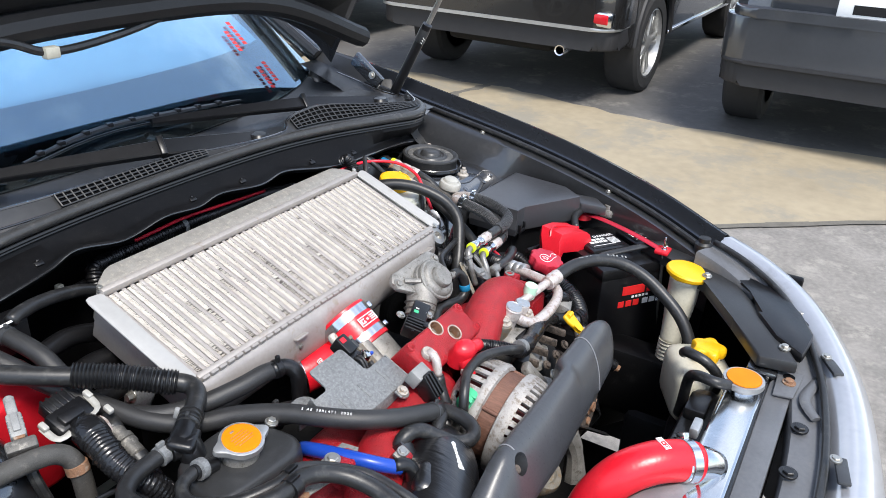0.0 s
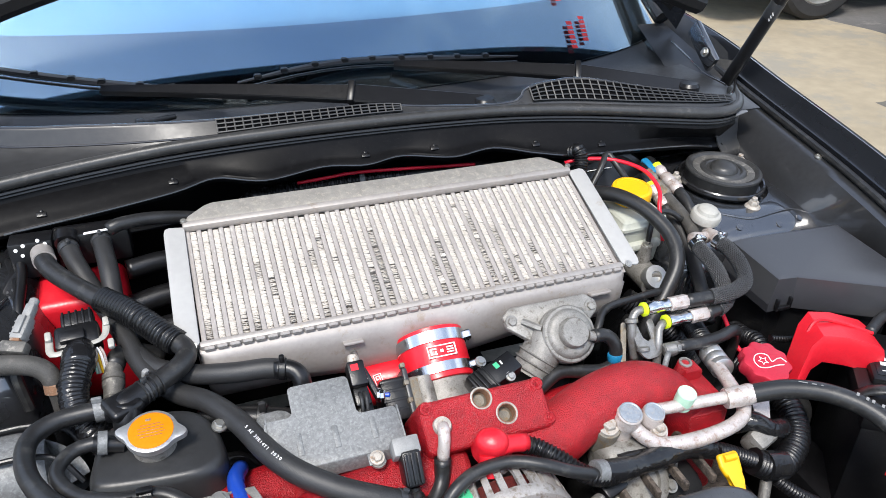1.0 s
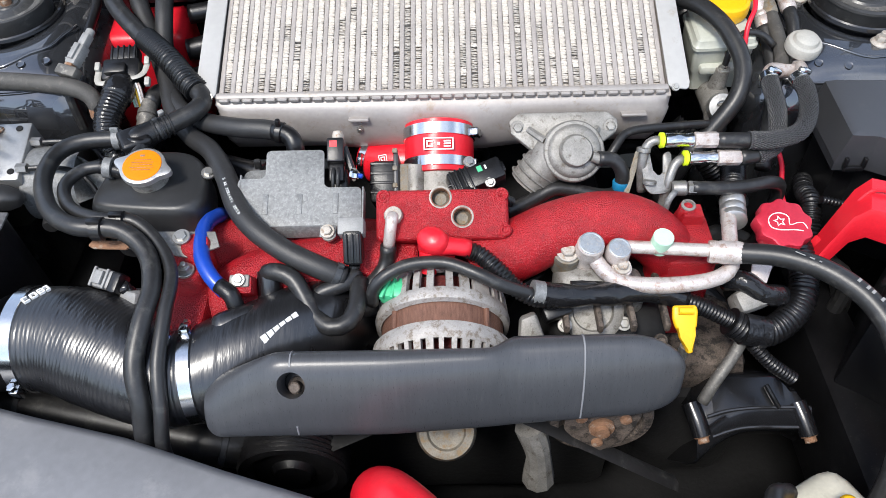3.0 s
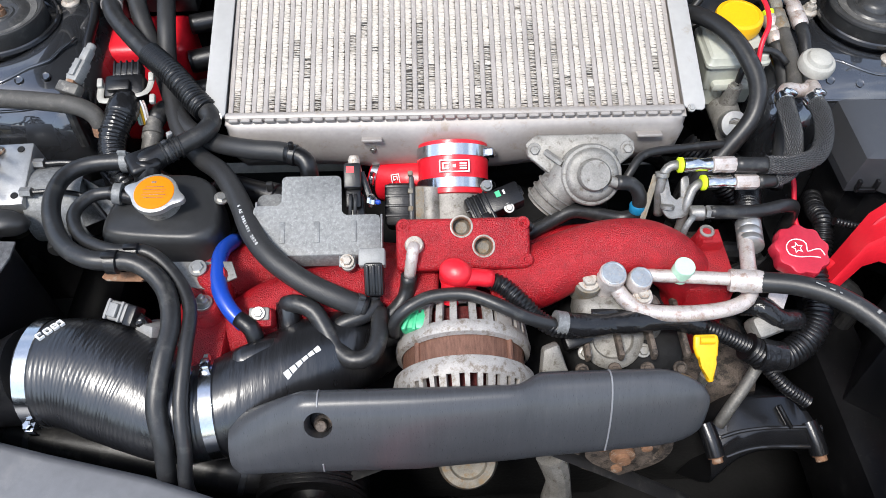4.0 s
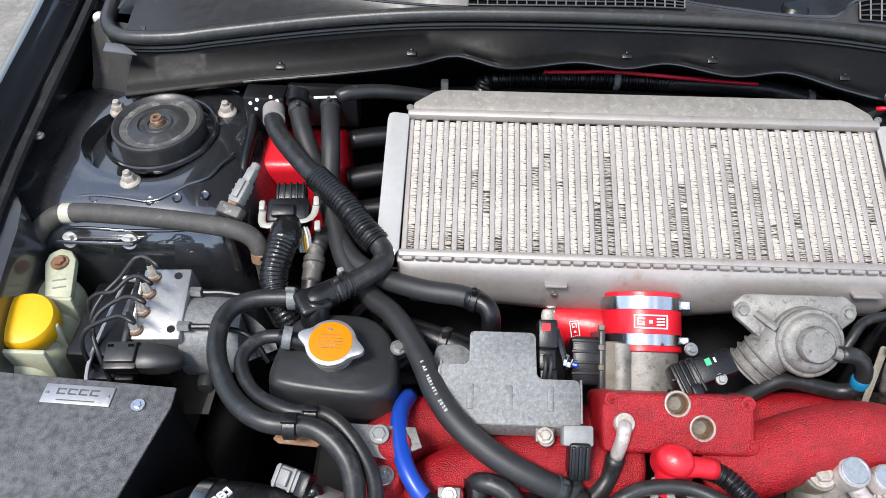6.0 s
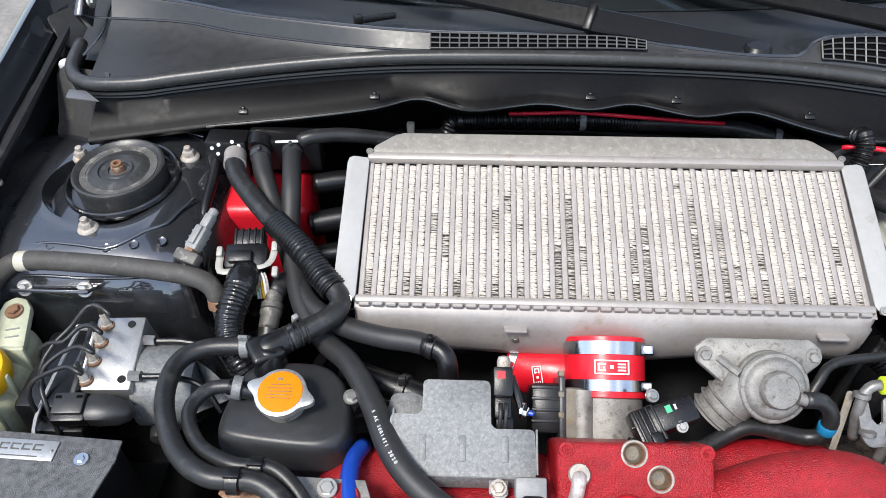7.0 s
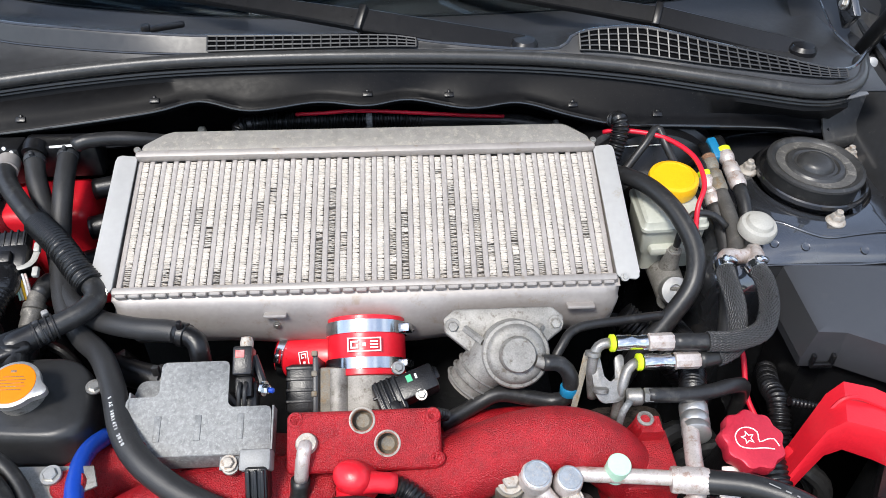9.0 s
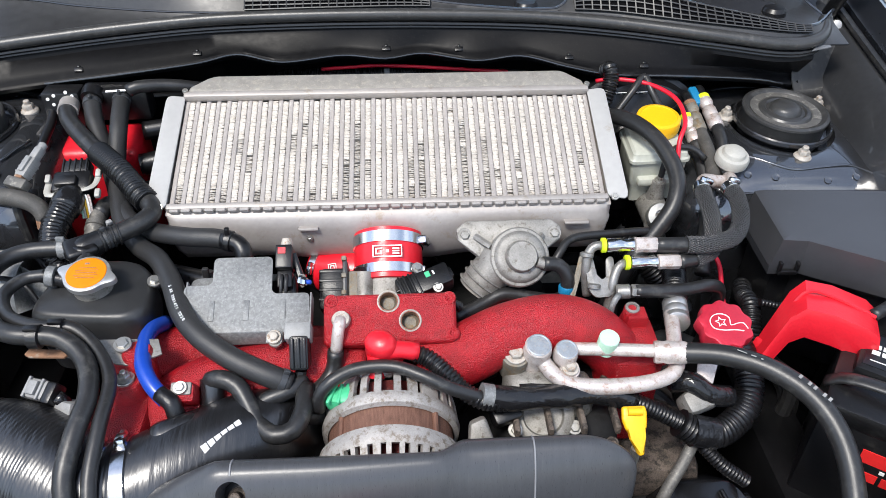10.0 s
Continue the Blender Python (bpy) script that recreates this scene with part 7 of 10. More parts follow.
# ---- alternator ----
al = thing("alternator", (0.0, -0.29, 0.71), "dusty alternator with slotted housings and brown stator", "alternator")
AC, AR = Vector((-0.002, -0.280, 0.790)), 0.0625
am = toward(AC, (0, -0.985, -0.17))
part("stator", lathe([(AR * 0.985, -0.016), (AR * 1.0, -0.015), (AR * 1.0, 0.019), (AR * 0.985, 0.02)], am, 34), M_BROWN, al, "brown varnished stator laminations", smooth=0)
part("inner_rotor", lathe([(AR * 0.74, -0.045), (AR * 0.74, 0.05)], am, 32), M_DARK, al)
for z in (-0.036, 0.031):
    part("winding", lathe([(AR * 0.75, z - 0.011), (AR * 0.86, z - 0.009), (AR * 0.87, z + 0.009), (AR * 0.75, z + 0.011)], am, 40, ), M_WIND, al, "red enamelled copper winding", smooth=0)
upv = am.to_3x3().inverted() @ Vector((0, 0, 1))
rtv = am.to_3x3().inverted() @ Vector((1, 0, 0))


def housing(name, prof, slots, rows, cut):
    """A cast housing with ventilation slots; slots: pairs of degrees from the top."""
    vv, ff, n = [], [], 180
    for r, z in prof:
        for q in range(n):
            a = radians(2.0 * q)
            dirn = upv * math.cos(a) + rtv * math.sin(a)
            vv.append(am @ (Vector((dirn.x, dirn.y, 0)).normalized() * r * AR + Vector((0, 0, z))))
    for k in range(len(prof) - 1):
        for q in range(n):
            deg = (2.0 * q + 1 + 180) % 360 - 180
            if k in rows and any(lo < deg < hi for lo, hi in slots):
                continue
            ff.append((k * n + q, k * n + (q + 1) % n, (k + 1) * n + (q + 1) % n, (k + 1) * n + q))
    bm = raw(vv, ff)
    return part(name, thicken(bm, -cut), M_ALT, al, smooth=40)


fs = [(-64 + 9.5 * i, -59 + 9.5 * i) for i in range(14)]
housing("front_housing", [(1.0, 0.0175), (1.05, 0.0185), (1.06, 0.022), (1.05, 0.027), (1.035, 0.030), (1.01, 0.038), (0.97, 0.047), (0.90, 0.053), (0.75, 0.056), (0.2, 0.057)], fs, (4, 5, 6), 0.006)
rs_ = [(-78, -70), (-64, -57), (-52, -44), (-30, -23), (-19, -11), (-6, 4), (10, 17), (23, 29), (44, 51), (56, 62), (68, 76)]
housing("rear_housing", [(0.99, -0.0145), (1.03, -0.0155), (1.04, -0.018), (1.03, -0.021), (1.02, -0.023), (1.01, -0.031), (0.99, -0.040), (0.96, -0.046), (0.90, -0.051), (0.82, -0.055), (0.2, -0.056)], rs_, (4, 5, 6, 7), 0.005)
for deg in (-47, 44):
    a = radians(deg)
    dn = upv * math.cos(a) + rtv * math.sin(a)
    p = am @ (Vector((dn.x, dn.y, 0)).normalized() * AR * 1.005)
    part("through_bolt", tube([p - (am.to_3x3() @ Vector((0, 0, 0.016))), p + (am.to_3x3() @ Vector((0, 0, 0.018)))], 0.0032, 10), M_BROWN, al)
part("rear_boss", rbox((0.03, 0.014, 0.012), (-0.012, -0.236, 0.856), 0.004), M_ALT, al)
part("lug", rbox((0.016, 0.020, 0.016), (-0.052, -0.246, 0.826), 0.005), M_ALT, al)
part("shaft_pulley", lathe([(0.03, 0.05), (0.032, 0.055), (0.032, 0.075), (0.025, 0.08), (0, 0.08)], am, 32), M_PLA, al)
gp = rbox((0.03, 0.02, 0.022), axes((-0.05, -0.256, 0.838), (0.9, -0.2, 0.2), (0.2, 0.9, 0.2)), 0.006)
gq = thing("alternator_plug", (-0.05, -0.247, 0.82), "green plastic plug on the alternator", "connector")
part("plug", gp, M_GREEN2, gq, "green plastic plug")
for k in (-0.008, 0.0, 0.008):
    part("rib", rbox((0.004, 0.022, 0.004), axes((-0.05 + k, -0.258, 0.848), (0.9, -0.2 + 30 * k, 0.2), (0.2, 0.9, 0.2)), 0.0015), M_GREEN2, gq)
bt = thing("battery_terminal_boot", (-0.005, -0.225, 0.86), "red rubber boot over the alternator stud", "boot")
part("boot", lathe([(0.021, -0.026), (0.0205, -0.018), (0.018, -0.006), (0.0172, 0.001), (0.0165, 0.007), (0.0135, 0.013), (0.008, 0.0162), (0, 0.017)], toward((-0.009, -0.225, 0.880), (-0.2, -0.4, 1)) @ Matrix.Diagonal((0.98, 0.82, 0.82, 1)), 28), M_REDPL, bt)
part("tail", tube([(-0.005, -0.228, 0.876), (0.012, -0.227, 0.874), (0.027, -0.2265, 0.870)], [0.0105, 0.009, 0.0094], 16), M_REDPL, bt, smooth=180)
part("stem", tube([(-0.012, -0.228, 0.868), (-0.015, -0.24, 0.85)], [0.012, 0.009], 14), M_REDPL, bt)
hose("alternator_cable", [(0.022, -0.226, 0.869), (0.038, -0.231, 0.864), (0.057, -0.248, 0.857), (0.074, -0.262, 0.847), (0.10, -0.266, 0.836), (0.155, -0.254, 0.826), (0.209, -0.243, 0.82), (0.257, -0.249, 0.805), (0.30, -0.256, 0.783)], 0.0095, M_PLA, "black corrugated cable sleeve", "cable", ring=(0.0042, 0.0015))
hose("loom_wrap", [(0.092, -0.262, 0.842), (0.125, -0.26, 0.833), (0.17, -0.252, 0.826), (0.215, -0.244, 0.82), (0.25, -0.248, 0.808)], [0.0115, 0.013, 0.0105, 0.013, 0.012, 0.0135, 0.011], M_TAPE, "taped wiring loom with glossy tape", "cable")
hose("loom_wrap", [(0.13, -0.24, 0.822), (0.18, -0.234, 0.818), (0.235, -0.234, 0.81), (0.27, -0.25, 0.795)], [0.008, 0.0095, 0.008, 0.0095], M_TAPE, "second taped wiring branch", "cable")
solo("loom_band", tube([(0.088, -0.262, 0.843), (0.099, -0.262, 0.84)], 0.0124, 18), M_ZINC, "silvery foil band round the loom", "band")
hose("alternator_wire", [(-0.072, -0.262, 0.83), (-0.069, -0.260, 0.85), (-0.057, -0.254, 0.862), (-0.033, -0.245, 0.868), (0.002, -0.245, 0.870), (0.033, -0.258, 0.868), (0.058, -0.266, 0.859), (0.09, -0.266, 0.842)], 0.0066, M_RUB, "smooth black wire sleeve over the alternator", "cable")

# ---- belt cover ----
bc = thing("belt_cover", (0.0, -0.36, 0.76), "dark grey plastic accessory belt cover with a bolt hole", "cover")
def cover_ring(x):
    """The section of the cover at x: blunt sloping left end, rounded right end, a step in its back edge."""
    stp = max(0.0, min(1.0, (x - 0.040) / 0.028))
    yb, yf = -0.3405 + 0.0145 * stp * stp * (3 - 2 * stp), -0.388 + 0.016 * max(0.0, min(1.0, (x + 0.05) / 0.22))
    lft = max(0.0, (-0.150 - x) / 0.074)
    top = 0.8705 - 0.048 * lft ** 1.15 - 0.002 * stp
    e = max(0.0, min(0.985, (x - 0.166) / 0.056))
    s_ = math.sqrt(1 - e * e)
    tip = max(0.0, min(0.97, (-0.208 - x) / 0.016))
    n_ = math.sqrt(1 - tip * tip)
    yc = yb * 0.42 + yf * 0.58
    low = 0.787
    pts = []
    for a_, h in ((0.0, 0.0), (0.0, 0.78), (0.06, 0.92), (0.18, 0.985), (0.32, 1.0), (0.46, 0.96), (0.62, 0.85), (0.76, 0.69), (0.88, 0.48), (0.97, 0.22), (1.0, 0.08), (0.95, 0.0)):
        y, z = yb + (yf - yb) * a_, low + (top - low) * h
        pts.append((x, yc + (y - yc) * (0.1 + 0.9 * s_) * (0.45 + 0.55 * n_), 0.818 + (z - 0.818) * (0.35 + 0.65 * s_) * (0.6 + 0.4 * n_)))
    return pts


xs_ = [-0.2235 + 0.0006 * i * i for i in range(6)] + [-0.205 + 0.0075 * i for i in range(49)] + [0.166 + 0.0552 * math.sin(i * math.pi / 20) for i in range(1, 11)]
hm = toward((-0.1365, -0.3725, 0.8515), (0, -0.66, 0.75))
cov = carve(loft([cover_ring(x) for x in xs_]), lathe([(0.0105, -0.03), (0.0122, -0.004), (0.0132, 0.006), (0.0132, 0.03)], hm, 32))
part("shell", cov, M_COVER, bc, smooth=45)
part("bolt_well", lathe([(0.0118, -0.0255), (0.0100, -0.0245), (0.0, -0.0245)], hm, 28), M_PLA, bc)
part("well_bolt", lathe([(0.0085, -0.025), (0.0085, -0.022), (0.0052, -0.0215), (0.0052, -0.010), (0.0042, -0.009), (0, -0.009)], hm @ Matrix.Translation((0.001, -0.003, 0)), 18), M_RUSTD, bc, "dull bolt deep in the hole")
for x in (-0.1365, 0.127):
    r_ = cover_ring(x)
    for i0, i1 in (((2, 6), (9, 11)) if x < 0 else ((2, 11),)):
        part("seam", tube([Vector(p) + Vector((0, -0.0001, 0.0001)) for p in r_[i0:i1]], 0.0009, 6, 0.004), M_DUCT, bc, "pale moulding seam")

# ---- air-conditioning pipes ----
ac = thing("refrigerant_manifold", (0.15, -0.2, 0.76), "oxidised aluminium refrigerant pipes and fittings", "pipe")
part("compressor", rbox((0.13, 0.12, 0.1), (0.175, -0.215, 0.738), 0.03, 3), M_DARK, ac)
for k_ in range(4):
    part("compressor_rib", rbox((0.006, 0.09, 0.012), (0.125 + 0.034 * k_, -0.235, 0.802), 0.002), M_RUSTD, ac)
    bolt((0.12 + 0.034 * k_, -0.282, 0.785), (0, -0.8, 0.6), 0.0075, 0.007, ac, M_RUSTD)
part("compressor_plug", rbox((0.03, 0.022, 0.02), axes((0.115, -0.255, 0.806), (0.9, 0.3, 0.1), (-0.3, 0.8, 0.4)), 0.004), M_PLA, ac)
for p, r in (((0.149, -0.221, 0.865), 0.0138), ((0.178, -0.2225, 0.859), 0.0122)):
    fm_ = toward(p, (0.02, -0.30, 1))
    ft_ = part("fitting", lathe([(r * 0.95, -0.05), (r * 0.95, -0.014), (r * 1.06, -0.012), (r * 1.06, -0.004), (r, -0.002), (r, 0.003), (r * 0.92, 0.0045), (0, 0.0045)], fm_, 28), M_PIPE, ac)
    part("fitting_cap", lathe([(r * 0.90, 0.004), (r * 0.90, 0.0056), (r * 0.80, 0.0059), (r * 0.75, 0.0054), (0.0, 0.0056)], fm_, 28), M_ZCAP, ft_)
bolt((0.1275, -0.2175, 0.853), (0, -0.35, 1), 0.0122, 0.010, ac, M_NUT)
part("fitting_ear", lathe([(0.015, -0.035), (0.0155, -0.004), (0.0145, 0.0), (0, 0.0)], toward((0.1275, -0.2165, 0.852), (0, -0.35, 1)), 24), M_GEAR, ac, "tan-stained cast ear")
bolt((0.182, -0.232, 0.845), (0, -0.4, 1), 0.0092, 0.009, ac, M_NUT)
part("fitting_ear", lathe([(0.0105, -0.03), (0.011, -0.004), (0.010, 0.0), (0, 0.0)], toward((0.182, -0.232, 0.843), (0, -0.4, 1)), 24), M_PIPE, ac)
part("upper_pipe", tube([(0.182, -0.212, 0.853), (0.205, -0.216, 0.855), (0.24, -0.220, 0.856), (0.285, -0.226, 0.858)], 0.0068, 16), M_PIPE, ac, smooth=180)
part("lower_pipe", tube([(0.150, -0.214, 0.858), (0.154, -0.224, 0.850), (0.165, -0.235, 0.840), (0.18, -0.243, 0.834), (0.205, -0.247, 0.832), (0.24, -0.247, 0.832), (0.272, -0.243, 0.834), (0.29, -0.235, 0.837), (0.297, -0.221, 0.842), (0.300, -0.197, 0.844), (0.307, -0.165, 0.843), (0.316, -0.13, 0.834)], [0.0078, 0.0082, 0.0088, 0.0082, 0.0080, 0.0080, 0.0082], 18), M_PIPE, ac, smooth=180)
part("charge_port", lathe([(0.007, -0.02), (0.007, 0.002)], toward((0.222, -0.2165, 0.866), (0.05, -0.2, 1)), 16), M_PIPE, ac)
part("charge_cap", lathe([(0.0122, -0.020), (0.0122, 0.004), (0.0113, 0.0052), (0, 0.0053)], toward((0.222, -0.2165, 0.868), (0.05, -0.2, 1)) @ Matrix.Scale(0.86, 4), 24), M_GREEN, ac, "mint green service cap")
part("crimp", lathe([(0.0135, -0.018), (0.0145, -0.015), (0.0138, -0.008), (0.0148, -0.004), (0.0138, 0.004), (0.0148, 0.010), (0.0135, 0.016)], toward((0.285, -0.2275, 0.858), (1, -0.16, 0.08)) @ Matrix.Diagonal((0.82, 0.82, 0.95, 1)), 28), M_PIPE, ac)
part("corrugated_fitting", lathe([(0.012, -0.03), (0.0155, -0.028), (0.0155, -0.02), (0.0135, -0.017), (0.0155, -0.014), (0.0155, -0.006), (0.0135, -0.003), (0.0155, 0.0), (0.0155, 0.012), (0.012, 0.014)], toward((0.3185, -0.142, 0.838), (0.22, 0.95, -0.1)) @ Matrix.Scale(0.9, 4), 24), M_ALU, ac)
hose("refrigerant_hose", [(0.321, -0.132, 0.836), (0.331, -0.10, 0.833), (0.342, -0.06, 0.828), (0.352, -0.02, 0.81), (0.36, 0.03, 0.78)], 0.0145, M_PLA, "black ribbed refrigerant hose", ring=(0.0045, 0.0018))
rh = thing("refrigerant_hose", (0.41, -0.36, 0.82), "thick black refrigerant hose arching towards the radiator", "hose")
part("hose", tube([(0.293, -0.229, 0.859), (0.335, -0.241, 0.865), (0.372, -0.262, 0.866), (0.402, -0.293, 0.86), (0.418, -0.329, 0.845), (0.42, -0.37, 0.82), (0.41, -0.42, 0.78), (0.39, -0.455, 0.72), (0.375, -0.475, 0.66)], 0.0106, 16), M_RUB, rh, smooth=180)
bars("hose_marks", [(-0.010, 0, 0.012, 0.0012), (0.004, 0, 0.006, 0.0016), (0.014, 0, 0.003, 0.0016)], axes((0.352, -0.2545, 0.8792), (0.8, -0.55, 0), (0.5, 0.8, 0.3)) @ Matrix.Scale(0.8, 4), M_GREYPL, rh)
bars("hose_marks", [(-0.016, 0, 0.003, 0.004), (-0.006, 0, 0.003, 0.004), (0.0, 0, 0.003, 0.004), (0.010, 0, 0.003, 0.004), (0.016, 0, 0.003, 0.004)], axes((0.402, -0.2935, 0.8722), (0.6, -0.8, -0.15), (0.75, 0.6, 0.3)), M_GREYPL, rh)

# ---- right-hand small plumbing ----
rc = thing("oil_filler_cap", (0.36, -0.18, 0.79), "red anodised lobed oil filler cap with etched emblem", "cap")
rm = toward((0.357, -0.184, 0.850), (0.04, -0.25, 1)) @ Matrix.Scale(0.92, 4)
rings = []
for z, k in ((-0.012, 0.95), (-0.009, 1.0), (0.004, 1.0), (0.0065, 0.96), (0.0075, 0.88)):
    rings.append([rm @ Vector(((0.0315 + 0.0018 * math.cos(9 * 2 * math.pi * q / 90)) * k * math.cos(2 * math.pi * q / 90), (0.0315 + 0.0018 * math.cos(9 * 2 * math.pi * q / 90)) * k * math.sin(2 * math.pi * q / 90), z)) for q in range(90)])
part("cap", loft(rings), M_REDANO, rc, smooth=40)
part("filler_neck", lathe([(0.022, -0.1), (0.022, -0.01)], rm, 28), M_PLA, rc)
b = bmesh.new()
star = [rm @ Vector((-0.006 + (0.007 if i % 2 == 0 else 0.003) * math.sin(i * math.pi / 5), 0.002 + (0.007 if i % 2 == 0 else 0.003) * math.cos(i * math.pi / 5), 0.0078)) for i in range(11)]
tube(star, 0.0005, 5, 0.01, bm=b)
tube([rm @ Vector((x, y, 0.0078)) for x, y in ((0.022, -0.012), (0.02, -0.004), (0.012, -0.003), (0.004, -0.004), (0.006, 0.006), (0.0, 0.012), (-0.010, 0.0125), (-0.018, 0.006), (-0.018, -0.004), (-0.008, -0.009), (0.006, -0.011), (0.016, -0.014))], 0.0006, 5, 0.003, bm=b)
part("etched_emblem", b, M_WHITE, rc)

bk = thing("fuel_line_bracket", (0.23, -0.105, 0.83), "bent zinc bracket holding two fuel unions", "bracket")
part("strap", plate(rounded([(-0.0028, -0.045), (0.0028, -0.045), (0.0034, 0.018), (0.0015, 0.022), (-0.0035, 0.021)], 0.003), 0.002, axes((0.2125, -0.104, 0.862), (0.9, -0.4, 0), (0.1, 0.72, 0.68)), 0.0006), M_GEAR, bk)
part("plate", plate(rounded([(-0.016, 0.026), (-0.006, 0.026), (-0.004, 0.0), (0.006, -0.003), (0.009, 0.022), (0.018, 0.024), (0.016, -0.012), (0.010, -0.022), (-0.010, -0.022), (-0.016, -0.012)], 0.004), 0.003, axes((0.235, -0.119, 0.868), (1, 0.1, 0), (0, 0.75, 0.6)), 0.001), M_UNION, bk)
part("pipe", tube([(0.222, -0.118, 0.842), (0.219, -0.110, 0.872), (0.222, -0.102, 0.891), (0.229, -0.0985, 0.897), (0.237, -0.098, 0.8975)], 0.0052, 14, 0.004), M_UNION, bk, smooth=180)
part("pipe", tube([(0.243, -0.135, 0.83), (0.247, -0.125, 0.86), (0.254, -0.113, 0.876), (0.263, -0.1085, 0.880)], 0.0052, 14, 0.004), M_UNION, bk, smooth=180)
for p in ((0.2195, -0.1035, 0.889), (0.226, -0.126, 0.862)):
    part("collar", lathe([(0.0055, -0.003), (0.0078, -0.002), (0.0078, 0.002), (0.0055, 0.003)], toward(p, (0.1, 0.5, 0.8)), 18), M_UNION, bk)
part("banjo", lathe([(0.0065, -0.008), (0.0085, -0.0065), (0.0085, 0.0065), (0.0065, 0.008)], toward((0.258, -0.1335, 0.859), (0.9, -0.1, 0.1)), 20), M_UNION, bk)
part("hose_nut", lathe([(0.0072, -0.005), (0.0078, -0.004), (0.0078, 0.004), (0.0072, 0.005)], toward((0.272, -0.131, 0.857), (1, 0, -0.1)), 6), M_UNION, bk)


def union(at, dd, label):
    """A quick-release union: lime collar, bright body, crimped sleeve."""
    th = thing("fuel_union", at, label, "fitting", "fuel unions")
    m = toward(at, dd)
    m = m @ Matrix.Diagonal((0.84, 0.84, 1, 1))
    part("collar", lathe([(0.0075, -0.0025), (0.0102, -0.0015), (0.0102, 0.0022), (0.0075, 0.003)], m, 24), M_LIME, th, "lime green locking collar")
    part("body", lathe([(0.009, 0.004), (0.0095, 0.006), (0.0095, 0.018), (0.0085, 0.02), (0.0085, 0.028), (0.0095, 0.03), (0.0095, 0.034), (0.007, 0.036)], m, 24), M_POL, th)
    part("sleeve", lathe([(0.0095, 0.036), (0.0105, 0.037), (0.0100, 0.045), (0.0105, 0.05), (0.0105, 0.06), (0.009, 0.062)], m, 8), M_PIPE, th)


union((0.238, -0.098, 0.8975), (1, 0.02, -0.03), "bright fuel union with a lime collar")
union((0.265, -0.108, 0.88), (1, 0.05, -0.05), "bright fuel union with a lime collar")


def braided_hose(pts, r, label, strands=22):
    """A rubber hose in a woven sleeve: strands wound both ways round a black core."""
    th = thing("fuel_hose", pts[len(pts) // 2], label, "hose", "braided hoses")
    part("core", tube(pts, r - 0.0004, 18), M_RUB, th, smooth=180)
    path = smooth_path(pts, 0.003)
    fr, b = frames(path), bmesh.new()
    for way in (-1, 1):
        for q in range(strands):
            line = []
            for i, (t, sd, u) in enumerate(fr):
                a = 2 * math.pi * (q / strands + way * i * 0.003 / 0.13)
                w = r + 0.0004 * math.cos(strands * a)
                line.append(path[i] + sd * w * math.cos(a) + u * w * math.sin(a))
            tube(line, 0.0008, 4, 0.02, bm=b)
    tagged(part("woven_sleeve", b, M_BRAID, th, "fine woven nylon sleeve", smooth=180), kind="stuff")


for pts in ([(0.2985, -0.097, 0.8953), (0.316, -0.0975, 0.895), (0.337, -0.098, 0.895)], [(0.3255, -0.1055, 0.8764), (0.337, -0.103, 0.8762), (0.348, -0.100, 0.876)]):
    hose("hose_stub", pts, 0.0086, M_RUB, "plain black end of a fuel hose")
braided_hose([(0.333, -0.098, 0.895), (0.36, -0.098, 0.895), (0.39, -0.088, 0.897), (0.408, -0.06, 0.9), (0.416, -0.025, 0.904), (0.413, 0.0, 0.906)], 0.0094, "black mesh-sleeved fuel hose arching to the damper")
braided_hose([(0.345, -0.101, 0.876), (0.357, -0.096, 0.877), (0.37, -0.085, 0.88), (0.378, -0.05, 0.896), (0.379, -0.01, 0.905), (0.381, 0.004, 0.906)], 0.0094, "black mesh-sleeved fuel hose curving under its twin")
for p, q in (((0.4135, -0.004, 0.9055), (-0.15, 1, 0.05)), ((0.380, -0.002, 0.9055), (0.1, 1, 0.05))):
    th = thing("hose_clamp", p, "small zinc worm-drive hose clamp", "clamp")
    clamp(p, q, 0.0096, 0.010, th, M_POL, "band", (0.4, 0, 0.9))
fd = thing("fuel_damper", (0.437, 0.05, 0.86), "dusty grey fuel pulsation damper on tan pipework", "valve")
part("dome", lathe([(0.010, -0.03), (0.011, -0.012), (0.018, -0.010), (0.0215, -0.006), (0.022, 0.002), (0.020, 0.006), (0.016, 0.0075), (0.014, 0.012), (0.009, 0.015), (0, 0.0155)], toward((0.438, 0.06, 0.91), (0.05, -0.2, 1)) @ Matrix.Scale(0.98, 4), 36), M_DAMP, fd)
part("tee", tube([(0.381, 0.002, 0.906), (0.390, 0.02, 0.903), (0.41, 0.025, 0.897), (0.432, 0.04, 0.888)], 0.0085, 14), M_PIPE, fd)
part("tee", tube([(0.4135, 0.0, 0.906), (0.425, 0.02, 0.9), (0.433, 0.045, 0.89)], 0.0085, 14), M_PIPE, fd)
hose("feed_hose", [(0.4435, 0.138, 0.912), (0.444, 0.118, 0.906), (0.443, 0.10, 0.896), (0.44, 0.08, 0.882)], 0.0082, M_RUB, "black feed hose from the firewall")
hose("feed_hose", [(0.419, 0.132, 0.909), (0.4195, 0.10, 0.903), (0.418, 0.07, 0.896), (0.412, 0.045, 0.890), (0.402, 0.028, 0.888)], 0.0088, M_WORN, "worn black return hose from the firewall")
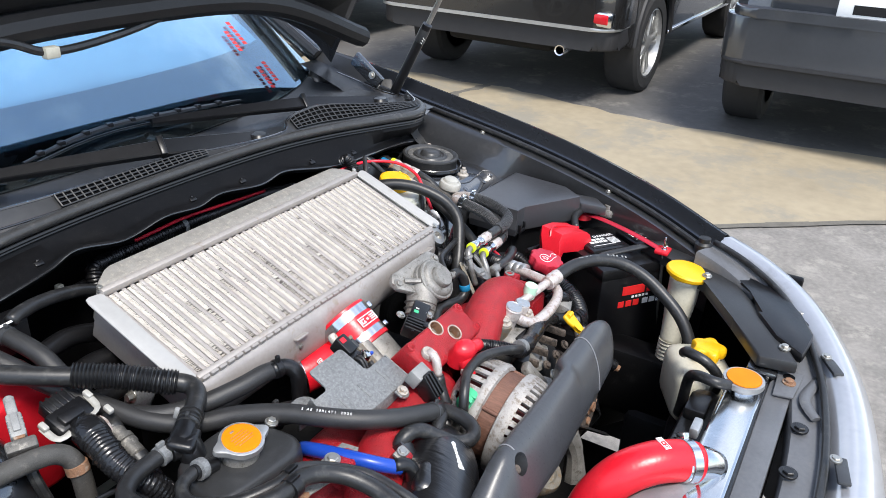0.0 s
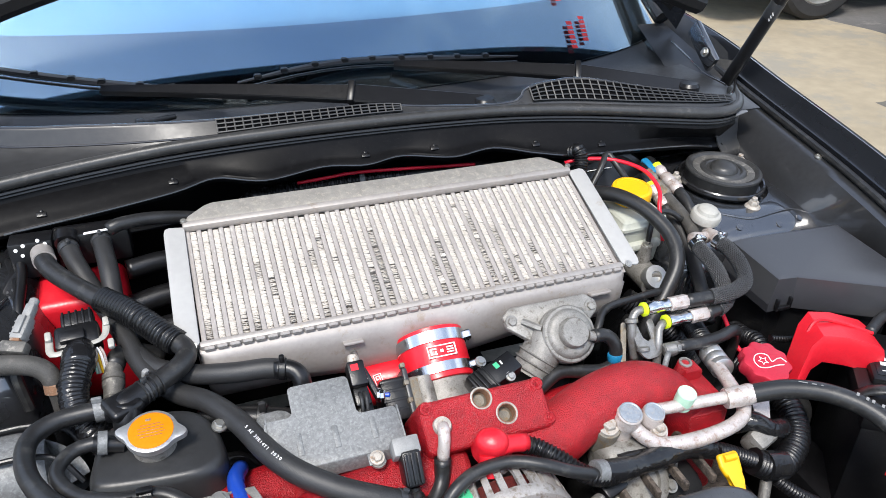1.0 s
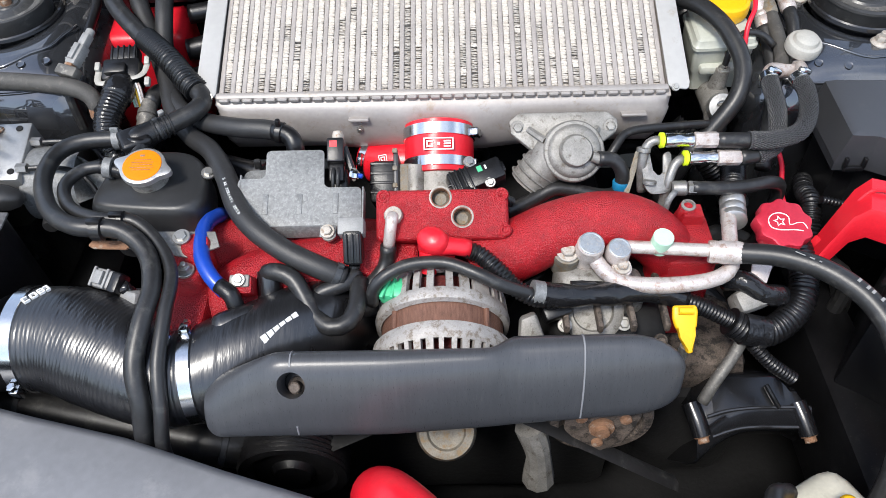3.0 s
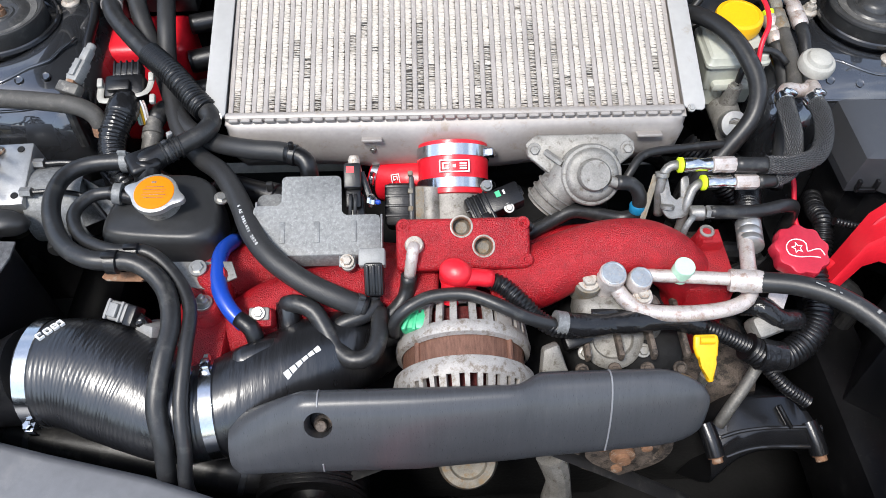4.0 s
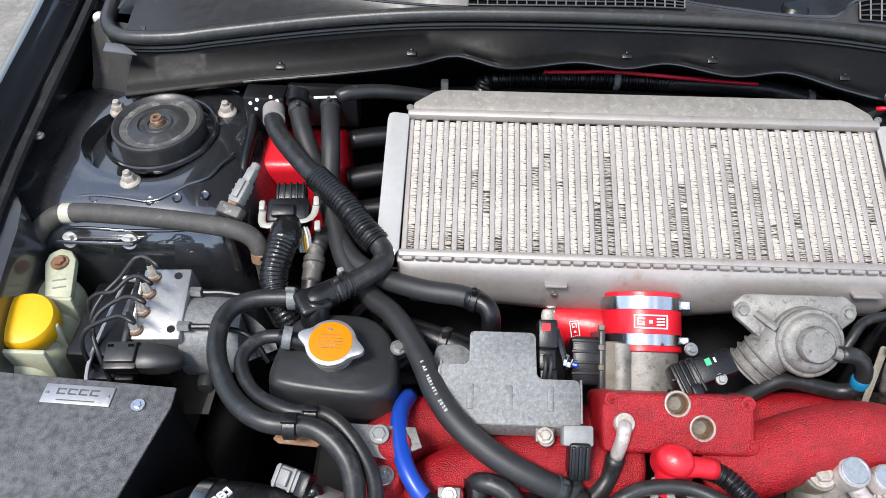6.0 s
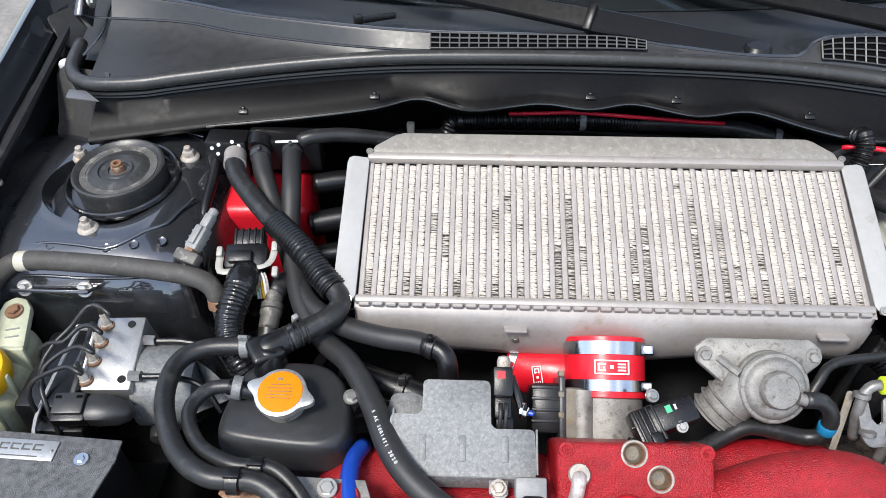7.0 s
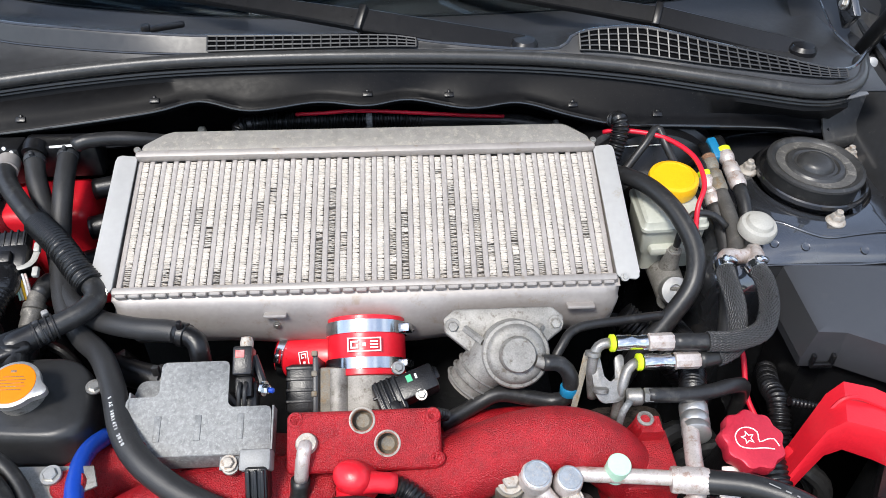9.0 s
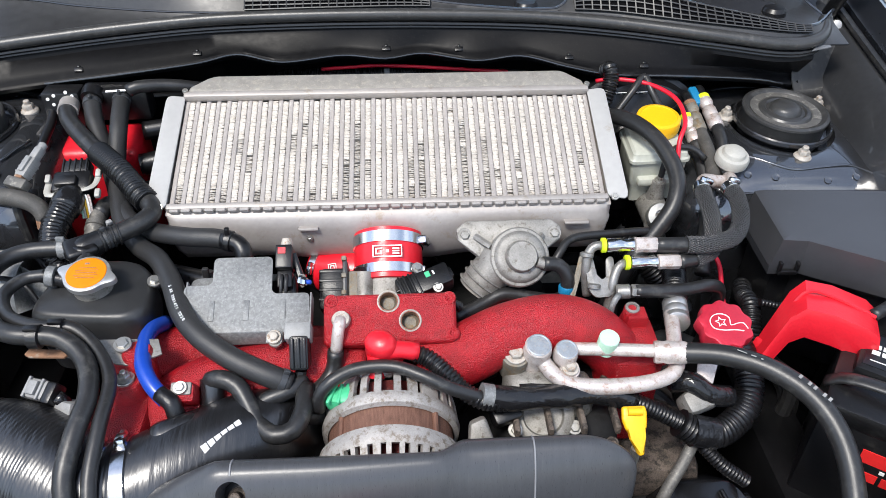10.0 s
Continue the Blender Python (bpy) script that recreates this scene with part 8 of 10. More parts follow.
hose("feed_hose", [(0.411, 0.12, 0.899), (0.414, 0.09, 0.885), (0.412, 0.05, 0.865), (0.40, 0.0, 0.84), (0.385, -0.05, 0.81)], 0.0095, M_RUB2, "worn black vapour hose")


def firewall_union(a, b, sleeve, lock, label):
    """A crimped union from its lock a to its hose b."""
    a, b = Vector(a), Vector(b)
    n = (b - a).length
    th = thing("firewall_union", a, label, "fitting")
    m = toward(a, b - a)
    part("sleeve", lathe([(0.0072, 0.002), (0.0092, 0.004), (0.0098, 0.010), (0.0085, 0.016), (0.0068, 0.019), (0.0080, 0.021), (0.0096, 0.024), (0.0096, n * 0.62), (0.0088, n * 0.66), (0.0100, n * 0.70), (0.0100, n - 0.003), (0.0085, n)], m, 16), sleeve, th)
    part("lock", lathe([(0.0065, -0.005), (0.0088, -0.004), (0.0088, 0.001), (0.007, 0.003)], m, 20), lock, th, "coloured plastic lock ring")
    part("pipe", tube([m @ Vector((0, 0, -0.004)), m @ Vector((0, 0, -0.022)), m @ Vector((0.0, 0, -0.022)) + Vector((0, 0.02, -0.02))], 0.006, 10), M_PLA, th)


firewall_union((0.441, 0.194, 0.925), (0.4437, 0.136, 0.9115), M_PIPE, M_LIME, "mottled metal union with lime lock at the firewall")
firewall_union((0.4185, 0.182, 0.922), (0.419, 0.13, 0.909), M_GEAR, M_RUST, "brown-stained metal union at the firewall")
firewall_union((0.4065, 0.157, 0.915), (0.4108, 0.118, 0.8995), M_PIPE, M_LIME, "pale metal union with lime lock")
bp_ = thing("blue_plug", (0.431, 0.20, 0.922), "blue plastic connector end at the firewall", "connector")
part("shell", rbox((0.012, 0.034, 0.014), axes((0.431, 0.200, 0.924), (1, 0.1, 0.1), (-0.1, 1, 0.3)), 0.003), M_TEAL, bp_)
hose("vent_hose", [(0.272, -0.131, 0.857), (0.305, -0.130, 0.855), (0.335, -0.126, 0.853), (0.365, -0.115, 0.848), (0.386, -0.10, 0.825), (0.392, -0.09, 0.77)], 0.0076, M_RUB, "black marked vent hose")
hose("vent_tube", [(0.252, -0.14, 0.86), (0.244, -0.148, 0.855), (0.242, -0.15, 0.83)], 0.0035, M_ZINC, "thin bent metal tube", "pipe")
hose("vacuum_line", [(0.186, -0.085, 0.855), (0.196, -0.073, 0.868), (0.214, -0.056, 0.876), (0.263, -0.042, 0.871), (0.318, -0.026, 0.861), (0.34, -0.01, 0.84)], 0.005, M_RUB, "thin black vacuum line")
fitted_hose("brake_vacuum_hose", [(0.292, 0.165, 0.918), (0.306, 0.135, 0.931), (0.325, 0.105, 0.935), (0.343, 0.066, 0.929), (0.354, 0.023, 0.912), (0.346, -0.01, 0.89), (0.32, -0.03, 0.858), (0.29, -0.045, 0.82), (0.27, -0.05, 0.76)], 0.0104, M_RUB, "thick black brake servo hose curving past the intercooler", (0.03,))
hose("lower_conduit", [(0.28, 0.0, 0.84), (0.31, -0.02, 0.82), (0.34, -0.04, 0.79), (0.37, -0.05, 0.75)], 0.016, M_PLA, "black corrugated conduit below", "conduit", ring=(0.0048, 0.002))

# ---- brake servo and reservoir ----
bs = thing("brake_servo", (0.37, 0.22, 0.78), "black round brake servo on the firewall", "brake servo")
part("drum", lathe([(0.115, -0.03), (0.118, 0.0), (0.112, 0.02), (0.105, 0.024), (0.10, 0.038), (0.06, 0.05), (0.05, 0.06)], toward((0.355, 0.235, 0.84), (0, -1, 0.12)), 48), M_PLA, bs)
part("sticker", rbox((0.05, 0.001, 0.009), axes((0.335, 0.197, 0.935), (1, 0.05, 0), (0, 0.6, 0.8)), 0.0003), M_WHITE, bs)
bars("sticker_marks", [(-0.016 + 0.008 * i, 0, 0.005, 0.004) for i in range(5)], axes((0.335, 0.1963, 0.9352), (1, 0.05, 0), (0, 0.3, 0.9)), M_DARK, bs)
br = thing("brake_reservoir", (0.355, 0.12, 0.80), "milky brake fluid reservoir with yellow cap", "reservoir")
def tray(z, o, k=1.0):
    """The reservoir's outline at a height, o outwards, drawn together by k."""
    pts = rounded([(-0.039 - o, -0.039 - o), (0.039 + o, -0.034 - o), (0.036 + o, 0.04 + o), (-0.036 - o, 0.04 + o)], 0.007 + o, 4)
    return [(0.353 + x * k, 0.115 + y * k, z + 0.02 * y) for x, y in pts]


part("tank", loft([tray(z, o, k) for z, o, k in ((0.832, 0, 0.80), (0.858, 0, 0.87), (0.862, 0, 0.93), (0.893, 0, 0.97), (0.8945, 0.002, 1.0), (0.8985, 0.002, 1.0), (0.9005, 0.0, 0.99), (0.9065, -0.001, 0.975), (0.909, -0.004, 0.96))]), M_RES, br, smooth=35)
part("tank_step", rbox((0.055, 0.022, 0.012), axes((0.352, 0.082, 0.868), (1, 0.05, 0), (0, 1, 0.05)), 0.004), M_RES, br)
part("neck", lathe([(0.024, 0.0), (0.024, 0.02)], Matrix.Translation((0.3595, 0.135, 0.898)), 28), M_RES, br)
part("cap", lathe([(0.0285, -0.012), (0.0298, -0.008), (0.0298, 0.003), (0.0285, 0.0065), (0.024, 0.008), (0.0235, 0.0068), (0, 0.0072)], toward((0.3595, 0.135, 0.925), (0, -0.12, 1)), 40), M_YEL, br, "yellow screw cap")
mc = part("master_cylinder", tube([(0.352, 0.17, 0.83), (0.352, 0.06, 0.826), (0.35, 0.035, 0.825)], [0.022, 0.02, 0.018], 20), M_CAST, br)
part("cylinder_nose", lathe([(0.016, -0.01), (0.018, 0), (0.0165, 0.006), (0.008, 0.007), (0.007, 0.002), (0, 0.002)], toward((0.35, 0.036, 0.838), (0, -0.75, 0.65)), 28), M_ALU, mc)
part("port", tube([(0.352, 0.075, 0.835), (0.353, 0.07, 0.872)], [0.012, 0.009], 14), M_CAST, mc)
bolt((0.353, 0.069, 0.872), (0, -0.1, 1), 0.0075, 0.01, br, M_STEEL)
hose("level_sensor_wire", [(0.353, 0.068, 0.875), (0.357, 0.072, 0.9), (0.372, 0.085, 0.912), (0.395, 0.085, 0.91), (0.41, 0.075, 0.9)], 0.004, M_RUB, "black level sensor lead", "cable")
hose("servo_wire", [(0.31, 0.17, 0.915), (0.335, 0.185, 0.945), (0.352, 0.20, 0.958), (0.36, 0.18, 0.945), (0.372, 0.165, 0.925)], 0.005, M_RUB, "black wire in a peak above the servo", "cable")
hose("red_wire", [(0.29, 0.215, 0.945), (0.31, 0.207, 0.952), (0.355, 0.188, 0.953), (0.382, 0.147, 0.951), (0.386, 0.108, 0.938), (0.374, 0.083, 0.92), (0.372, 0.06, 0.88)], 0.003, M_WIRE, "loose bright red wire", "wire")
hose("red_wire", [(0.40, -0.03, 0.83), (0.405, -0.05, 0.82), (0.40, -0.09, 0.80), (0.405, -0.12, 0.79)], 0.003, M_WIRE, "red wire down by the fuse box", "wire")
hose("conduit", [(0.302, 0.214, 0.962), (0.304, 0.204, 0.968), (0.305, 0.195, 0.958), (0.298, 0.183, 0.935), (0.288, 0.18, 0.915)], 0.011, M_PLA, "corrugated conduit out of the firewall", "conduit", ring=(0.004, 0.002))
hose("firewall_loom", [(-0.178, 0.292, 0.89), (-0.176, 0.296, 0.910), (-0.16, 0.300, 0.918), (-0.066, 0.303, 0.92), (0.027, 0.303, 0.92), (0.07, 0.303, 0.917)], 0.0125, M_PLA, "corrugated wiring conduit along the firewall", "conduit", ring=(0.0042, 0.002))
hose("firewall_loom", [(0.06, 0.303, 0.918), (0.13, 0.302, 0.917), (0.2, 0.297, 0.914), (0.26, 0.28, 0.905), (0.3, 0.25, 0.89)], 0.0105, M_RUB, "taped wiring loom along the firewall", "cable")
hose("red_wire", [(-0.10, 0.298, 0.932), (-0.06, 0.292, 0.937), (-0.016, 0.29, 0.940), (0.053, 0.286, 0.938), (0.131, 0.286, 0.932), (0.175, 0.292, 0.926)], 0.0026, M_WIRE, "bright red wire along the firewall", "wire")
for x, y, z in ((-0.004, 0.303, 0.92), (0.243, 0.2855, 0.9085)):
    th = thing("loom_clip", (x, y, z), "silver clip round the firewall loom", "clip")
    part("band", lathe([(0.0127, -0.004), (0.0136, -0.003), (0.0136, 0.003), (0.0127, 0.004)], toward((x, y, z), (1, 0, 0) if x < 0.1 else (1, -0.2, -0.15)), 20), M_ZINC, th)
th = thing("rail_pipe", (-0.2, 0.24, 0.90), "thin dark pipe with a cream clip", "pipe")
part("pipe", tube([(-0.40, 0.232, 0.925), (-0.3, 0.27, 0.910), (-0.225, 0.303, 0.898), (0.0, 0.315, 0.895), (0.25, 0.30, 0.89)], 0.004, 8, 0.02), M_PLA, th)
part("clip", rbox((0.010, 0.010, 0.018), (-0.228, 0.302, 0.904), 0.002), M_WHITEPL, th, "cream plastic clip")

# ---- fuse box, battery ----
fb = thing("fuse_box", (0.54, -0.04, 0.70), "dark grey plastic fuse box with a stepped lid", "fuse box")


def fuse_ring(z, o, lift=0.0):
    """The outline of the box at a height, o outwards."""
    return [(0.452 - o, 0.02 + o, z + lift), (0.450 - o, -0.079 - o, z + lift * 0.5), (0.487, -0.079 - o, z), (0.602, -0.147 - o, z), (0.637 + o, -0.10 - o, z), (0.637 + o, 0.014 + o, z + lift)]


part("box", loft([fuse_ring(z, o) for z, o in ((0.70, -0.012), (0.80, -0.012), (0.834, -0.012))]), M_PLA, fb, smooth=30)
lid = part("lid", loft([fuse_ring(0.832, 0.0), fuse_ring(0.846, 0.002), [(x + (0.004 if i < 2 else 0), y, z) for i, (x, y, z) in enumerate(fuse_ring(0.870, 0.0))], [(x + (0.006 if i < 2 else 0), y, z) for i, (x, y, z) in enumerate(fuse_ring(0.8800, -0.0005, 0.0055))], [(x + (0.014 if i < 2 else 0), y + (0.004 if i < 2 else 0), z) for i, (x, y, z) in enumerate(fuse_ring(0.8815, -0.005, 0.006))]]), M_FUSE, fb, smooth=20)
for x in (0.4605, 0.4815):
    part("catch_rib", rbox((0.004, 0.006, 0.014), (x, -0.083, 0.846), 0.001), M_PLA, lid)
part("catch", rbox((0.024, 0.005, 0.006), (0.471, -0.084, 0.838), 0.0015), M_PLA, lid)
part("lid_skirt", plate([(0.60, -0.15), (0.612, -0.20), (0.648, -0.165), (0.64, -0.10)], 0.02, Matrix.Translation((0, 0, 0.868)), 0.003), M_FUSE, fb)
part("latch", rbox((0.03, 0.008, 0.012), axes((0.56, 0.028, 0.86), (1, 0, 0), (0, 0, 1)), 0.002), M_GREYPL, fb)
hose("fuse_loom", [(0.452, -0.03, 0.77), (0.435, -0.07, 0.79), (0.43, -0.10, 0.80), (0.425, -0.13, 0.78), (0.42, -0.16, 0.74)], 0.012, M_PLA, "black conduit below the fuse box", "conduit", ring=(0.0045, 0.002))
hose("fuse_loom", [(0.43, -0.115, 0.82), (0.46, -0.12, 0.815), (0.50, -0.125, 0.81)], 0.005, M_PLA, "thin ribbed lead to the battery", "cable", ring=(0.004, 0.001))
ba = thing("battery", (0.56, -0.26, 0.56), "black car battery with red print and warning stickers", "battery")
BM = Matrix.Translation((0.580, -0.253, 0.685)) @ Matrix.Rotation(radians(54.4), 4, "Z")
part("case", rbox((0.172, 0.21, 0.235), BM, 0.006), M_PLA, ba)
part("lid", rbox((0.176, 0.214, 0.025), BM @ Matrix.Translation((0, 0, 0.118)), 0.006), M_PLA, ba)
part("vent_cover", rbox((0.07, 0.085, 0.014), BM @ Matrix.Translation((0.005, 0.048, 0.134)), 0.006), M_PLA, ba)
part("vent_cover", rbox((0.07, 0.085, 0.014), BM @ Matrix.Translation((0.005, -0.048, 0.134)), 0.006), M_PLA, ba)
for y in (0.048, -0.048):
    st_ = part("warning_sticker", rbox((0.054, 0.072, 0.0008), BM @ Matrix.Translation((0.005, y, 0.1415)), 0), M_PLA, ba)
    tm = BM @ Matrix.Translation((0.005, y, 0.1421)) @ Matrix.Rotation(-math.pi / 2, 4, "Z")
    letters("danger_word", "DANGER", 0.011, tm @ Matrix.Translation((0.012, 0.018, 0)), M_WHITE, st_, 0.0002)
    bars("sticker_print", [(-0.026 + 0.010 * (i % 4), 0.006 - 0.010 * (i // 4), 0.008, 0.007) for i in range(8)] + [(0.022, 0.006 - 0.0036 * j, 0.02, 0.0014) for j in range(7)] + [(-0.005, -0.018, 0.05, 0.0014)], tm, M_WHITE, st_, 0.0003)
fmx = BM @ axes((-0.0865, 0, 0.02), (0, -1, 0), (0, 0, 1))
bars("side_print", [(-0.03, 0.058, 0.05, 0.018), (0.01, 0.058, 0.02, 0.018)], fmx, M_REDPR, ba, 0.0012)
bars("side_print", [(-0.055 + 0.017 * i, 0.03, 0.013, 0.012) for i in range(3)], fmx, M_REDPR, ba, 0.0012)
bars("side_print", [(0.0 + 0.016 * i, 0.03, 0.012, 0.011) for i in range(4)] + [(-0.03 + 0.008 * i, 0.043, 0.005, 0.004) for i in range(5)], fmx, M_WHITE, ba, 0.0012)
part("carry_strap", tube([BM @ Vector(q) for q in ((-0.05, 0.11, 0.125), (-0.052, 0.085, 0.142), (-0.054, 0.0, 0.148), (-0.052, -0.085, 0.142), (-0.05, -0.11, 0.125))], 0.009, 10, 0.008, flat=0.45), M_RUB, ba, "flat black carry strap", smooth=180)
part("tray", rbox((0.2, 0.26, 0.02), BM @ Matrix.Translation((0, 0, -0.13)), 0.006), M_PLA, ba)
part("tray_post", rbox((0.12, 0.14, 0.13), BM @ Matrix.Translation((0, 0, -0.2)), 0.006), M_DARK, ba)
tcv = thing("terminal_cover", (0.48, -0.15, 0.78), "bright red plastic battery terminal cover", "cover")
rings = []
for p, w, h in (((0.408, -0.178, 0.79), 0.022, 0.016), ((0.425, -0.167, 0.813), 0.024, 0.017), ((0.445, -0.154, 0.836), 0.027, 0.02), ((0.462, -0.150, 0.845), 0.030, 0.022), ((0.49, -0.158, 0.841), 0.031, 0.024), ((0.525, -0.174, 0.832), 0.031, 0.024), ((0.535, -0.179, 0.828), 0.028, 0.018)):
    dirn = Vector((0.35, 0.9, 0)).normalized()
    c_ = Vector(p)
    upv = Vector((-0.2, 0, 1))
    rings.append([c_ + dirn * w * a_ + upv * h * b__ for a_, b__ in ((-1, -1), (-1, 0.3), (-0.85, 0.75), (0.85, 0.75), (1, 0.3), (1, -1))])
part("shell", loft(rings), M_REDPL, tcv, smooth=30)
part("hinge_tab", rbox((0.012, 0.016, 0.008), axes((0.414, -0.17, 0.806), (0.5, 0.3, 0.8), (0.3, -0.9, 0)), 0.002), M_REDPL, tcv)
part("ridge", tube([(0.43, -0.163, 0.822), (0.457, -0.149, 0.8625), (0.49, -0.156, 0.860), (0.53, -0.175, 0.847)], 0.0022, 6, 0.006), M_REDPL, tcv)
hdn = thing("battery_hold_down", (0.585, -0.25, 0.80), "red painted battery clamp with two threaded rods", "bracket")
part("bar", tube([(0.626, -0.15, 0.836), (0.605, -0.2, 0.842), (0.575, -0.27, 0.842), (0.545, -0.335, 0.838)], 0.0075, 8, 0.01, flat=0.35), M_REDANO, hdn)
part("bar_end", rbox((0.03, 0.026, 0.008), (0.545, -0.337, 0.837), 0.003), M_REDPL, hdn)
part("bar_end", lathe([(0.016, -0.006), (0.014, 0.004), (0.008, 0.006)], Matrix.Translation((0.627, -0.15, 0.832)), 20), M_REDPL, hdn)
for x, y, z in ((0.627, -0.15, 0.836), (0.545, -0.339, 0.84)):
    bolt((x, y, z), (0, 0, 1), 0.0065, 0.008, hdn, M_POL, "nut", 1.4, 0.022)
part("rod", tube([(0.545, -0.339, 0.838), (0.57, -0.345, 0.62), (0.575, -0.345, 0.56)], 0.0032, 8, 0.03), M_STEEL, hdn)
hose("battery_cable", [(0.60, -0.33, 0.84), (0.64, -0.30, 0.855), (0.66, -0.22, 0.858), (0.64, -0.16, 0.85), (0.58, -0.15, 0.848), (0.53, -0.17, 0.845)], 0.007, M_RUB, "black battery cable lying over the battery", "cable")
ng = thing("battery_terminal", (0.64, -0.19, 0.82), "brass battery post clamp", "clamp")
part("clamp", rbox((0.03, 0.026, 0.016), (0.64, -0.195, 0.845), 0.005), M_CAST, ng)
part("post", lathe([(0.009, -0.012), (0.008, 0.012), (0, 0.013)], Matrix.Translation((0.64, -0.195, 0.85)), 18), M_CAST, ng)

# ---- dipstick and loom at the left bank ----
dp = thing("dipstick", (0.236, -0.288, 0.76), "yellow plastic dipstick handle", "dipstick")
hm_ = axes((0.240, -0.290, 0.820), (1, 0.05, 0), (0, 0.75, 0.66)) @ Matrix.Scale(0.76, 4)
hb_ = plate([(-0.016, 0.027), (0.015, 0.026), (0.0165, 0.018), (0.014, -0.002), (0.0075, -0.012), (0.0075, -0.034), (0.004, -0.037), (-0.002, -0.036), (-0.006, -0.014), (-0.0145, -0.002), (-0.0175, 0.010)], 0.009, hm_, 0.0032)
tube([hm_ @ Vector(q) for q in ((-0.010, 0.02, 0.001), (0.009, 0.019, 0.001))], 0.004, 8, 0.01, bm=hb_)
part("handle", hb_, M_YEL, dp, smooth=50)
part("tube", tube([(0.240, -0.300, 0.80), (0.24, -0.298, 0.76), (0.24, -0.28, 0.68)], 0.005, 10), M_STEEL, dp)
hose("loom_elbow", [(0.30, -0.256, 0.782), (0.32, -0.262, 0.772), (0.346, -0.26, 0.768), (0.376, -0.24, 0.776), (0.39, -0.212, 0.788), (0.392, -0.165, 0.80), (0.385, -0.12, 0.79)], 0.016, M_PLA, "thick corrugated loom bending past the oil cap", "conduit", ring=(0.0048, 0.002))
solo("loom_tape", tube([(0.312, -0.262, 0.776), (0.338, -0.263, 0.7695)], 0.0172, 18), M_TAPE, "glossy tape round the corrugated loom", "tape")
tg = thing("ground_tag", (0.33, -0.2, 0.78), "pale metal tag with a rusty bolt", "bracket")
part("tag", plate([(-0.008, -0.03), (0.008, -0.03), (0.012, 0.01), (0.006, 0.02), (-0.010, 0.016)], 0.003, axes((0.335, -0.212, 0.822), (0.9, -0.3, 0), (0.3, 0.7, 0.6)), 0.001), M_PIPE, tg)
bolt((0.337, -0.207, 0.8275), (0.2, -0.6, 0.75), 0.005, 0.005, tg, M_RUST)
hose("sensor_lead", [(0.30, -0.215, 0.80), (0.315, -0.225, 0.81), (0.335, -0.235, 0.80), (0.36, -0.23, 0.79)], 0.012, M_TAPE, "black taped sensor body", "cable")
solo("cam_sensor", rbox((0.04, 0.025, 0.03), axes((0.325, -0.235, 0.79), (0.9, 0.3, 0.1), (-0.2, 0.8, 0.4)), 0.007), M_CAST, "dusty cam sensor housing", "sensor")
hose("pulley_hose", [(0.315, -0.268, 0.76), (0.30, -0.285, 0.745), (0.285, -0.30, 0.73), (0.275, -0.31, 0.71)], 0.0065, M_MOUNT, "dull metal breather pipe by the timing cover", "pipe")
hose("pulley_hose", [(0.325, -0.27, 0.76), (0.345, -0.285, 0.745), (0.37, -0.295, 0.73)], 0.008, M_PLA, "ribbed lead by the timing cover", "cable", ring=(0.004, 0.0014))

# ---- brake hydraulics at the right tower ----
ab = thing("brake_hydraulic_unit", (-0.52, -0.05, 0.74), "machined brake hydraulic unit with black controller", "hydraulic unit")
am2 = axes((-0.506, -0.062, 0.872), (1, 0.05, 0.0), (0.02, 0.96, 0.22))
part("block", rbox((0.05, 0.082, 0.05), am2 @ Matrix.Translation((0, 0, -0.025)), 0.002), M_ALU, ab)
part("motor", tube([(-0.485, -0.064, 0.824), (-0.43, -0.062, 0.824), (-0.424, -0.062, 0.824)], [0.043, 0.043, 0.039], 36), M_ZINC, ab)
part("motor_plug", tube([(-0.462, -0.098, 0.80), (-0.461, -0.112, 0.802), (-0.461, -0.118, 0.802)], [0.011, 0.011, 0.008], 16), M_TANK, ab)
part("controller", rbox((0.07, 0.10, 0.05), (-0.562, -0.065, 0.825), 0.006), M_PLA, ab)
part("controller_plug", rbox((0.05, 0.03, 0.03), (-0.548, -0.118, 0.82), 0.005), M_PLA, ab)
part("sticker", rbox((0.018, 0.04, 0.001), (-0.545, -0.045, 0.8505), 0), M_GREYPL, ab)
BENDS = (((-0.013, 0.031), [(-0.508, -0.039, 0.903), (-0.521, -0.031, 0.906), (-0.534, -0.030, 0.905), (-0.546, -0.052, 0.897), (-0.560, -0.068, 0.888), (-0.570, -0.088, 0.872), (-0.572, -0.098, 0.83)]),
         ((-0.015, 0.011), [(-0.508, -0.064, 0.904), (-0.521, -0.056, 0.905), (-0.534, -0.056, 0.902), (-0.548, -0.067, 0.893), (-0.566, -0.066, 0.888), (-0.578, -0.07, 0.875), (-0.578, -0.075, 0.83)]),
         ((-0.017, -0.010), [(-0.507, -0.088, 0.903), (-0.522, -0.082, 0.904), (-0.540, -0.084, 0.898), (-0.557, -0.096, 0.888), (-0.560, -0.108, 0.875), (-0.551, -0.125, 0.86), (-0.545, -0.135, 0.83)]),
         ((-0.020, -0.031), [(-0.510, -0.112, 0.901), (-0.526, -0.105, 0.902), (-0.545, -0.108, 0.896), (-0.562, -0.112, 0.886), (-0.569, -0.118, 0.868), (-0.569, -0.12, 0.83)]))
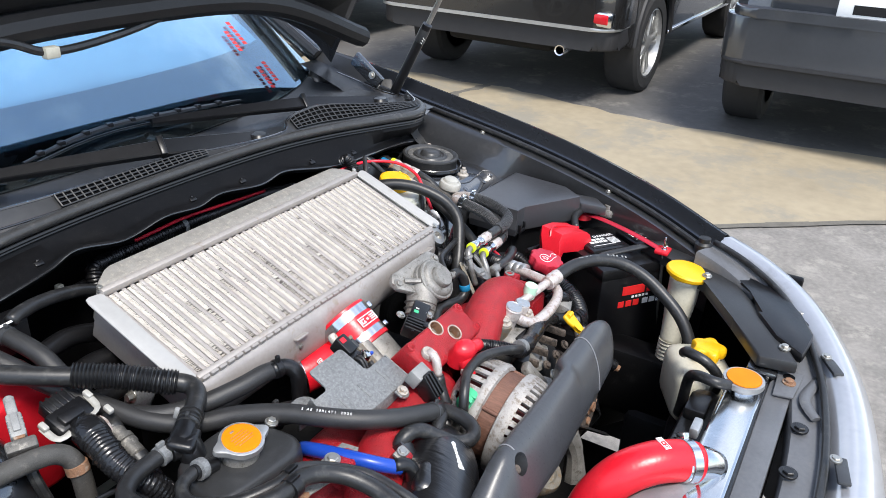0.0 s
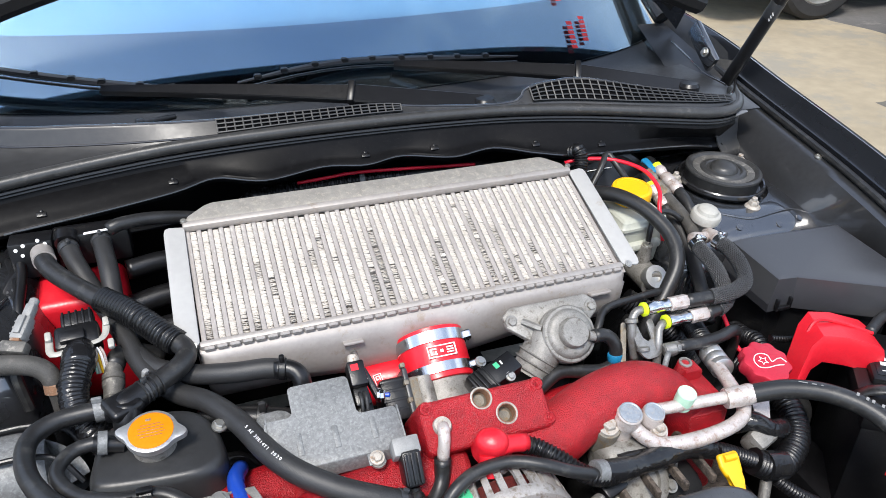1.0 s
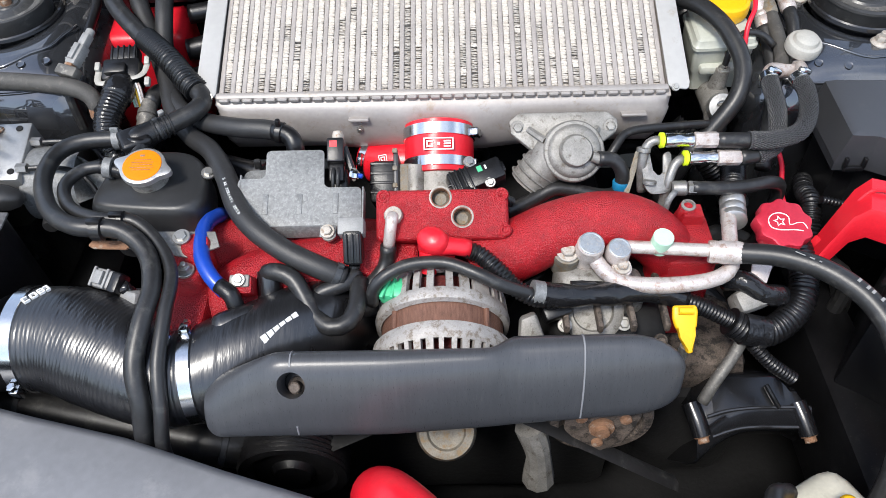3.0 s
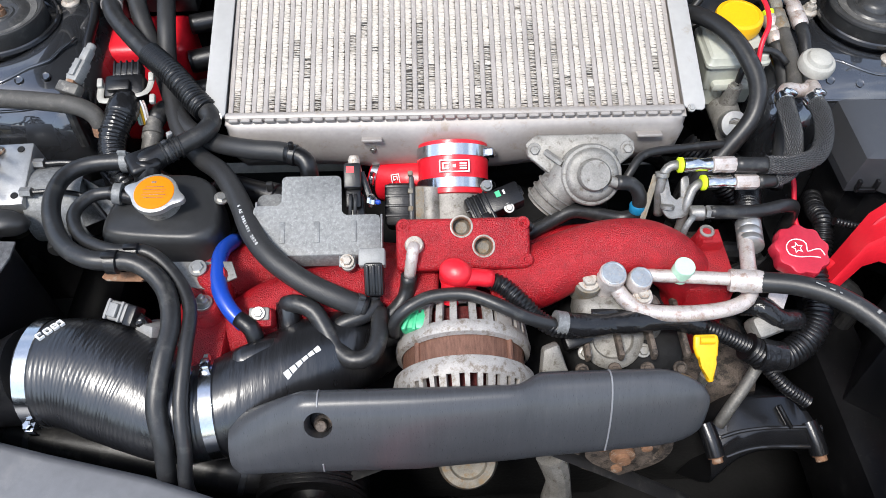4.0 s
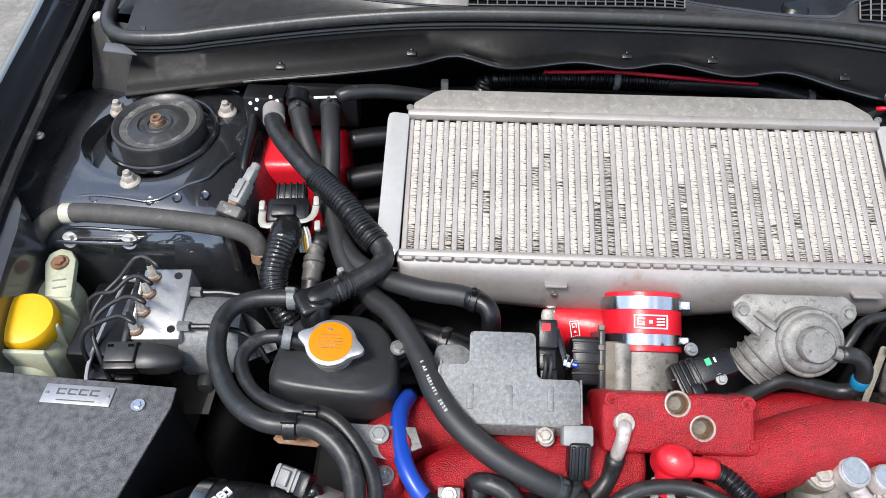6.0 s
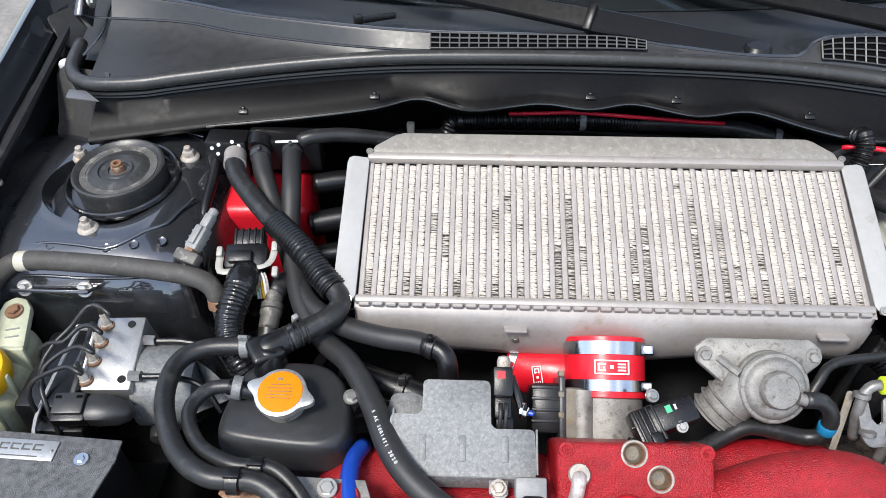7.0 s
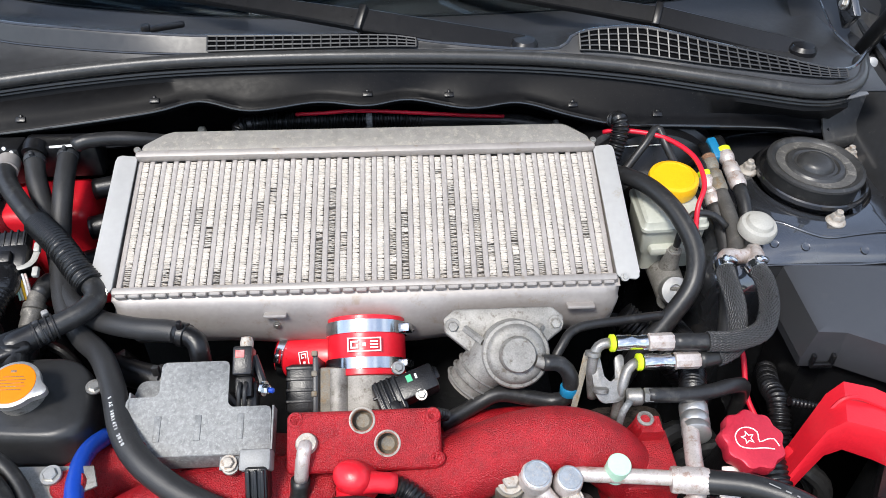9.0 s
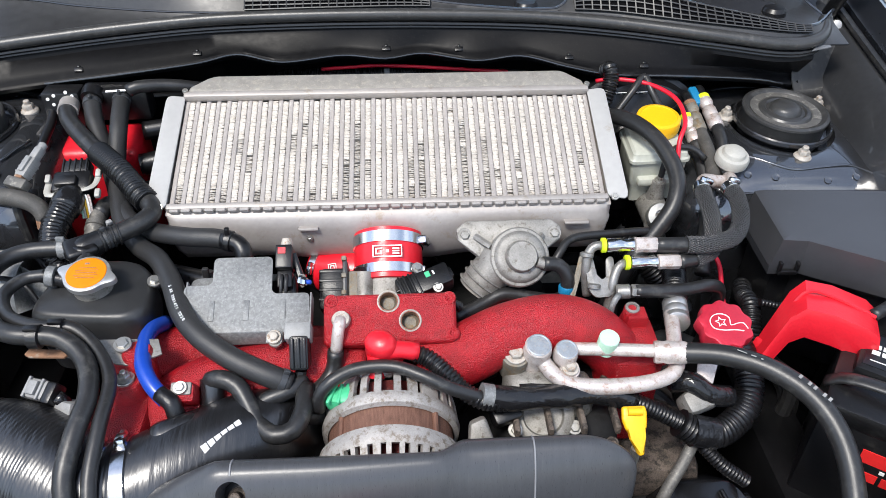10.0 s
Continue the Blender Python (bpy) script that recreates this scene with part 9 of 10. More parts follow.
for (u, v), bend in BENDS:
    p = am2 @ Vector((u, v, 0))
    part("nut_ring", lathe([(0.0074, -0.0005), (0.0074, 0.0012), (0.0060, 0.0018)], toward(p, (-0.1, 0.1, 1)), 16), M_RUST, ab, "rust-brown ring under a nut")
    part("pipe_nut", lathe([(0.0062, 0), (0.0062, 0.003), (0.0048, 0.0035), (0.0048, 0.010), (0.0034, 0.012), (0.0034, 0.016)], toward(p, (-0.1, 0.1, 1)), 6), M_NUT, ab, "rust-tinged brake pipe nut")
    part("brake_pipe", tube([p + Vector((-0.001, 0.001, 0.012)), p + Vector((-0.003, 0.004, 0.022))] + bend, 0.0024, 10, 0.005), M_RUB, ab, smooth=180)
part("controller_frame", rbox((0.006, 0.09, 0.028), axes((-0.533, -0.072, 0.862), (1, 0.05, 0), (0.02, 0.96, 0.22)), 0.002), M_RUB2, ab)
part("label", rbox((0.002, 0.05, 0.02), axes((-0.5285, -0.066, 0.868), (1, 0.05, 0), (0.02, 0.96, 0.22)), 0), M_WHITE, ab, "white barcode label")
bars("label_marks", [(-0.02 + 0.004 * k_, 0, 0.0018, 0.012) for k_ in range(10)], axes((-0.5272, -0.066, 0.868), (0.02, 0.96, 0.22), (0, -0.22, 0.96)), M_DARK, ab)
part("frame_rod", tube([(-0.556, -0.030, 0.872), (-0.515, -0.030, 0.872)], 0.0035, 8), M_ALU, ab)
cm2 = axes((-0.533, -0.121, 0.858), (1, 0.06, 0.0), (0, 0.96, 0.22))
part("connector", rbox((0.034, 0.030, 0.016), cm2 @ Matrix.Translation((0.002, 0, -0.004)), 0.003), M_PLA, ab)
part("connector_lever", rbox((0.030, 0.022, 0.006), cm2 @ Matrix.Translation((0.002, 0.002, 0.006)), 0.002), M_TANK, ab)
# Slots are thin near-black bars that paint the shade in them.
for k_ in (-0.010, 0.010):
    part("lever_slot", rbox((0.006, 0.003, 0.0015), cm2 @ Matrix.Translation((0.002 + k_, 0.008, 0.0088)), 0.0005), M_VOID, ab)
part("connector_plug", loft([[cm2 @ Vector((x, w * a_, h * b_ - 0.004 - 0.2 * max(0.0, x - 0.03))) for a_, b_ in ((-1, -1), (-1, 0.6), (-0.6, 1), (0.6, 1), (1, 0.6), (1, -1))] for x, w, h in ((0.018, 0.013, 0.009), (0.028, 0.014, 0.010), (0.045, 0.012, 0.010), (0.056, 0.008, 0.007), (0.060, 0.004, 0.004))]), M_TANK, ab, smooth=50)
part("controller_rim", tube([(-0.566, -0.142, 0.838), (-0.568, -0.125, 0.846), (-0.563, -0.085, 0.858), (-0.553, -0.030, 0.872)], 0.0022, 8, 0.01), M_ALU, ab, "bright edge of the controller frame")
# Solid dark discs paint the shade of the open ports.
for u, v in ((0.012, 0.032), (0.015, -0.03)):
    part("port_hole", lathe([(0.004, 0), (0.004, 0.0012), (0.002, 0.0012)], toward(am2 @ Vector((u, v, 0)), (0, -0.2, 1)), 14), M_DARK, ab)
for y in (-0.042, -0.088):
    part("side_union", tube([(-0.482, y, 0.868), (-0.470, y, 0.868)], 0.0058, 6), M_UNION, ab)
    part("side_pipe", tube([(-0.468, y, 0.868), (-0.44, y, 0.868), (-0.41, y - 0.005, 0.862), (-0.39, y - 0.02, 0.84)], 0.003, 10), M_PLA, ab)
bolt((-0.475, 0.008, 0.80), (0, 0, 1), 0.006, 0.005, ab)
tb_ = thing("heat_wrapped_pipe", (-0.55, 0.03, 0.80), "sleeved grey-black pipe across the tower face", "pipe")
part("pipe", tube([(-0.685, -0.01, 0.82), (-0.678, 0.02, 0.865), (-0.66, 0.036, 0.888), (-0.628, 0.04, 0.9), (-0.54, 0.032, 0.904), (-0.464, 0.026, 0.9), (-0.429, 0.022, 0.89), (-0.417, 0.014, 0.868), (-0.415, 0.01, 0.82)], 0.0108, 16), M_WORN, tb_, smooth=180)
part("tape_band", lathe([(0.0109, -0.006), (0.0114, -0.005), (0.0114, 0.005), (0.0109, 0.006)], toward((-0.634, 0.04, 0.899), (1, 0, 0.1)), 20), M_WHITEPL, tb_)
part("end_clamp", lathe([(0.0110, -0.006), (0.0122, -0.005), (0.0122, 0.005), (0.0110, 0.006)], toward((-0.4175, 0.014, 0.868), (0, -0.3, -1)), 20), M_RUST, tb_)
part("bracket", rbox((0.085, 0.004, 0.035), axes((-0.595, 0.02, 0.88), (1, 0, 0), (0, 0.5, 0.86)), 0.001), M_BAY, tb_)
for x in (-0.628, -0.562):
    bolt((x, 0.016, 0.882), (0, -0.8, 0.6), 0.0095, 0.01, tb_, M_STEEL)
wp = thing("tower_connector", (-0.44, 0.06, 0.88), "pale grey wiring connector clipped by the tower", "connector")
wm = toward((-0.442, 0.066, 0.918), (0.36, 0.80, 0.42)) @ Matrix.Scale(0.9, 4)
part("plug", rbox((0.017, 0.016, 0.032), wm @ Matrix.Translation((0, 0, -0.004)), 0.003), M_GREYPL, wp)
part("plug_neck", rbox((0.012, 0.013, 0.02), wm @ Matrix.Translation((0, 0, 0.02)), 0.003), M_GREYPL, wp)
part("latch", rbox((0.008, 0.005, 0.024), wm @ Matrix.Translation((0, 0.009, -0.002)), 0.001), M_GREYPL, wp)
for k_ in (-0.008, 0.0, 0.008):
    part("plug_rib", rbox((0.0174, 0.0166, 0.002), wm @ Matrix.Translation((0, 0, -0.006 + k_)), 0.0006), M_GREYPL, wp)
part("copper_lock", rbox((0.012, 0.011, 0.004), wm @ Matrix.Translation((0, 0.002, -0.021)), 0.001), M_RUST, wp, "copper-coloured lock")
part("socket", rbox((0.03, 0.014, 0.014), toward((-0.452, 0.044, 0.906), (0.36, 0.80, 0.42)), 0.003), M_MOUNT, wp)
part("seal_end", lathe([(0.006, 0), (0.006, 0.008), (0.004, 0.010)], wm @ Matrix.Translation((0, 0, 0.028)), 14), M_GREYPL, wp)
part("wires", tube([(-0.45, 0.04, 0.90), (-0.455, 0.03, 0.88), (-0.45, 0.02, 0.84)], 0.006, 8), M_RUB, wp)
mp_ = thing("boost_sensor", (-0.385, 0.05, 0.83), "black sensor on a pale bracket with coloured leads", "sensor")
sm_ = axes((-0.391, 0.056, 0.893), (1, 0.06, 0.02), (0, 0.92, 0.38))
part("body", rbox((0.046, 0.030, 0.03), sm_, 0.005), M_PLA, mp_)
part("socket", rbox((0.034, 0.020, 0.018), sm_ @ Matrix.Translation((0.002, 0.022, 0.004)), 0.003), M_PLA, mp_)
for k_ in range(5):
    part("socket_rib", rbox((0.0025, 0.022, 0.02), sm_ @ Matrix.Translation((-0.012 + 0.007 * k_, 0.022, 0.004)), 0.0008), M_PLA, mp_)
part("lid", rbox((0.026, 0.014, 0.008), sm_ @ Matrix.Translation((-0.004, -0.004, 0.018)), 0.002), M_PLA, mp_)
part("bracket", tube([sm_ @ Vector(q) for q in ((-0.029, 0.008, 0.006), (-0.029, -0.012, 0.008), (-0.022, -0.018, 0.01), (0.0, -0.0155, 0.012), (0.02, -0.013, 0.012), (0.028, -0.006, 0.01), (0.031, 0.012, 0.008))], 0.0042, 8, 0.004, flat=0.5), M_DAMP, mp_, "pale grey metal bracket", smooth=60)
for x_, y_ in ((-0.029, 0.006), (0.031, 0.010), (0.033, -0.02)):
    part("bracket_ear", rbox((0.007, 0.012, 0.007), sm_ @ Matrix.Translation((x_, y_, 0.01)), 0.002), M_DAMP, mp_)
for i in range(5):
    part("lead", tube([sm_ @ Vector((0.008 + 0.0032 * i, -0.020, 0.008)), sm_ @ Vector((0.011 + 0.0032 * i, -0.028, 0.006)), sm_ @ Vector((0.013 + 0.0028 * i, -0.043, -0.008))], 0.0015, 6), (M_GREEN, M_WHITEPL, M_YEL, M_WHITE, M_PIPE)[i], mp_)
rb_ = thing("ribbed_hose", (-0.395, -0.02, 0.83), "glossy black ribbed trunking bending down", "hose")
part("hose", tube([(-0.391, 0.016, 0.889), (-0.395, -0.006, 0.883), (-0.396, -0.024, 0.875), (-0.391, -0.042, 0.864), (-0.379, -0.056, 0.848), (-0.366, -0.062, 0.825)], [0.0165, 0.0158, 0.0150, 0.0146, 0.0144], 20, 0.004, ring=(0.0046, 0.0011)), M_TAPE, rb_, smooth=60)
part("cuff", tube([(-0.389, 0.042, 0.890), (-0.3895, 0.028, 0.891), (-0.3915, 0.012, 0.888)], [0.0160, 0.0188, 0.0176], 24, 0.004), M_TAPE, rb_, smooth=180)
for p, q in (((-0.3912, 0.015, 0.8885), (0.1, 0.95, 0.2)), ((-0.3955, -0.008, 0.882), (0.05, 0.9, 0.4))):
    part("bead", lathe([(0.0160, -0.0012), (0.0174, 0), (0.0160, 0.0012)], toward(p, q), 28), M_SIL, rb_)
nk = thing("metal_union", (-0.362, 0.01, 0.81), "dull metal hose union", "fitting")
part("union", lathe([(0.009, -0.02), (0.0108, -0.018), (0.0108, -0.006), (0.0122, -0.004), (0.0122, 0.001), (0.0105, 0.002), (0.0122, 0.003), (0.0122, 0.009), (0.0098, 0.010), (0.0098, 0.022)], toward((-0.3605, 0.008, 0.862), (0.05, 0.9, 0.4)), 18), M_MOUNT, nk)
part("hose", tube([(-0.361, -0.008, 0.853), (-0.362, -0.03, 0.835), (-0.362, -0.05, 0.79)], 0.0115, 12), M_RUB, nk)
part("upper_hose", tube([(-0.3595, 0.026, 0.869), (-0.352, 0.045, 0.872), (-0.335, 0.052, 0.865), (-0.31, 0.055, 0.85)], 0.0112, 14), M_RUB, nk, smooth=180)
rs = thing("red_duct", (-0.4, 0.2, 0.74), "red heat cover deep behind the hoses", "duct")
part("duct", rbox((0.108, 0.075, 0.17), axes((-0.397, 0.195, 0.806), (1, 0.03, 0), (0, 1, 0.12)), 0.012, 3), M_REDPL, rs)
part("support", rbox((0.05, 0.08, 0.3), (-0.40, 0.22, 0.62), 0.01), M_DARK, rs)
hose("rear_hose", [(-0.34, 0.19, 0.895), (-0.29, 0.20, 0.895), (-0.24, 0.20, 0.88)], 0.013, M_PLA, "short black hose behind the intercooler")
hose("rear_hose", [(-0.34, 0.15, 0.865), (-0.29, 0.16, 0.868), (-0.24, 0.16, 0.86)], 0.015, M_PLA, "short black hose behind the intercooler")
hose("rear_hose", [(-0.34, 0.11, 0.845), (-0.29, 0.12, 0.848), (-0.24, 0.12, 0.84)], 0.014, M_PLA, "short black hose behind the intercooler")
hose("tower_pipe", [(-0.475, 0.235, 0.92), (-0.462, 0.215, 0.925), (-0.456, 0.18, 0.915), (-0.458, 0.13, 0.90), (-0.462, 0.10, 0.87), (-0.46, 0.08, 0.82)], 0.006, M_PLA, "black pipe down beside the tower", "pipe")

# ---- air box, washer bottle ----
bx = thing("air_box", (-0.60, -0.27, 0.60), "textured black metal air box with a badge plate", "air box")
bm_ = axes((-0.60, -0.27, 0.868), (1, -0.04, 0.0), (0.03, 1, 0.06))
part("lid", plate([(-0.13, 0.115), (0.136, 0.11), (0.137, 0.09), (0.10, -0.09), (0.09, -0.13), (-0.13, -0.13)], 0.003, bm_, 0.001), M_LID, bx)
part("side", plate([(-0.13, 0.112), (0.134, 0.107), (0.135, 0.09), (0.098, -0.09), (0.088, -0.127), (-0.13, -0.127)], 0.22, bm_ @ Matrix.Translation((0, 0, -0.0032)), 0.003), M_PLA, bx)
bp = part("badge_plate", rbox((0.066, 0.02, 0.0018), bm_ @ Matrix.Translation((0.048, 0.094, 0.001)), 0.0008), M_ALU, bx, "brushed badge plate")
bars("badge", [(-0.016 + 0.0105 * i, 0.001, 0.008, 0.0014) for i in range(4)] + [(-0.016 + 0.0105 * i, 0.006, 0.008, 0.0014) for i in range(4)] + [(-0.0195 + 0.0105 * i, 0.0035, 0.0014, 0.006) for i in range(4)] + [(0, -0.0055, 0.036, 0.001)], bm_ @ Matrix.Translation((0.048, 0.093, 0.0021)), M_MOUNT, bp, 0.0004)
for x in (0.019, 0.077):
    bolt(bm_ @ Vector((x, 0.094, 0.0018)), (0, 0, 1), 0.0018, 0.001, bp, M_STEEL, "rivet", 1.3)
bolt(bm_ @ Vector((0.107, 0.088, 0.0005)), (0, 0, 1), 0.0055, 0.005, bx, M_POL, washer=1.9)
part("leg", rbox((0.06, 0.06, 0.36), (-0.60, -0.27, 0.48), 0.005), M_DARK, bx)
wr_ = thing("washer_bottle", (-0.66, -0.03, 0.60), "milky washer bottle with yellow cap", "bottle")
wb_ = rbox((0.105, 0.12, 0.22), (-0.66, -0.082, 0.735), 0.03, 4)
rbox((0.07, 0.05, 0.10), (-0.650, -0.028, 0.80), 0.02, 3, wb_)
for k_ in range(3):
    rbox((0.09, 0.006, 0.05), (-0.652, -0.052 - 0.035 * k_, 0.838), 0.003, 2, wb_)
part("bottle", wb_, M_WASH, wr_)
tbm = axes((-0.636, -0.012, 0.862), (1, 0.25, 0), (-0.25, 1, 0.3))
part("tab", plate([(-0.015, -0.035), (0.013, -0.035), (0.017, 0.012), (0.012, 0.024), (0.0, 0.029), (-0.012, 0.024), (-0.017, 0.012)], 0.012, tbm, 0.004), M_WASH, wr_)
for k_ in range(2):
    part("tab_mark", rbox((0.014, 0.0016, 0.001), tbm @ Matrix.Translation((0, -0.012 - 0.009 * k_, 0.0003)), 0), M_GREYPL, wr_)
bolt(tbm @ Vector((0, 0.010, 0.0)), (0, -0.1, 1), 0.010, 0.007, wr_, M_RUST)
part("cap", lathe([(0.029, -0.016), (0.031, -0.012), (0.0315, 0.004), (0.0285, 0.009), (0.02, 0.0115), (0, 0.012)], toward((-0.641, -0.085, 0.862), (0.05, -0.2, 1)), 36), M_YEL, wr_, "yellow cap")
part("foot", rbox((0.06, 0.06, 0.3), (-0.665, -0.045, 0.46), 0.01), M_DARK, wr_)
wf = thing("washer_filler", (0.49, -0.40, 0.56), "milky washer filler neck with yellow cap", "bottle")
part("neck", tube([(0.50, -0.395, 0.82), (0.499, -0.395, 0.79), (0.485, -0.395, 0.745), (0.468, -0.395, 0.70)], [0.0275, 0.027, 0.0225, 0.019], 24), M_WHITEPL, wf, smooth=180)
part("bellows", tube([(0.469, -0.395, 0.705), (0.463, -0.395, 0.65), (0.462, -0.395, 0.56)], 0.021, 20, ring=(0.007, 0.003)), M_WHITEPL, wf)
part("cap", lathe([(0.026, -0.02), (0.029, -0.008), (0.037, -0.004), (0.0385, 0.002), (0.036, 0.0055), (0, 0.008)], toward((0.502, -0.396, 0.828), (0.05, -0.12, 1)), 36), M_YEL, wf, "yellow snap cap")
part("tab", plate([(0.0, -0.014), (0.03, -0.012), (0.05, -0.016), (0.062, -0.004), (0.05, 0.006), (0.03, 0.010), (0.0, 0.014)], 0.004, axes((0.525, -0.415, 0.826), (0.65, -0.75, 0.1), (0.75, 0.65, 0)), 0.001), M_WHITEPL, wf)
part("foot", rbox((0.1, 0.1, 0.25), (0.466, -0.395, 0.43), 0.02), M_DARK, wf)

# ---- radiator end ----
ra = thing("radiator", (0.0, -0.55, 0.32), "polished aluminium radiator with orange filler cap", "radiator")
part("top_tank", rbox((0.62, 0.055, 0.06), (-0.03, -0.552, 0.772), 0.008, 3), M_POL, ra)
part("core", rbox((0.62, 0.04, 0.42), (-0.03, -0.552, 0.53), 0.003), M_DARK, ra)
part("outlet", tube([(0.045, -0.552, 0.80), (0.03, -0.54, 0.812), (0.0, -0.52, 0.82)], 0.021, 24), M_POL, ra, smooth=180)
part("filler_neck", lathe([(0.02, -0.02), (0.02, 0.012), (0.026, 0.014)], Matrix.Translation((0.238, -0.548, 0.794)), 28), M_POL, ra)
part("filler_cap", lathe([(0.028, 0.0), (0.0295, 0.003), (0.0285, 0.009), (0.0, 0.010)], Matrix.Translation((0.238, -0.548, 0.808)), 36), M_ALU, ra)
part("cap_sticker", lathe([(0.0245, 0.0), (0.024, 0.0012), (0, 0.0014)], Matrix.Translation((0.238, -0.548, 0.8178)), 32), M_ORANGE, ra, "faded orange cap sticker")
part("mount", rbox((0.055, 0.045, 0.012), (0.318, -0.565, 0.80), 0.006), M_BAY, ra)
part("mount_rubber", lathe([(0.014, 0), (0.012, 0.008), (0, 0.008)], Matrix.Translation((0.322, -0.562, 0.806)), 20), M_RUB, ra)
bolt((0.322, -0.562, 0.814), (0, 0, 1), 0.006, 0.006, ra, M_STEEL)
uh = thing("upper_radiator_hose", (-0.02, -0.47, 0.72), "bright red silicone radiator hose with band clamp", "hose")
part("hose", tube([(0.022, -0.532, 0.815), (0.005, -0.515, 0.822), (-0.02, -0.49, 0.824), (-0.045, -0.462, 0.81), (-0.06, -0.44, 0.775), (-0.065, -0.425, 0.73), (-0.05, -0.40, 0.68)], 0.0255, 24), M_REDSIL, uh, smooth=180)
clamp((0.012, -0.523, 0.819), (0.75, -0.65, -0.2), 0.0262, 0.013, uh, screw=(0.3, 0.5, 0.8))
bars("badge", [(x * 0.6, y * 0.6, w * 0.6, h * 0.6) for x, y, w, h in logo], axes((-0.008, -0.498, 0.8495), (0.6, 0.78, 0.0), (-0.75, 0.6, 0.1)), M_WHITE, uh, 0.0014)
cb = thing("coolant_bottle", (0.35, -0.47, 0.55), "milky coolant overflow bottle with yellow cap", "bottle")
part("bottle", rbox((0.115, 0.095, 0.095), Matrix.Translation((0.338, -0.472, 0.718)) @ Matrix.Rotation(0.5, 4, "Z"), 0.022, 3), M_WHITEPL, cb)
part("neck", lathe([(0.022, -0.03), (0.022, 0.008)], Matrix.Translation((0.345, -0.478, 0.766)), 24), M_WHITEPL, cb)
rings = []
for z, k in ((-0.004, 0.95), (0.0, 1.0), (0.010, 0.98), (0.0135, 0.85)):
    rings.append([(0.345 + (0.0265 + 0.0035 * math.cos(5 * 2 * math.pi * q / 60)) * k * math.cos(2 * math.pi * q / 60), -0.478 + (0.0255 + 0.0035 * math.cos(5 * 2 * math.pi * q / 60)) * k * math.sin(2 * math.pi * q / 60), 0.776 + z) for q in range(60)])
part("cap", loft(rings), M_YEL, cb, "yellow lobed cap", smooth=50)
part("foot", rbox((0.06, 0.06, 0.34), (0.338, -0.472, 0.48), 0.01), M_DARK, cb)
hose("overflow_hose", [(0.22, -0.535, 0.81), (0.20, -0.515, 0.82), (0.21, -0.49, 0.815), (0.235, -0.475, 0.79), (0.25, -0.47, 0.74), (0.27, -0.465, 0.70)], 0.008, M_RUB, "black overflow hose from the radiator cap")
hose("overflow_hose", [(0.30, -0.45, 0.79), (0.28, -0.46, 0.805), (0.275, -0.49, 0.80), (0.285, -0.51, 0.77), (0.295, -0.50, 0.72)], 0.008, M_RUB, "black hose over the coolant bottle")
fs = thing("fan_shroud", (0.1, -0.48, 0.5), "black radiator fan shroud", "shroud")
part("shroud", rbox((0.56, 0.05, 0.38), (0.0, -0.502, 0.57), 0.02), M_PLA, fs)
part("motor", lathe([(0.05, 0), (0.05, 0.05), (0.04, 0.06)], toward((0.12, -0.48, 0.6), (0, 1, 0)), 28), M_PLA, fs)
part("bracket", rbox((0.05, 0.03, 0.02), (0.20, -0.50, 0.77), 0.004), M_PLA, fs)
part("clip", rbox((0.03, 0.012, 0.016), (0.11, -0.515, 0.80), 0.003), M_ALU, fs)
du = thing("intake_duct", (-0.35, -0.48, 0.70), "matte dark grey plastic intake duct over the radiator", "duct")
rings = []
for x, yb, yf in ((-0.62, -0.30, -0.50), (-0.50, -0.33, -0.53), (-0.40, -0.358, -0.56), (-0.30, -0.383, -0.57), (-0.20, -0.418, -0.575), (-0.10, -0.45, -0.575), (-0.04, -0.478, -0.572), (-0.005, -0.505, -0.565), (0.008, -0.535, -0.55)):
    rings.append([(x, yb, 0.76), (x, yb - 0.004, 0.79), (x, yb - 0.016, 0.80), (x, (yb + yf) / 2, 0.803), (x, yf + 0.012, 0.80), (x, yf, 0.79), (x, yf, 0.76)])
part("duct", loft(rings), M_DUCT, du, smooth=50)
part("support", rbox((0.3, 0.1, 0.45), (-0.38, -0.47, 0.54), 0.01), M_DARK, du)

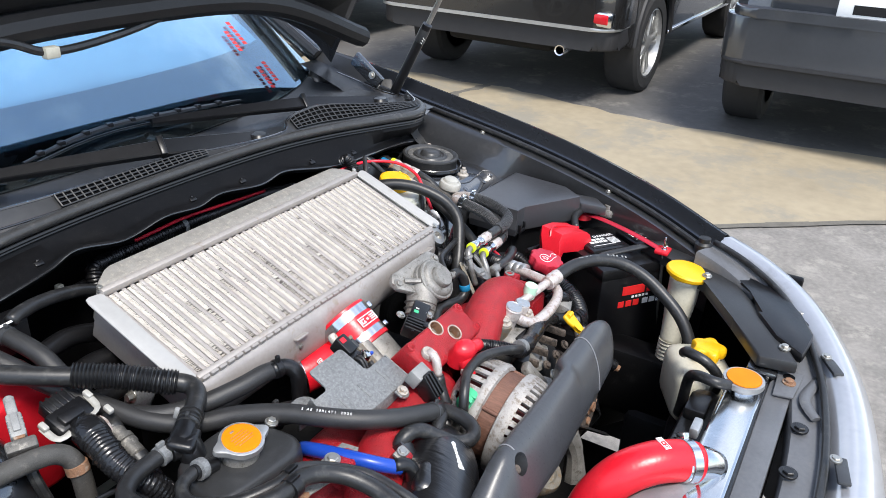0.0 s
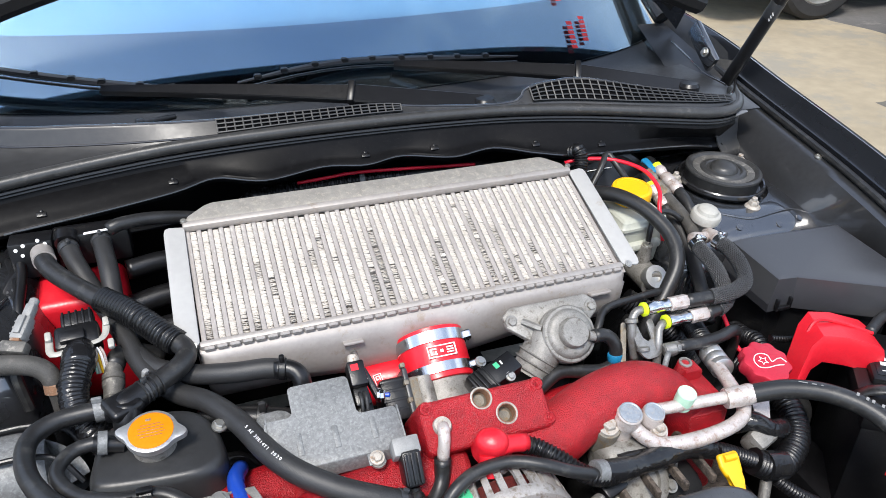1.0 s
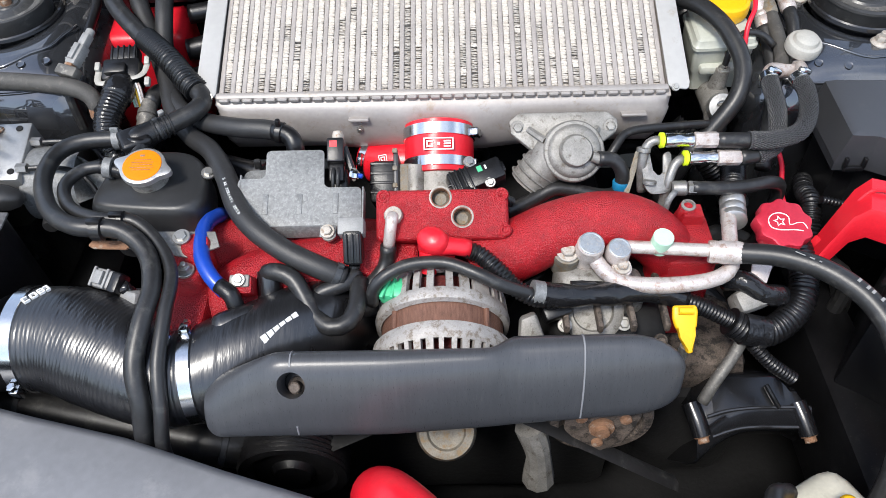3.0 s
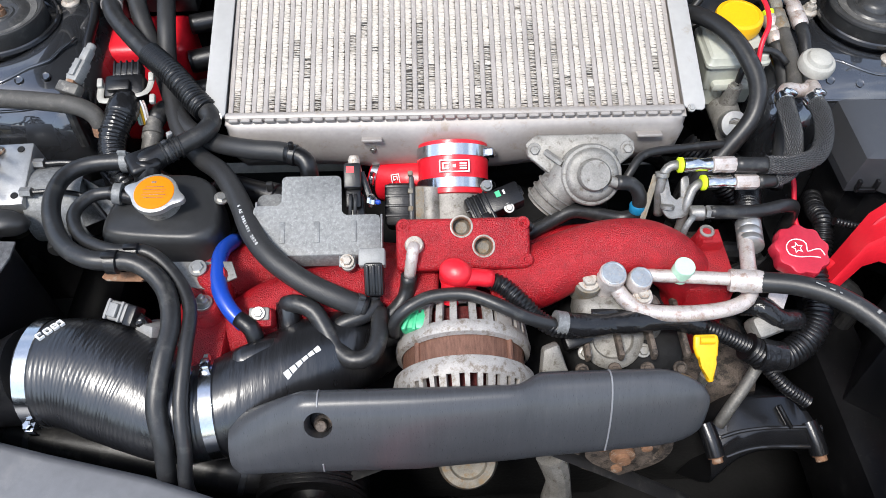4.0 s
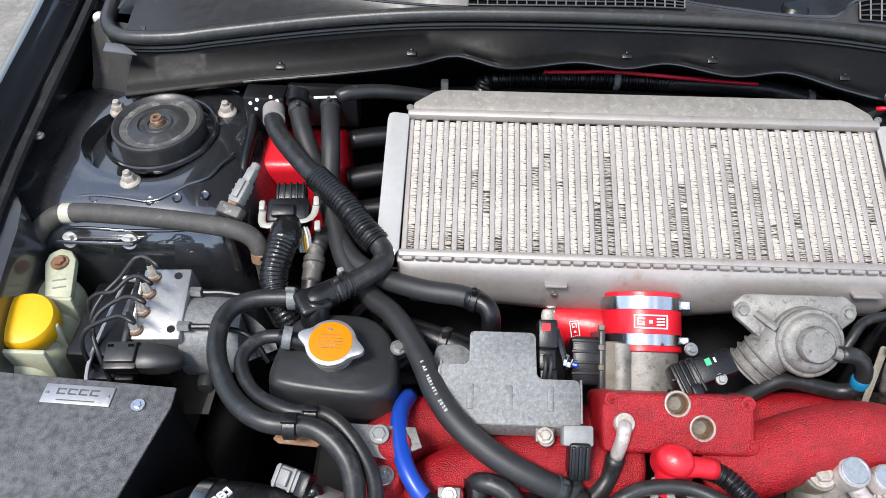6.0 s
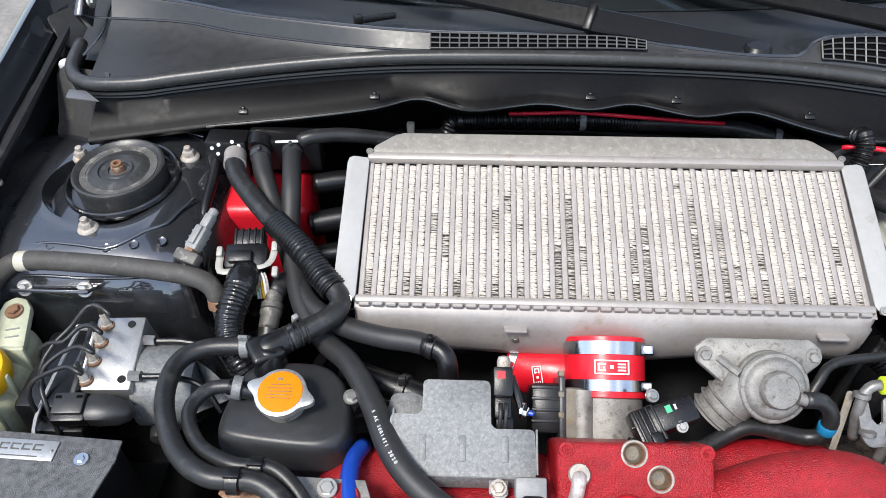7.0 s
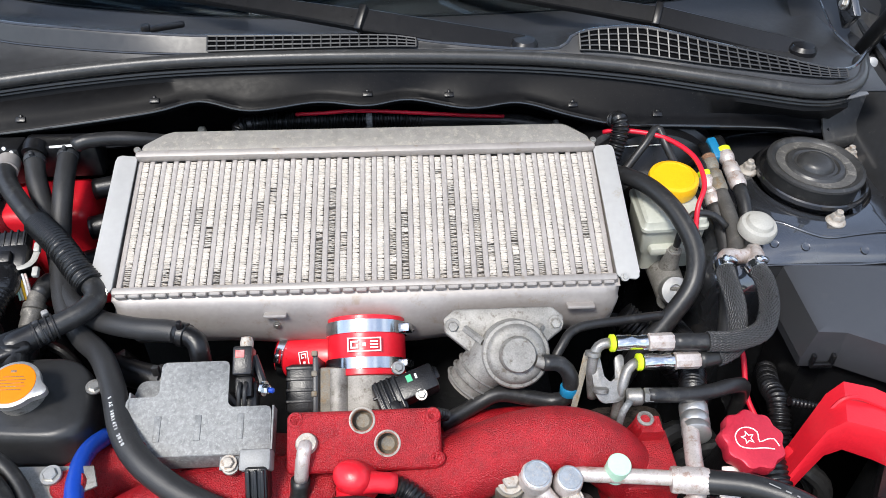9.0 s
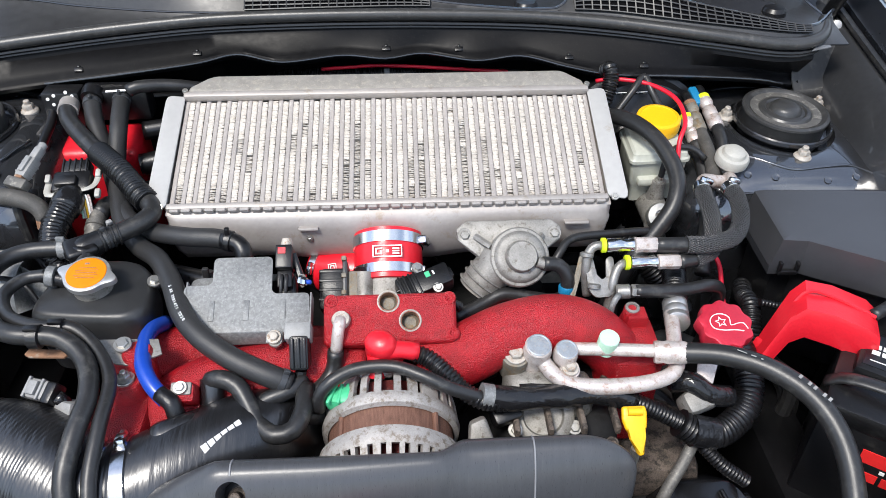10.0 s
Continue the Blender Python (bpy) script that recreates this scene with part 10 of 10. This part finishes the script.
# ---- small castings and plugs between the larger things ----
bp_ = thing("grey_plug", (-0.345, -0.235, 0.82), "grey four-way wiring plug under the twin hoses", "connector")
pm_ = axes((-0.345, -0.238, 0.846), (0.9, -0.35, 0.1), (0.35, 0.8, 0.45))
part("plug", rbox((0.026, 0.02, 0.016), pm_, 0.003), M_GREYPL, bp_)
part("latch", rbox((0.010, 0.014, 0.005), pm_ @ Matrix.Translation((0, 0, 0.010)), 0.001), M_GREYPL, bp_)
for k_ in (-0.008, 0.008):
    part("rib", rbox((0.003, 0.021, 0.004), pm_ @ Matrix.Translation((k_, 0, 0.0085)), 0.001), M_GREYPL, bp_)
part("socket", rbox((0.012, 0.022, 0.018), pm_ @ Matrix.Translation((0.017, -0.001, -0.001)), 0.003), M_PLA, bp_)
part("wires", tube([pm_ @ Vector((0.022, -0.002, 0)), (-0.318, -0.25, 0.835), (-0.322, -0.262, 0.81), (-0.33, -0.27, 0.77)], 0.007, 10, 0.004), M_TAPE, bp_, smooth=180)

ab = thing("alternator_bracket", (0.085, -0.29, 0.74), "weathered cast alternator bracket", "bracket")
part("arm", plate([(-0.022, -0.035), (0.030, -0.04), (0.012, 0.0), (0.002, 0.035), (-0.014, 0.03)], 0.014, axes((0.092, -0.298, 0.80), (1, 0.1, 0), (0.05, 0.55, 0.8)), 0.004), M_CAST, ab)
part("foot", rbox((0.05, 0.03, 0.08), (0.10, -0.30, 0.75), 0.008), M_CAST, ab)
bolt((0.107, -0.312, 0.806), (0, -0.8, 0.55), 0.009, 0.008, ab)

part("cast_block", rbox((0.062, 0.05, 0.05), (0.148, -0.219, 0.806), 0.014, 3), M_CAST, ac, "dusty cast compressor head")
part("cast_block", rbox((0.048, 0.045, 0.045), (0.187, -0.226, 0.797), 0.014, 3), M_CAST, ac)
part("cast_flange", lathe([(0.03, -0.004), (0.033, -0.002), (0.033, 0.003), (0.03, 0.005), (0.022, 0.006), (0.02, 0.002)], toward((0.155, -0.25, 0.795), (0, -0.6, 0.8)), 28), M_CAST, ac)
for x, y, z in ((0.125, -0.264, 0.79), (0.187, -0.262, 0.788)):
    bolt((x, y, z), (0, -0.6, 0.8), 0.008, 0.007, ac)
